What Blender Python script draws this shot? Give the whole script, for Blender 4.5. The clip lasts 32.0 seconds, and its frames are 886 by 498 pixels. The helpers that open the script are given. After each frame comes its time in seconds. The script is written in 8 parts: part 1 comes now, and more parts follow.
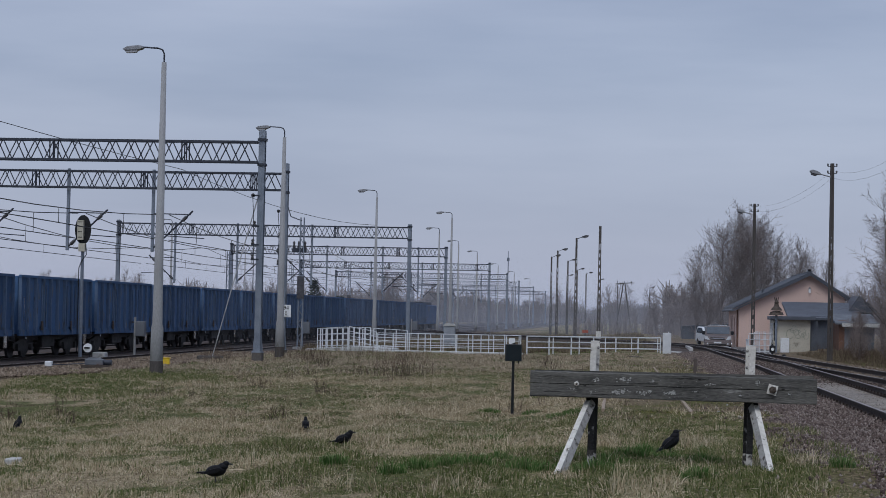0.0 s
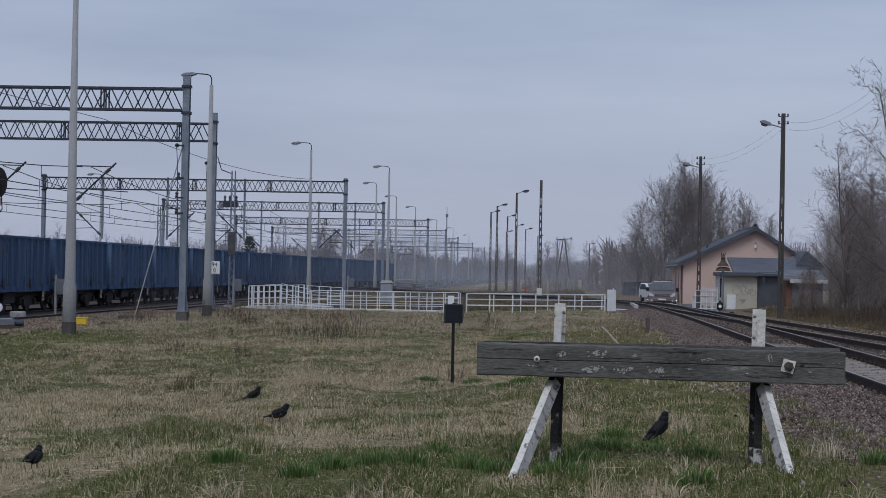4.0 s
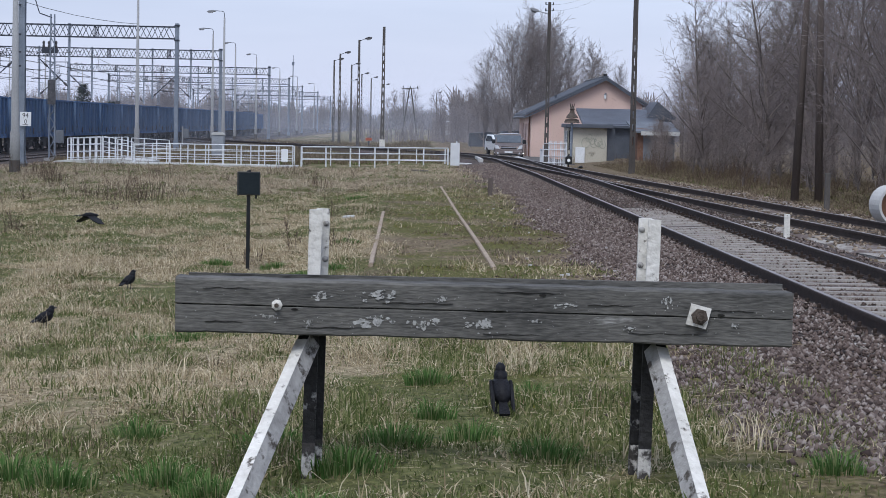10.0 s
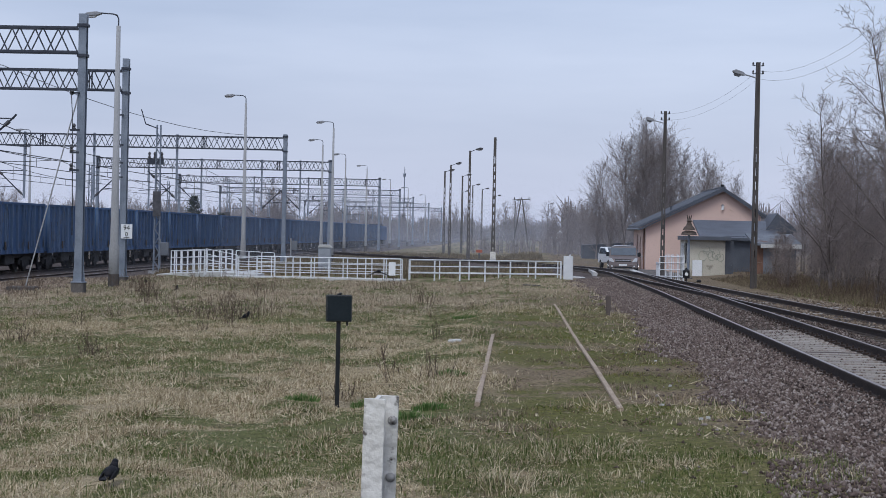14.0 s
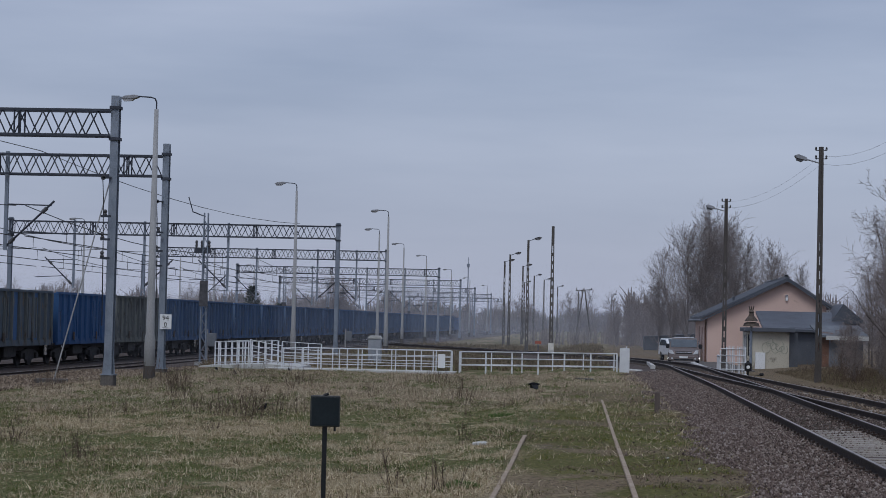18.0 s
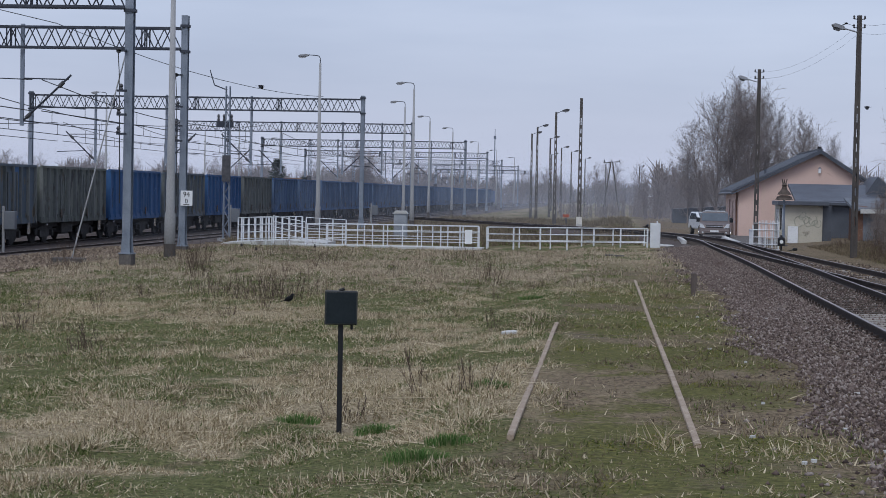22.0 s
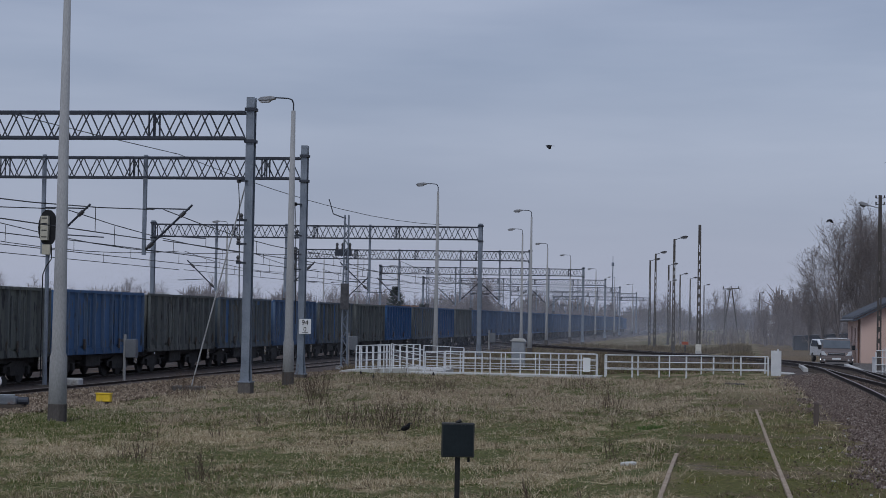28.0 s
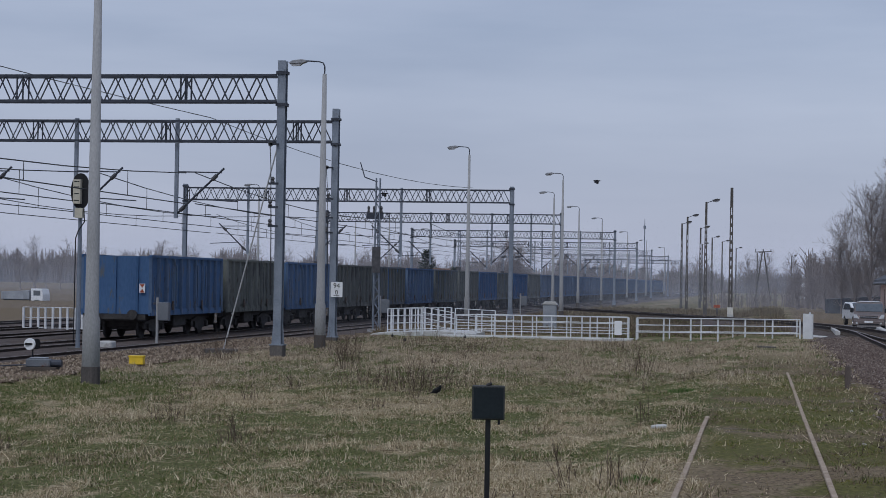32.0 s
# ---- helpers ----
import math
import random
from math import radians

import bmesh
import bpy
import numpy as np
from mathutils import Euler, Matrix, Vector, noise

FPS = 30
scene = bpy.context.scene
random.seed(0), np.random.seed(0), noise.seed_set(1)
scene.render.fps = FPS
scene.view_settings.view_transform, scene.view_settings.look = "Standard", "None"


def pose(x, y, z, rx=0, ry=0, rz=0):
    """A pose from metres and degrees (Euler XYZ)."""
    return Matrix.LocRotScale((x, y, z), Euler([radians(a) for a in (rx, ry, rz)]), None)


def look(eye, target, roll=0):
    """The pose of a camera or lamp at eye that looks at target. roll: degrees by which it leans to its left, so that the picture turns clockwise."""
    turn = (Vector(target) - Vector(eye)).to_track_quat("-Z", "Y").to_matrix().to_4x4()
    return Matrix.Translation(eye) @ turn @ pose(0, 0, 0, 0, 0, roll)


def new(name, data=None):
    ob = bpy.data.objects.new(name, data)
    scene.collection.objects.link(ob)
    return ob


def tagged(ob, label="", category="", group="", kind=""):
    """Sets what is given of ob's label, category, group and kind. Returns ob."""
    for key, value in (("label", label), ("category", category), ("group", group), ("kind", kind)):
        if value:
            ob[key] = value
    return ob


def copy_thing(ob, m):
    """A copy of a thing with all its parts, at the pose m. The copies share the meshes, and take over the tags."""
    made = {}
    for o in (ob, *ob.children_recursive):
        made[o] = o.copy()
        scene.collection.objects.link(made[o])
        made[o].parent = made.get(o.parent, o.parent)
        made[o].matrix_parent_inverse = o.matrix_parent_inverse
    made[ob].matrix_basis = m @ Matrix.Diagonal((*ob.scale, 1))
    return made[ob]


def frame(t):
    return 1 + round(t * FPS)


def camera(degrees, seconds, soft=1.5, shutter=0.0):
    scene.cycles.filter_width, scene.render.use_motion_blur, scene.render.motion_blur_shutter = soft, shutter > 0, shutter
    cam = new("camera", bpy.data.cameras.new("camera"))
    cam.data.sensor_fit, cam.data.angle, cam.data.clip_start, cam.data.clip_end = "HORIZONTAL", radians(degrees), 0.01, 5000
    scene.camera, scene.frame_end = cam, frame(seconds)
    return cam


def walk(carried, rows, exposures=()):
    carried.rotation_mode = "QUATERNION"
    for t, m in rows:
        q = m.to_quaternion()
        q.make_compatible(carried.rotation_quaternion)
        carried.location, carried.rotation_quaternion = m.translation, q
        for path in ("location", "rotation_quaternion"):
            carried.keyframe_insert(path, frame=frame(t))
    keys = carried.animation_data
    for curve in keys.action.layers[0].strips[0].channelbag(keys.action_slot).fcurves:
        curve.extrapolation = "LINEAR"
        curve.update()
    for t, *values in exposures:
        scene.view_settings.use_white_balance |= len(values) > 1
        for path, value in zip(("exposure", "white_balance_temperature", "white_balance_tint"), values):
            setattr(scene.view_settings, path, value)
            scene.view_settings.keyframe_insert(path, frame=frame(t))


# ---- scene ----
cam = camera(26.0, 32.0, soft=0.75)
PATH = [
    (0, (-0.308, -17.809, 1.617), (-0.504, -15.82, 1.685), 1.2),
    (0.5, (-0.333, -17.31, 1.597), (-0.527, -15.321, 1.656), 1.2),
    (1, (-0.364, -16.883, 1.597), (-0.552, -14.893, 1.65), 1.2),
    (1.5, (-0.439, -16.275, 1.622), (-0.636, -14.285, 1.675), 1.3),
    (2, (-0.497, -15.766, 1.639), (-0.742, -13.782, 1.693), 1.4),
    (2.5, (-0.587, -15.416, 1.623), (-0.735, -13.422, 1.669), 1.2),
    (4.5, (-0.558, -13.275, 1.603), (-0.677, -11.279, 1.626), 1.0),
    (5, (-0.513, -12.836, 1.573), (-0.502, -10.836, 1.607), 0.7),
    (5.5, (-0.415, -12.279, 1.552), (-0.417, -10.279, 1.557), 0.8),
    (6, (-0.362, -11.728, 1.561), (-0.366, -9.728, 1.599), 1.1),
    (6.5, (-0.289, -11.277, 1.575), (-0.336, -9.277, 1.578), 1.1),
    (7, (-0.235, -10.783, 1.59), (-0.286, -8.784, 1.548), 1.1),
    (7.5, (-0.254, -10.306, 1.658), (-0.313, -8.308, 1.59), 1.2),
    (8, (-0.23, -9.798, 1.723), (-0.299, -7.8, 1.684), 1.2),
    (8.5, (-0.247, -9.327, 1.72), (-0.32, -7.328, 1.704), 1.1),
    (9, (-0.211, -8.921, 1.707), (-0.268, -6.924, 1.615), 1.1),
    (9.5, (-0.21, -8.492, 1.737), (-0.218, -6.496, 1.615), 1.2),
    (10, (-0.215, -8.097, 1.781), (-0.186, -6.102, 1.651), 1.2),
    (10.5, (-0.165, -7.726, 1.794), (-0.129, -5.731, 1.66), 1.1),
    (11, (-0.216, -7.361, 1.836), (-0.183, -5.362, 1.765), 1.1),
    (11.5, (-0.187, -6.988, 1.82), (-0.167, -4.99, 1.747), 1.0),
    (12, (-0.185, -6.586, 1.828), (-0.198, -4.589, 1.715), 1.0),
    (12.5, (-0.206, -6.215, 1.87), (-0.262, -4.218, 1.777), 1.0),
    (13, (-0.199, -5.843, 1.853), (-0.321, -3.849, 1.759), 1.2),
    (13.5, (-0.255, -5.335, 1.857), (-0.333, -3.339, 1.757), 1.1),
    (14, (-0.248, -4.875, 1.846), (-0.337, -2.877, 1.829), 1.2),
    (14.5, (-0.199, -4.48, 1.86), (-0.304, -2.483, 1.859), 1.1),
    (16.5, (0.066, -3.049, 1.805), (-0.049, -1.052, 1.82), 1.2),
    (17, (0.157, -2.714, 1.85), (0.041, -0.718, 1.919), 1.3),
    (17.5, (0.168, -2.191, 1.852), (0.021, -0.197, 1.925), 1.3),
    (18, (0.253, -1.864, 1.865), (0.094, 0.128, 1.941), 1.3),
    (18.5, (0.334, -1.68, 1.852), (0.164, 0.312, 1.889), 1.3),
    (19, (0.297, -1.32, 1.879), (0.113, 0.671, 1.901), 1.1),
    (19.5, (0.219, -0.753, 1.853), (-0.23, 1.196, 1.865), 0.8),
    (20, (0.168, -0.514, 1.874), (-0.246, 1.443, 1.885), 0.7),
    (20.5, (0.112, -0.431, 1.938), (-0.148, 1.552, 1.949), 0.5),
    (21, (0.097, -0.216, 1.949), (-0.148, 1.768, 1.886), 0.8),
    (21.5, (0.134, -0.16, 2.001), (-0.092, 1.826, 1.942), 1.2),
    (22, (0.106, -0.073, 2.009), (-0.078, 1.918, 1.951), 1.1),
    (22.5, (0.099, 0.018, 2.023), (-0.08, 2.01, 1.984), 1.1),
    (23, (0.123, -0.072, 2.022), (-0.057, 1.92, 1.988), 1.2),
    (23.5, (0.127, -0.071, 2.032), (-0.06, 1.92, 2.004), 1.3),
    (24, (0.114, 0.037, 2.018), (-0.083, 2.027, 1.991), 1.2),
    (24.5, (0.103, 0.1, 2.015), (-0.109, 2.089, 1.989), 1.2),
    (25, (0.117, -0.011, 2.016), (-0.118, 1.975, 1.988), 1.1),
    (25.5, (0.11, 0.018, 2.021), (-0.144, 2.002, 1.991), 1.0),
    (27.5, (0.103, -0.01, 2.04), (-0.191, 1.969, 2.059), 1.0),
    (28, (0.102, 0.023, 2.048), (-0.206, 1.998, 2.12), 1.0),
    (28.5, (0.1, 0.051, 2.053), (-0.218, 2.023, 2.137), 1.0),
    (29, (0.108, -0.011, 2.054), (-0.216, 1.96, 2.15), 1.0),
    (29.5, (0.109, 0.015, 2.053), (-0.215, 1.988, 2.107), 1.1),
    (30, (0.101, 0.049, 2.051), (-0.223, 2.022, 2.102), 1.1),
    (30.5, (0.104, 0.031, 2.043), (-0.223, 2.003, 2.083), 1.1),
    (31, (0.106, 0.04, 2.043), (-0.226, 2.012, 2.077), 1.0),
    (31.5, (0.101, 0.017, 2.049), (-0.235, 1.988, 2.081), 1.1),
    (32, (0.119, -0.021, 2.049), (-0.221, 1.95, 2.082), 1.0),
]
# exposure of the clip's camera on the way
EXPOSURES = [(0, -0.22), (2.5, -0.22), (5, -0.14), (6, 0.02), (7, 0.1), (8, 0.2), (9, 0.14), (10, 0.52), (11, 0.34), (12, 0.32), (13, 0.22), (14, 0.28), (16.5, -0.16), (17, -0.22), (18, -0.26), (19, -0.08), (20, -0.08), (21, 0.04), (22, 0.16), (23, -0.12), (25, -0.06), (27, -0.25), (28, -0.36), (29, -0.38), (30, -0.33), (31, -0.14), (32, -0.17)]
walk(cam, [(t, look(eye, target, roll)) for t, eye, target, roll in PATH], EXPOSURES)

# ---------------------------------------------------------------- world and sun (overcast)
world = bpy.data.worlds.new("overcast_sky")
scene.world = world
world.use_nodes = True
wn, wl = world.node_tree.nodes, world.node_tree.links
wn.clear()
w_out = wn.new("ShaderNodeOutputWorld")
w_bg = wn.new("ShaderNodeBackground")
w_sky = wn.new("ShaderNodeTexSky")
w_sky.sky_type, w_sky.sun_disc = "NISHITA", False
w_sky.sun_elevation, w_sky.sun_rotation = radians(38), radians(200)
w_co = wn.new("ShaderNodeTexCoord")
w_map = wn.new("ShaderNodeMapping")
w_map.inputs["Scale"].default_value = (2.2, 2.2, 14.0)
w_map.inputs["Rotation"].default_value = (radians(3), radians(2), 0.3)
w_noise = wn.new("ShaderNodeTexNoise")
w_noise.inputs["Scale"].default_value = 1.6
w_noise.inputs["Detail"].default_value = 5
w_noise.inputs["Roughness"].default_value = 0.5
w_ramp = wn.new("ShaderNodeValToRGB")
w_ramp.color_ramp.elements[0].position, w_ramp.color_ramp.elements[0].color = 0.30, (0.265, 0.315, 0.455, 1)
w_ramp.color_ramp.elements[1].position, w_ramp.color_ramp.elements[1].color = 0.72, (0.40, 0.448, 0.592, 1)
w_mul = wn.new("ShaderNodeMixRGB")
w_mul.blend_type = "ADD"
w_mul.inputs[0].default_value = 0.02
wl.new(w_co.outputs["Generated"], w_map.inputs["Vector"])
wl.new(w_map.outputs["Vector"], w_noise.inputs["Vector"])
wl.new(w_noise.outputs["Fac"], w_ramp.inputs["Fac"])
wl.new(w_ramp.outputs["Color"], w_mul.inputs[1])
wl.new(w_sky.outputs["Color"], w_mul.inputs[2])
w_sep = wn.new("ShaderNodeSeparateXYZ")
w_rise = wn.new("ShaderNodeMapRange")
w_rise.inputs["From Min"].default_value, w_rise.inputs["From Max"].default_value = 0.0, 0.13
w_rise.inputs["To Min"].default_value, w_rise.inputs["To Max"].default_value = 0.62, 0.0
w_low = wn.new("ShaderNodeMixRGB")
w_low.inputs[2].default_value = (0.475, 0.515, 0.675, 1)
wl.new(w_co.outputs["Generated"], w_sep.inputs["Vector"])
wl.new(w_sep.outputs["Z"], w_rise.inputs["Value"])
wl.new(w_rise.outputs["Result"], w_low.inputs[0])
wl.new(w_mul.outputs["Color"], w_low.inputs[1])
wl.new(w_low.outputs["Color"], w_bg.inputs["Color"])
wl.new(w_bg.outputs["Background"], w_out.inputs["Surface"])
w_bg.inputs["Strength"].default_value = 1.0

sun = new("sun", bpy.data.lights.new("sun", "SUN"))
sun.data.energy, sun.data.angle, sun.data.color = 1.4, radians(25), (0.96, 0.98, 1.0)
sun.matrix_world = look((0, 0, 40), (6, 28, 0))


# ---------------------------------------------------------------- materials
def mat(name, dark, light, rough=0.8, metal=0.0, scale=3.0, fine=40.0, bump=0.2, stretch=(1, 1, 1), stain=None, stain_at=0.62, stain_scale=1.0, rnd=0.0, spec=0.3):
    """A surface whose colour wanders between two tones at two scales, with fine relief and, if wanted, stains of a third tone."""
    m = bpy.data.materials.new(name)
    m.use_nodes = True
    n, l = m.node_tree.nodes, m.node_tree.links
    b = n["Principled BSDF"]
    b.inputs["Roughness"].default_value, b.inputs["Metallic"].default_value = rough, metal
    b.inputs["Specular IOR Level"].default_value = spec
    co = n.new("ShaderNodeTexCoord")
    mp = n.new("ShaderNodeMapping")
    mp.inputs["Scale"].default_value = stretch
    l.new(co.outputs["Object"], mp.inputs["Vector"])
    t1, t2 = n.new("ShaderNodeTexNoise"), n.new("ShaderNodeTexNoise")
    t1.inputs["Scale"].default_value, t1.inputs["Detail"].default_value = scale, 4
    t2.inputs["Scale"].default_value, t2.inputs["Detail"].default_value = fine, 3
    add = n.new("ShaderNodeMath")
    add.operation = "MULTIPLY_ADD"
    add.inputs[1].default_value = 0.45
    l.new(mp.outputs["Vector"], t1.inputs["Vector"])
    l.new(mp.outputs["Vector"], t2.inputs["Vector"])
    half = n.new("ShaderNodeMath")
    half.operation = "MULTIPLY"
    half.inputs[1].default_value = 0.55
    l.new(t1.outputs["Fac"], half.inputs[0])
    l.new(t2.outputs["Fac"], add.inputs[0])
    l.new(half.outputs[0], add.inputs[2])
    fac = add.outputs[0]
    if rnd:
        info = n.new("ShaderNodeObjectInfo")
        r = n.new("ShaderNodeMath")
        r.operation = "MULTIPLY_ADD"
        r.inputs[1].default_value = rnd
        l.new(info.outputs["Random"], r.inputs[0])
        l.new(fac, r.inputs[2])
        fac = r.outputs[0]
    ramp = n.new("ShaderNodeValToRGB")
    e = ramp.color_ramp.elements
    e[0].position, e[0].color = 0.32, (*dark, 1)
    e[1].position, e[1].color = 0.70 + rnd * 0.8, (*light, 1)
    l.new(fac, ramp.inputs["Fac"])
    colour = ramp.outputs["Color"]
    if stain:
        t3 = n.new("ShaderNodeTexNoise")
        t3.inputs["Scale"].default_value, t3.inputs["Detail"].default_value, t3.inputs["Roughness"].default_value = stain_scale, 6, 0.65
        l.new(mp.outputs["Vector"], t3.inputs["Vector"])
        sr = n.new("ShaderNodeValToRGB")
        sr.color_ramp.elements[0].position, sr.color_ramp.elements[1].position = stain_at - 0.03, stain_at + 0.05
        l.new(t3.outputs["Fac"], sr.inputs["Fac"])
        mx = n.new("ShaderNodeMixRGB")
        mx.inputs[2].default_value = (*stain, 1)
        l.new(sr.outputs["Color"], mx.inputs[0])
        l.new(colour, mx.inputs[1])
        colour = mx.outputs["Color"]
    l.new(colour, b.inputs["Base Color"])
    if bump:
        bp = n.new("ShaderNodeBump")
        bp.inputs["Strength"].default_value, bp.inputs["Distance"].default_value = bump, 0.02
        l.new(t2.outputs["Fac"], bp.inputs["Height"])
        l.new(bp.outputs["Normal"], b.inputs["Normal"])
    return m


def island_mat(name, tones, rough=0.9, through_light=0.0):
    """Blades, stones or leaves, each with its own tone."""
    m = bpy.data.materials.new(name)
    m.use_nodes = True
    n, l = m.node_tree.nodes, m.node_tree.links
    b = n["Principled BSDF"]
    b.inputs["Roughness"].default_value = rough
    b.inputs["Specular IOR Level"].default_value = 0.2
    g = n.new("ShaderNodeNewGeometry")
    ramp = n.new("ShaderNodeValToRGB")
    e = ramp.color_ramp.elements
    while len(e) < len(tones):
        e.new(0.5)
    for i, c in enumerate(tones):
        e[i].position, e[i].color = i / (len(tones) - 1), (*c, 1)
    l.new(g.outputs["Random Per Island"], ramp.inputs["Fac"])
    l.new(ramp.outputs["Color"], b.inputs["Base Color"])
    if through_light:
        tr, mx = n.new("ShaderNodeBsdfTranslucent"), n.new("ShaderNodeMixShader")
        mx.inputs[0].default_value = through_light
        l.new(ramp.outputs["Color"], tr.inputs["Color"])
        l.new(b.outputs[0], mx.inputs[1])
        l.new(tr.outputs[0], mx.inputs[2])
        l.new(mx.outputs[0], n["Material Output"].inputs["Surface"])
    return m


def ground_mat():
    """Worn turf: dry straw, green patches, brown soil and moss, by noise in world metres."""
    m = bpy.data.materials.new("turf")
    m.use_nodes = True
    n, l = m.node_tree.nodes, m.node_tree.links
    b = n["Principled BSDF"]
    b.inputs["Roughness"].default_value = 0.95
    b.inputs["Specular IOR Level"].default_value = 0.1
    co = n.new("ShaderNodeTexCoord")

    def noise_at(s, d=5, stretch=(1, 1, 1)):
        mp = n.new("ShaderNodeMapping")
        mp.inputs["Scale"].default_value = stretch
        t = n.new("ShaderNodeTexNoise")
        t.inputs["Scale"].default_value, t.inputs["Detail"].default_value, t.inputs["Roughness"].default_value = s, d, 0.6
        l.new(co.outputs["Object"], mp.inputs["Vector"])
        l.new(mp.outputs["Vector"], t.inputs["Vector"])
        return t.outputs["Fac"]

    def ramp(f, a, b2, c0, c1):
        r = n.new("ShaderNodeValToRGB")
        r.color_ramp.elements[0].position, r.color_ramp.elements[1].position = a, b2
        r.color_ramp.elements[0].color, r.color_ramp.elements[1].color = (*c0, 1), (*c1, 1)
        l.new(f, r.inputs["Fac"])
        return r.outputs["Color"]

    def mix(f, a, b2):
        x = n.new("ShaderNodeMixRGB")
        l.new(f, x.inputs[0])
        l.new(a, x.inputs[1])
        l.new(b2, x.inputs[2])
        return x.outputs["Color"]

    straw = ramp(noise_at(22, 8), 0.34, 0.70, (0.128, 0.098, 0.058), (0.45, 0.375, 0.247))
    green = ramp(noise_at(20, 8), 0.34, 0.70, (0.038, 0.046, 0.016), (0.185, 0.185, 0.078))
    soil = ramp(noise_at(17, 10), 0.38, 0.64, (0.058, 0.042, 0.029), (0.255, 0.195, 0.128))
    moss = ramp(noise_at(14, 8), 0.36, 0.68, (0.052, 0.056, 0.017), (0.165, 0.158, 0.052))

    def attr(nm):
        a = n.new("ShaderNodeAttribute")
        a.attribute_name = nm
        return a.outputs["Fac"]

    def ragged(f, s, amount):
        a = n.new("ShaderNodeMath")
        a.operation = "MULTIPLY_ADD"
        a.inputs[1].default_value = amount
        l.new(noise_at(s, 6), a.inputs[0])
        l.new(f, a.inputs[2])
        d = n.new("ShaderNodeMath")
        d.operation = "DIVIDE"
        d.inputs[1].default_value = amount + 1
        l.new(a.outputs[0], d.inputs[0])
        return d.outputs[0]

    f1 = ramp(ragged(attr("green"), 6.5, 1.2), 0.37, 0.56, (0, 0, 0), (1, 1, 1))
    f2 = ramp(noise_at(0.9, 6), 0.63, 0.70, (0, 0, 0), (0.8, 0.8, 0.8))
    f3 = ramp(ragged(attr("mossy"), 7.5, 2.2), 0.40, 0.60, (0, 0, 0), (0.9, 0.9, 0.9))
    # bare soil strip along the old siding and the yard's edge
    sep = n.new("ShaderNodeSeparateXYZ")
    l.new(co.outputs["Object"], sep.inputs["Vector"])
    wob = n.new("ShaderNodeMath")
    wob.operation = "MULTIPLY_ADD"
    wob.inputs[1].default_value = 2.2
    l.new(noise_at(0.7, 5), wob.inputs[0])
    l.new(sep.outputs["X"], wob.inputs[2])
    strip = ramp(wob.outputs[0], 0.0, 1.0, (0, 0, 0), (0.85, 0.85, 0.85))
    strip.node.color_ramp.elements[0].position, strip.node.color_ramp.elements[1].position = 0.0, 1.0
    mr = n.new("ShaderNodeMapRange")
    mr.inputs["From Min"].default_value, mr.inputs["From Max"].default_value = 2.5, 3.6
    l.new(wob.outputs[0], mr.inputs["Value"])
    l.new(mr.outputs["Result"], strip.node.inputs["Fac"])
    f4 = ramp(ragged(attr("bare"), 6.0, 1.8), 0.36, 0.60, (0, 0, 0), (0.95, 0.95, 0.95))
    c = mix(strip, mix(f3, mix(f4, mix(f2, mix(f1, straw, green), soil), soil), moss), soil)
    l.new(c, b.inputs["Base Color"])
    bp = n.new("ShaderNodeBump")
    bp.inputs["Strength"].default_value, bp.inputs["Distance"].default_value = 0.7, 0.05
    l.new(noise_at(9, 8), bp.inputs["Height"])
    l.new(bp.outputs["Normal"], b.inputs["Normal"])
    return m


M_TURF = ground_mat()
M_BALLAST = mat("ballast_bed", (0.042, 0.033, 0.030), (0.125, 0.098, 0.088), 0.95, scale=2.0, fine=26, bump=0.9)
M_STONE = island_mat("ballast_stone", [(0.045, 0.032, 0.028), (0.085, 0.062, 0.053), (0.13, 0.096, 0.083), (0.178, 0.140, 0.122), (0.31, 0.270, 0.245)])
M_STONE_L = island_mat("yard_stone", [(0.06, 0.045, 0.033), (0.125, 0.092, 0.066), (0.20, 0.152, 0.112), (0.33, 0.275, 0.215)])
M_GRIT = mat("pale_grit", (0.17, 0.15, 0.135), (0.48, 0.45, 0.41), 0.95, scale=1.2, fine=30, bump=0.8, stain=(0.12, 0.09, 0.08), stain_at=0.5)
M_RAIL = mat("rail_steel", (0.024, 0.018, 0.016), (0.065, 0.046, 0.038), 0.75, 0.2, scale=8, fine=60, bump=0.15)
M_RAILTOP = mat("worn_rail_top", (0.22, 0.19, 0.175), (0.42, 0.38, 0.36), 0.45, 0.6, scale=3, fine=60, bump=0.05)
M_RUSTRAIL = mat("rusty_rail", (0.25, 0.185, 0.135), (0.50, 0.41, 0.32), 0.8, 0.2, scale=5, fine=60, bump=0.3)
M_SLEEPER = mat("sleeper_concrete", (0.19, 0.17, 0.155), (0.46, 0.43, 0.395), 0.9, scale=2, fine=40, bump=0.3, stain=(0.20, 0.15, 0.12), stain_at=0.6, stain_scale=3, rnd=0.15)
M_SLEEPER_W = mat("sleeper_wood", (0.045, 0.036, 0.03), (0.12, 0.10, 0.085), 0.9, scale=2, fine=40, bump=0.4, stretch=(0.3, 3, 3), rnd=0.1)
M_FOOT = mat("worn_foot_paint", (0.03, 0.028, 0.027), (0.10, 0.09, 0.085), 0.8, scale=5, fine=40, bump=0.5, stain=(0.55, 0.53, 0.50), stain_at=0.5, stain_scale=11)
M_BEAM = mat("weathered_plank", (0.032, 0.032, 0.031), (0.195, 0.188, 0.172), 0.88, scale=3.0, fine=44, bump=0.28, stretch=(0.4, 2, 2.2), stain=(0.34, 0.335, 0.32), stain_at=0.69, stain_scale=6)
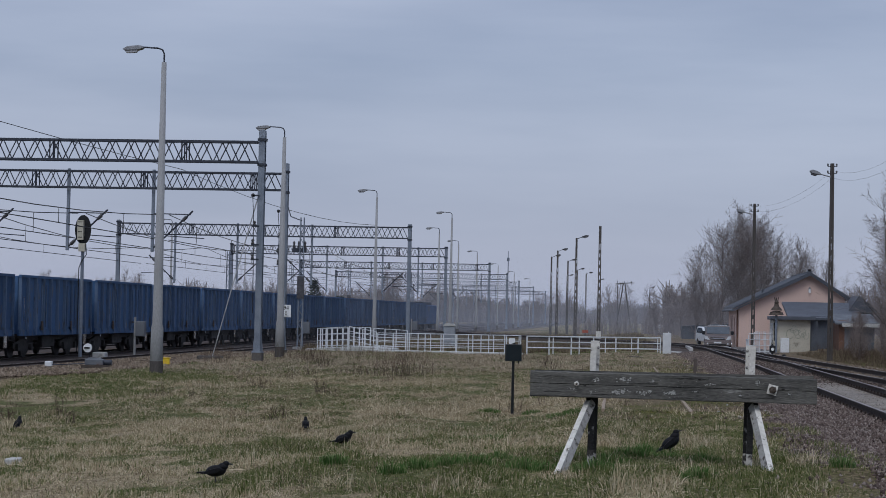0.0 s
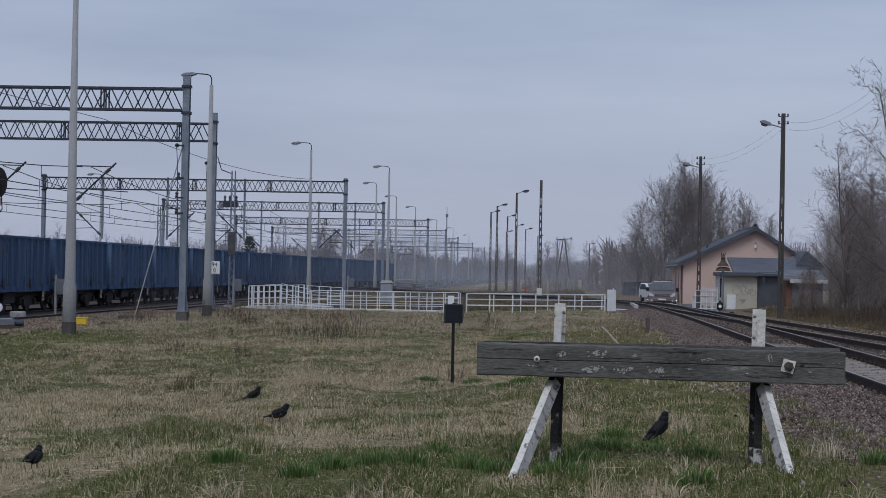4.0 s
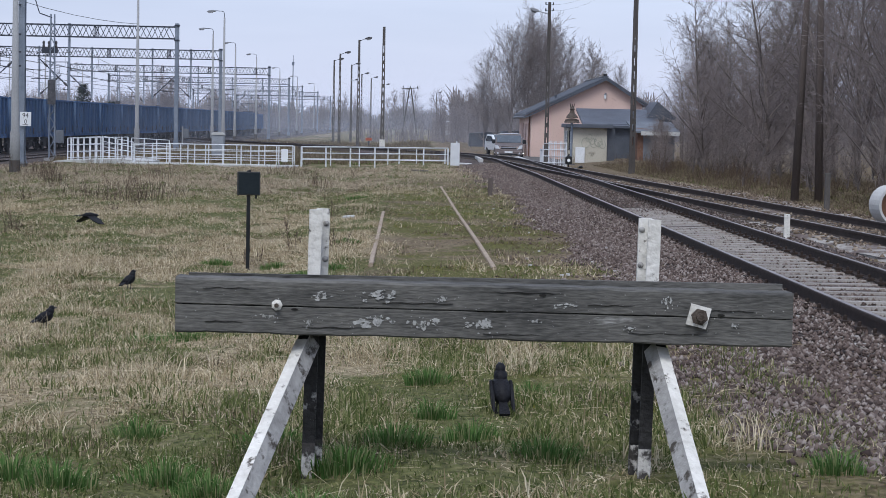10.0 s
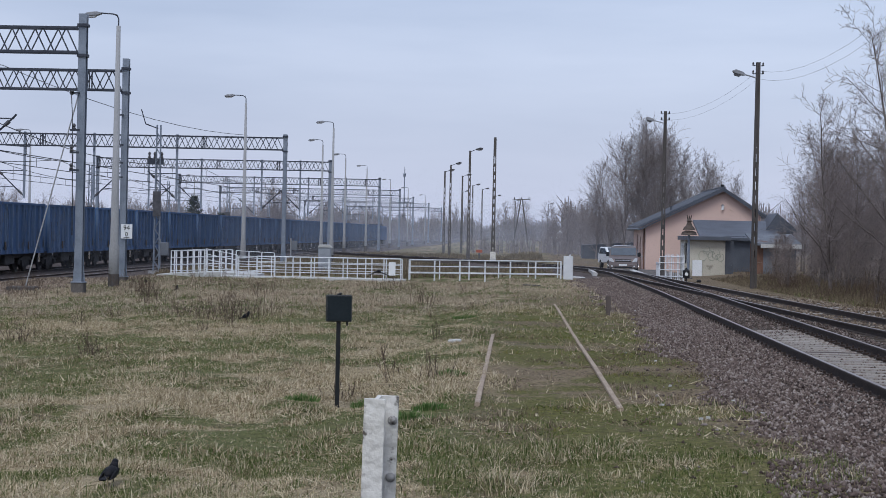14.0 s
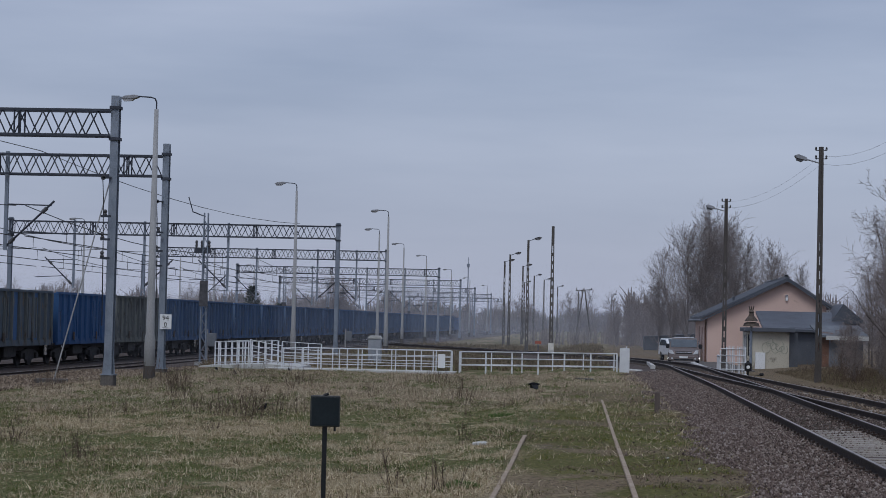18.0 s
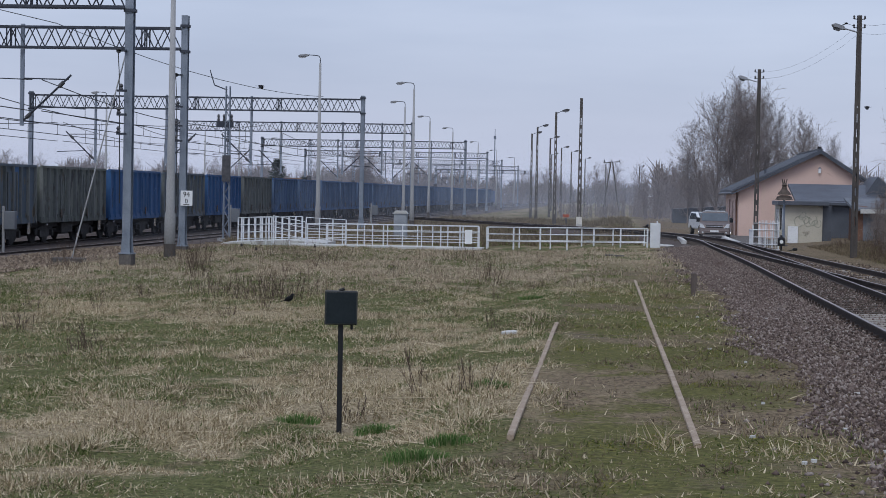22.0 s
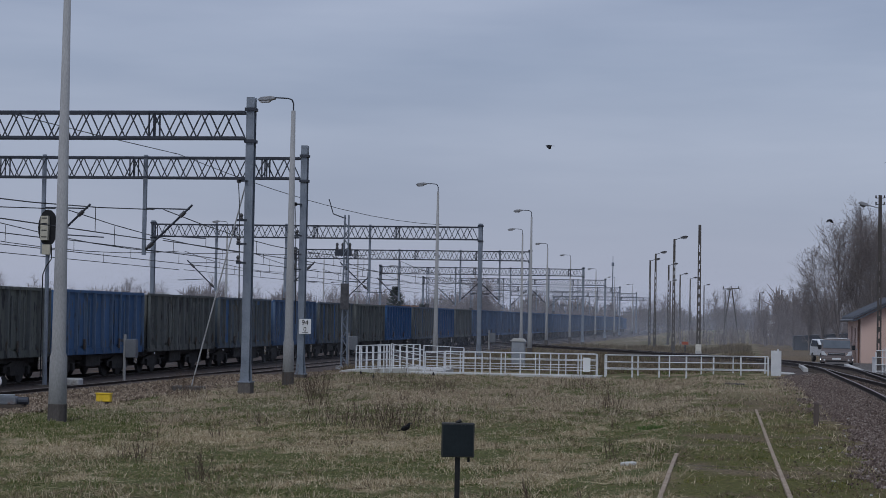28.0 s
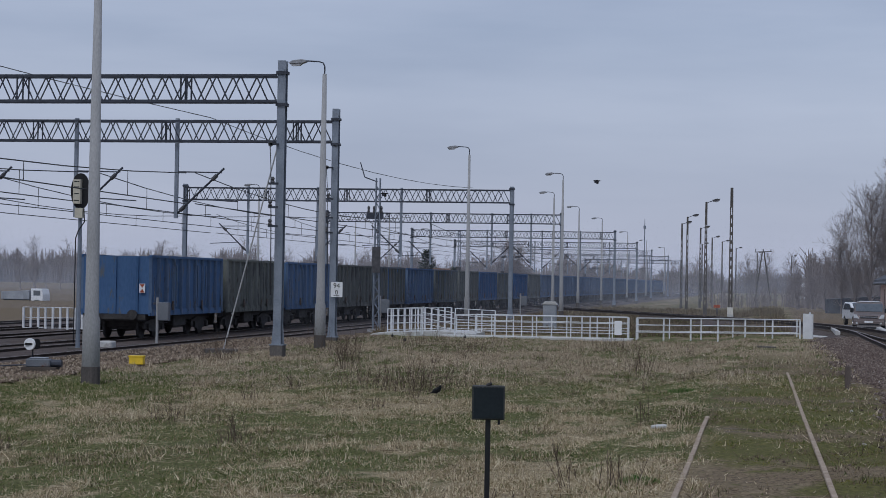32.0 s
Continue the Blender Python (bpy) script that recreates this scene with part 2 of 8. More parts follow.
M_CRACK = mat("crack_black", (0.012, 0.012, 0.011), (0.032, 0.029, 0.026), 0.95)
M_POSTW = mat("flaking_white_paint", (0.54, 0.52, 0.475), (0.82, 0.80, 0.75), 0.75, scale=5, fine=30, bump=0.5, stain=(0.10, 0.085, 0.07), stain_at=0.615, stain_scale=16)
M_FLAKE = mat("speckled_paint_remains", (0.27, 0.27, 0.26), (0.52, 0.52, 0.50), 0.8, scale=12, fine=60, bump=0.1, stain=(0.12, 0.12, 0.113), stain_at=0.54, stain_scale=45)
M_POSTB = mat("flaking_black_paint", (0.012, 0.012, 0.013), (0.04, 0.038, 0.037), 0.6, scale=5, fine=40, bump=0.5, stain=(0.45, 0.44, 0.43), stain_at=0.66, stain_scale=7)
M_GUY = mat("pale_steel_rod", (0.45, 0.46, 0.48), (0.62, 0.63, 0.65), 0.5, 0.3)
M_BOLT = mat("rusty_bolt", (0.05, 0.038, 0.03), (0.16, 0.13, 0.11), 0.7, 0.5, scale=10, fine=80, bump=0.4)
M_BLACK = mat("black_enamel", (0.008, 0.009, 0.011), (0.02, 0.021, 0.024), 0.55, scale=4, fine=50, bump=0.08)
M_GALV = mat("galvanised_steel", (0.16, 0.19, 0.235), (0.29, 0.33, 0.39), 0.55, 0.35, scale=2, fine=30, bump=0.08)
M_GALVD = mat("weathered_steel", (0.035, 0.041, 0.055), (0.085, 0.095, 0.12), 0.65, 0.35, scale=2, fine=30, bump=0.1)
M_CONC = mat("pole_concrete", (0.235, 0.24, 0.245), (0.385, 0.39, 0.40), 0.9, scale=1.2, fine=36, bump=0.25, stretch=(1, 1, 0.35), stain=(0.20, 0.19, 0.17), stain_at=0.63, stain_scale=2)
M_CONCD = mat("old_concrete", (0.06, 0.056, 0.054), (0.15, 0.138, 0.13), 0.95, scale=1.5, fine=36, bump=0.35, stretch=(1, 1, 0.4))
M_WOODP = mat("brown_pole_timber", (0.065, 0.053, 0.048), (0.15, 0.122, 0.11), 0.9, scale=2, fine=30, bump=0.4, stretch=(4, 4, 0.3))
M_SLAB = mat("light_concrete", (0.40, 0.40, 0.39), (0.60, 0.60, 0.59), 0.9, scale=1, fine=30, bump=0.2, stain=(0.28, 0.26, 0.24), stain_at=0.6)
M_WHITE = mat("white_railing_paint", (0.56, 0.58, 0.61), (0.74, 0.76, 0.79), 0.55, scale=3, fine=40, bump=0.08, stain=(0.42, 0.38, 0.34), stain_at=0.70, stain_scale=3)
M_WIRE = mat("overhead_wire", (0.03, 0.032, 0.036), (0.07, 0.072, 0.078), 0.6, 0.5)
M_LAMP = mat("lamp_housing", (0.22, 0.23, 0.25), (0.40, 0.41, 0.43), 0.5, 0.3, scale=5)
M_LAMPD = mat("dark_lamp_housing", (0.05, 0.05, 0.055), (0.13, 0.13, 0.14), 0.5, 0.3, scale=5)
M_GLASS = mat("lamp_bowl", (0.32, 0.33, 0.35), (0.45, 0.46, 0.48), 0.2, scale=9)
M_YELLOW = mat("yellow_box_paint", (0.62, 0.42, 0.03), (0.85, 0.60, 0.05), 0.5, scale=4, stain=(0.25, 0.17, 0.05), stain_at=0.7)
M_PINK = mat("salmon_render", (0.60, 0.43, 0.37), (0.70, 0.52, 0.455), 0.92, scale=0.5, fine=40, bump=0.15, stain=(0.40, 0.27, 0.22), stain_at=0.66, stain_scale=0.7)
M_ROOF = mat("dark_metal_roof", (0.07, 0.078, 0.095), (0.125, 0.138, 0.165), 0.5, 0.2, scale=1, fine=20, bump=0.1)
M_SHED = mat("dirty_cream_plaster", (0.42, 0.39, 0.32), (0.60, 0.57, 0.49), 0.92, scale=0.8, fine=30, bump=0.2, stain=(0.26, 0.24, 0.20), stain_at=0.6, stain_scale=1.2)
M_GRAFF = mat("faded_spray_paint", (0.26, 0.28, 0.235), (0.38, 0.39, 0.33), 0.8)
M_DARK = mat("dark_opening", (0.012, 0.012, 0.014), (0.03, 0.03, 0.034), 0.5)
M_ROAD = mat("worn_asphalt", (0.085, 0.078, 0.075), (0.17, 0.158, 0.15), 0.95, scale=0.8, fine=30, bump=0.3, stain=(0.24, 0.215, 0.19), stain_at=0.6)
M_RUST = mat("rusty_sheet", (0.10, 0.048, 0.03), (0.22, 0.12, 0.08), 0.85, scale=2, fine=30, bump=0.3)
M_SHEET = mat("pale_sheet_metal", (0.22, 0.24, 0.27), (0.40, 0.43, 0.47), 0.6, 0.3, scale=1.5, stain=(0.2, 0.11, 0.07), stain_at=0.64)
M_SHEETD = mat("dull_sheet_metal", (0.10, 0.115, 0.135), (0.22, 0.235, 0.26), 0.7, 0.2, scale=1.5, stain=(0.15, 0.085, 0.06), stain_at=0.6)
M_BARK = mat("bare_bark", (0.085, 0.072, 0.067), (0.22, 0.188, 0.175), 0.95, scale=3, fine=30, bump=0.4)
M_TWIG = mat("brown_twigs", (0.14, 0.118, 0.114), (0.30, 0.258, 0.25), 0.95)
M_BUSH = mat("brown_brush", (0.155, 0.128, 0.12), (0.33, 0.28, 0.262), 0.95)
# far twigs paler than the near ones, distance haze mixed into the tone
M_TWIGF = mat("haze_paled_twigs", (0.17, 0.15, 0.15), (0.32, 0.285, 0.28), 0.95)
M_PINE = mat("pine_needles", (0.025, 0.035, 0.028), (0.05, 0.065, 0.05), 0.95)
M_GRASS = island_mat("green_blades", [(0.060, 0.085, 0.024), (0.105, 0.135, 0.042), (0.165, 0.185, 0.068), (0.36, 0.33, 0.18)], through_light=0.3)
M_LUSH = island_mat("lush_green_blades", [(0.055, 0.125, 0.03), (0.09, 0.185, 0.048), (0.14, 0.235, 0.075), (0.36, 0.34, 0.18)], through_light=0.3)
M_THATCH = island_mat("brown_thatch", [(0.10, 0.078, 0.05), (0.165, 0.13, 0.085), (0.25, 0.205, 0.14)], through_light=0.2)
M_RUSSET = island_mat("russet_dry_grass", [(0.18, 0.138, 0.095), (0.33, 0.265, 0.188), (0.46, 0.385, 0.285), (0.62, 0.54, 0.41)], through_light=0.25)
M_LITTER = island_mat("grass_litter", [(0.07, 0.05, 0.036), (0.14, 0.105, 0.072), (0.22, 0.17, 0.12), (0.40, 0.335, 0.24)], through_light=0.2)
M_HAY = island_mat("hay_blades", [(0.19, 0.145, 0.082), (0.36, 0.29, 0.18), (0.54, 0.455, 0.315), (0.76, 0.665, 0.49)], through_light=0.3)
M_STRAW = island_mat("straw_blades", [(0.25, 0.195, 0.115), (0.43, 0.352, 0.225), (0.60, 0.51, 0.35), (0.76, 0.67, 0.50)], through_light=0.3)
M_WEED = island_mat("brown_stalks", [(0.06, 0.042, 0.032), (0.11, 0.08, 0.06), (0.17, 0.125, 0.095)])
M_MOSS = island_mat("moss", [(0.085, 0.09, 0.022), (0.16, 0.16, 0.035), (0.25, 0.235, 0.06)])
M_CROW = mat("black_feathers", (0.005, 0.005, 0.006), (0.013, 0.013, 0.017), 0.6, scale=12, fine=60, bump=0.3, spec=0.2)
M_BEAK = mat("dark_horn", (0.03, 0.03, 0.03), (0.07, 0.068, 0.065), 0.5)
M_TYRE = mat("tyre_rubber", (0.012, 0.012, 0.012), (0.03, 0.03, 0.03), 0.85)
M_VAN = mat("bronze_van_paint", (0.165, 0.135, 0.128), (0.215, 0.18, 0.17), 0.3, 0.4, bump=0)
M_CARW = mat("white_car_paint", (0.70, 0.72, 0.75), (0.78, 0.80, 0.83), 0.25, bump=0)
M_GLAZ = mat("car_glass", (0.07, 0.085, 0.10), (0.11, 0.13, 0.15), 0.08, spec=0.8, bump=0)
M_CHROME = mat("chrome", (0.55, 0.56, 0.58), (0.7, 0.7, 0.72), 0.2, 0.9, bump=0)
M_HEADL = mat("headlight_glass", (0.5, 0.52, 0.55), (0.65, 0.67, 0.7), 0.15, bump=0)
M_ORANGE = mat("red_orange_paint", (0.30, 0.06, 0.03), (0.42, 0.10, 0.05), 0.6)
M_SIGNW = mat("sign_white", (0.72, 0.74, 0.76), (0.80, 0.82, 0.84), 0.5, bump=0.02)
M_INK = mat("sign_black", (0.01, 0.01, 0.012), (0.02, 0.02, 0.022), 0.6, bump=0)
M_SIGBOX = mat("signal_back_cream", (0.42, 0.40, 0.32), (0.58, 0.55, 0.46), 0.6, scale=6)
M_WHEEL = mat("wagon_running_gear", (0.03, 0.03, 0.032), (0.085, 0.08, 0.078), 0.75, 0.2, scale=5, fine=40, bump=0.3)
# ribs paler than panels: faded paint, lightened further to imitate light catching them
M_RIB = mat("faded_lightened_ribs", (0.085, 0.097, 0.10), (0.20, 0.212, 0.205), 0.85, scale=0.8, fine=16, bump=0.15, stretch=(1, 1, 0.3), stain=(0.10, 0.085, 0.065), stain_at=0.6, stain_scale=3.0, rnd=0.3)
# blue ribs lightened over their panels, as light would pick them out
M_RIBBLUE = mat("lightened_blue_ribs", (0.055, 0.098, 0.18), (0.15, 0.215, 0.32), 0.8, scale=0.8, fine=16, bump=0.15, stretch=(1, 1, 0.3), stain=(0.09, 0.10, 0.11), stain_at=0.6, stain_scale=3.0, rnd=0.3)
M_COAL = mat("coal", (0.008, 0.008, 0.009), (0.03, 0.03, 0.032), 0.7, scale=6, fine=30, bump=1.0)
WAGON_PAINT = {
    "blue": mat("faded_blue_wagon_paint", (0.032, 0.085, 0.19), (0.085, 0.168, 0.325), 0.75, scale=0.6, fine=14, bump=0.15, stretch=(1, 1, 0.3), stain=(0.12, 0.135, 0.15), stain_at=0.585, stain_scale=3.2, rnd=0.3),
    "navy": mat("dull_navy_wagon_paint", (0.030, 0.074, 0.16), (0.08, 0.145, 0.28), 0.8, scale=0.6, fine=14, bump=0.15, stretch=(1, 1, 0.3), stain=(0.11, 0.11, 0.11), stain_at=0.585, stain_scale=3.2, rnd=0.3),
    "royal": mat("fresh_blue_wagon_paint", (0.024, 0.075, 0.19), (0.045, 0.12, 0.27), 0.65, scale=0.6, fine=14, bump=0.12, stretch=(1, 1, 0.3), stain=(0.05, 0.075, 0.13), stain_at=0.66, stain_scale=1.5, rnd=0.3),
    "olive": mat("grimy_olive_wagon_paint", (0.072, 0.085, 0.08), (0.20, 0.21, 0.185), 0.85, scale=0.6, fine=14, bump=0.15, stretch=(1, 1, 0.3), stain=(0.06, 0.062, 0.066), stain_at=0.56, stain_scale=3.0, rnd=0.3),
    "brown": mat("grimy_brown_wagon_paint", (0.072, 0.08, 0.08), (0.175, 0.178, 0.162), 0.85, scale=0.6, fine=14, bump=0.15, stretch=(1, 1, 0.3), stain=(0.05, 0.05, 0.055), stain_at=0.56, stain_scale=3.0, rnd=0.3),
    "grey": mat("sooty_grey_wagon_paint", (0.052, 0.078, 0.11), (0.14, 0.165, 0.19), 0.85, scale=0.6, fine=14, bump=0.15, stretch=(1, 1, 0.3), stain=(0.14, 0.12, 0.09), stain_at=0.585, stain_scale=3.0, rnd=0.3),
}


# ---------------------------------------------------------------- mesh helpers
def box(bm, x0, x1, y0, y1, z0, z1, m=None):
    vs = [Vector((x, y, z)) for z in (z0, z1) for y in (y0, y1) for x in (x0, x1)]
    v = [bm.verts.new(m @ p if m else p) for p in vs]
    for f in ((0, 2, 3, 1), (4, 5, 7, 6), (0, 1, 5, 4), (2, 6, 7, 3), (0, 4, 6, 2), (1, 3, 7, 5)):
        bm.faces.new([v[i] for i in f])
    return bm


def bar(bm, a, b, r, n=6, r2=None, spin=0.0):
    """A rod from a to b; n = 4 gives a square bar."""
    a, b = Vector(a), Vector(b)
    q = (b - a).to_track_quat("Z", "Y")
    r2 = r if r2 is None else r2
    rings = []
    for p, rr in ((a, r), (b, r2)):
        rings.append([bm.verts.new(p + q @ Vector((rr * math.cos(2 * math.pi * (i + spin) / n), rr * math.sin(2 * math.pi * (i + spin) / n), 0))) for i in range(n)])
    for i in range(n):
        bm.faces.new((rings[0][i], rings[0][(i + 1) % n], rings[1][(i + 1) % n], rings[1][i]))
    bm.faces.new(rings[0][::-1])
    bm.faces.new(rings[1])
    return bm


def lathe(bm, profile, n=16, m=None):
    """Turn (radius, z) pairs round the z axis."""
    rings = []
    for r, z in profile:
        ring = []
        for i in range(n):
            p = Vector((r * math.cos(2 * math.pi * i / n), r * math.sin(2 * math.pi * i / n), z))
            ring.append(bm.verts.new(m @ p if m else p))
        rings.append(ring)
    for a, b in zip(rings, rings[1:]):
        for i in range(n):
            bm.faces.new((a[i], a[(i + 1) % n], b[(i + 1) % n], b[i]))
    bm.faces.new(rings[0][::-1])
    bm.faces.new(rings[-1])
    return bm


def prism(bm, outline, axis, a, b, m=None):
    """Push a flat outline along an axis from a to b. Outline pairs are (y, z) for x, (x, z) for y, (x, y) for z."""
    def at(p, v):
        q = {"x": (v, p[0], p[1]), "y": (p[0], v, p[1]), "z": (p[0], p[1], v)}[axis]
        return m @ Vector(q) if m else Vector(q)
    lo, hi = [bm.verts.new(at(p, a)) for p in outline], [bm.verts.new(at(p, b)) for p in outline]
    n = len(outline)
    for i in range(n):
        bm.faces.new((lo[i], lo[(i + 1) % n], hi[(i + 1) % n], hi[i]))
    bm.faces.new(lo[::-1])
    bm.faces.new(hi)
    return bm


def mesh_of(name, bm, material, bevel=0.0, smooth=False):
    if bevel:
        bmesh.ops.bevel(bm, geom=list(bm.edges), offset=bevel, segments=1, affect="EDGES")
    bmesh.ops.recalc_face_normals(bm, faces=bm.faces)
    me = bpy.data.meshes.new(name)
    bm.to_mesh(me)
    bm.free()
    me.materials.append(material)
    if smooth:
        me.polygons.foreach_set("use_smooth", [True] * len(me.polygons))
    return me


def part(name, bm, material, parent, label="", bevel=0.0, smooth=False):
    ob = new(name, mesh_of(name, bm, material, bevel, smooth))
    ob.parent = parent
    return tagged(ob, label)


def thing(name, label, category, group="", kind="", at=None):
    ob = new(name)
    if at is not None:
        ob.matrix_basis = at
    return tagged(ob, label, category, group, kind)


def mesh_thing(name, bm, material, label, category, group="", kind="", at=None, bevel=0.0, smooth=False):
    ob = new(name, mesh_of(name, bm, material, bevel, smooth))
    if at is not None:
        ob.matrix_basis = at
    return tagged(ob, label, category, group, kind)


def raw_mesh(name, verts, faces, material):
    me = bpy.data.meshes.new(name)
    me.vertices.add(len(verts))
    me.vertices.foreach_set("co", np.asarray(verts, np.float32).ravel())
    k = faces.shape[1]
    me.loops.add(faces.size)
    me.loops.foreach_set("vertex_index", faces.astype(np.int32).ravel())
    me.polygons.add(len(faces))
    me.polygons.foreach_set("loop_start", np.arange(0, faces.size, k, dtype=np.int32))
    me.materials.append(material)
    me.update(calc_edges=True)
    return me


def B():
    return bmesh.new()


# ---------------------------------------------------------------- lie of the land
def ease(v, a, b):
    u = np.clip((v - a) / (b - a), 0, 1)
    return u * u * (3 - 2 * u)


def land(x, y):
    """Height of the ground: level by the siding, a mound at its end, lower towards the yard and far off."""
    z = -0.20 * ease(-x, 1.0, 2.6) * ease(y, 4, 12) - 0.28 * ease(-x, 2.5, 14.0) - 0.30 * ease(-x, 17.0, 21.0)
    z = z - 0.25 * ease(y, 45, 90) * ease(x, -14, -4) - 0.12 * ease(y, 90, 140)
    z = z + 0.27 * np.exp(-(((y + 0.3) / 4.2) ** 2) - ((x - 0.1) / 4.0) ** 2) - 0.1 * ease(-y, 8, 16)
    z = z - 0.10 * ease(x, 2.4, 3.4) + 0.25 * ease(x, 9.5, 13)
    return z


def land1(x, y):
    return float(land(np.array(float(x)), np.array(float(y))))


def lattice_noise(x, y, seed):
    """Smooth value noise, 0 to 1, one cell per unit."""
    i, j = np.floor(x), np.floor(y)
    u, v = x - i, y - j
    u, v = u * u * (3 - 2 * u), v * v * (3 - 2 * v)

    def h(a, b):
        w = np.sin(a * 127.1 + b * 311.7 + seed * 74.7) * 43758.5453
        return w - np.floor(w)
    return (h(i, j) * (1 - u) + h(i + 1, j) * u) * (1 - v) + (h(i, j + 1) * (1 - u) + h(i + 1, j + 1) * u) * v


def fbm(x, y, seed):
    """Four layers of noise, about 0.2 to 0.8."""
    s = 0
    for k, w in enumerate((0.5, 0.26, 0.15, 0.09)):
        s = s + w * lattice_noise(x * 2.1 ** k, y * 2.1 ** k, seed + k)
    return s


def greenness(x, y):
    """0 on bleached straw, 1 on fresh grass."""
    g = fbm(x / 2.4 + 5, y / 4.2, 3) + 0.05 * ease(y, 18, 24) * ease(-y, -36, -26) * ease(-x, 5, 9)
    g = g + 0.22 * np.exp(-(((y - 0.6) / 2.0) ** 2) - (((x + 0.9) / 1.9) ** 2)) - 0.30 * np.exp(-(((y - 9) / 3.0) ** 2) - (((x + 3.2) / 2.0) ** 2)) - 0.20 * np.exp(-(((y - 18) / 2.2) ** 2) - (((x + 3.2) / 1.8) ** 2))
    g = g + 0.10 * np.exp(-(((x + 1.4) / 0.6) ** 2)) * ease(y, 9, 13) * ease(-y, -46, -30)
    g = 0.40 * g + 0.34 * fbm(x / 0.75 + 9, y / 1.1, 17) + 0.26 * fbm(x / 0.27, y / 0.38, 19)
    return 0.94 * ease(g + 0.03 * ease(y, 12, 20) * ease(-y, -60, -40), 0.435, 0.575)


def mossiness(x, y):
    """1 on the low mossy ground in and beside the old siding."""
    bed = ease(x, -1.1, -0.4) * ease(-x, -2.7, -1.6) * ease(y, 2, 7) * ease(-y, -66, -44)
    return bed * ease(0.6 * fbm(x / 1.4, y / 2.2, 11) + 0.4 * fbm(x / 0.4, y / 0.7, 12) + 0.075 * ease(y, 19, 25) + 0.07 * np.exp(-((x - 1.5) / 0.6) ** 2 - ((y - 27) / 6.0) ** 2), 0.46, 0.59) + 0.75 * ease(x, -0.3, 0.4) * ease(-x, -2.0, -1.1) * ease(y, 5, 8) * ease(-y, -14.5, -12) + 0.6 * ease(x, 0.2, 0.9) * ease(-x, -2.4, -1.8) * ease(-np.abs(y), -7, -3)


def bareness(x, y):
    """1 on the grey-brown soil of the yard and beyond the railing."""
    siding = ease(x + 0.5 * (lattice_noise(x * 2.0, y * 1.1, 63) - 0.5), -1.0, -0.55) * ease(y, 6, 17) * ease(-y, -70, -48) * (0.72 + 0.4 * (fbm(x / 0.8, y / 1.4, 64) - 0.5))
    return np.maximum(np.maximum(0.42 * ease(y, 86, 92), ease(-x + 1.2 * (lattice_noise(x * 0.9, y * 0.5, 66) - 0.5), 17.0, 18.4)), np.maximum(siding, 0.8 * ease(x + 0.6 * (lattice_noise(x * 1.4, y * 0.8, 65) - 0.5), 1.2, 2.0)) * ease(-x, -9, -3))


def bumps(x, y):
    """Small hummocks of the turf, lower in the old siding."""
    flat = 1 - 0.65 * ease(x, -1.2, -0.6) * ease(y, 8, 16)
    return 0.20 * flat * (0.55 * lattice_noise(x / 1.1, y / 1.1, 21) + 0.45 * lattice_noise(x / 0.55, y / 0.6, 22) - 0.5) * (x < 2.0) * (x > -22) * (y < 100) * (y > -20)


def build_ground():
    xs = np.concatenate([np.linspace(-900, -60, 22), np.linspace(-52, -24, 12), np.linspace(-22, 14, 150), np.linspace(16, 60, 14), np.linspace(80, 900, 18)])
    ys = np.concatenate([np.linspace(-120, -24, 10), np.linspace(-20, 50, 260), np.linspace(51, 100, 60), np.linspace(104, 300, 40), np.linspace(340, 2400, 24)])
    X, Y = np.meshgrid(xs, ys)
    Z = land(X, Y)
    Z = Z + bumps(X, Y)
    V = np.stack([X, Y, Z], -1).reshape(-1, 3)
    w = len(xs)
    i = (np.arange(len(ys) - 1)[:, None] * w + np.arange(w - 1)[None]).ravel()
    F = np.stack([i, i + 1, i + w + 1, i + w], -1)
    me = raw_mesh("ground", V, F, M_TURF)
    for nm, fn in (("green", greenness), ("mossy", mossiness), ("bare", bareness)):
        me.attributes.new(nm, "FLOAT", "POINT").data.foreach_set("value", fn(V[:, 0], V[:, 1]).astype(np.float32))
    me.polygons.foreach_set("use_smooth", [True] * len(me.polygons))
    tagged(new("ground", me), "worn grass field with dry straw patches and bare soil", "ground", kind="structure")


build_ground()


# ---------------------------------------------------------------- tracks
def rail_profile(w=0.036, h=0.16, foot=0.07):
    return [(-foot, 0), (foot, 0), (foot, 0.012), (0.012, 0.03), (0.012, h - 0.045), (w, h - 0.035), (w, h - 0.006), (w - 0.01, h), (-w + 0.01, h), (-w, h - 0.006), (-w, h - 0.035), (-0.012, h - 0.045), (-0.012, 0.03), (-foot, 0.012)]


def rail_strip(path, profile):
    """Verts and faces of a rail along points (x, y, z)."""
    path = [Vector(p) for p in path]
    bm = B()
    rings = []
    for i, p in enumerate(path):
        d = (path[min(i + 1, len(path) - 1)] - path[max(i - 1, 0)]).normalized()
        side = Vector((d.y, -d.x, 0)).normalized()
        rings.append([bm.verts.new(p + side * u + Vector((0, 0, v))) for u, v in profile])
    n = len(profile)
    for a, b in zip(rings, rings[1:]):
        for k in range(n):
            bm.faces.new((a[k], a[(k + 1) % n], b[(k + 1) % n], b[k]))
    bm.faces.new(rings[0])
    bm.faces.new(rings[-1][::-1])
    return bm


def sleeper_mesh(name, material, length=2.5, width=0.26, height=0.16):
    bm = B()
    prism(bm, [(-width / 2, 0), (width / 2, 0), (width / 2 - 0.03, height), (-width / 2 + 0.03, height)], "x", -length / 2, length / 2)
    return mesh_of(name, bm, material)


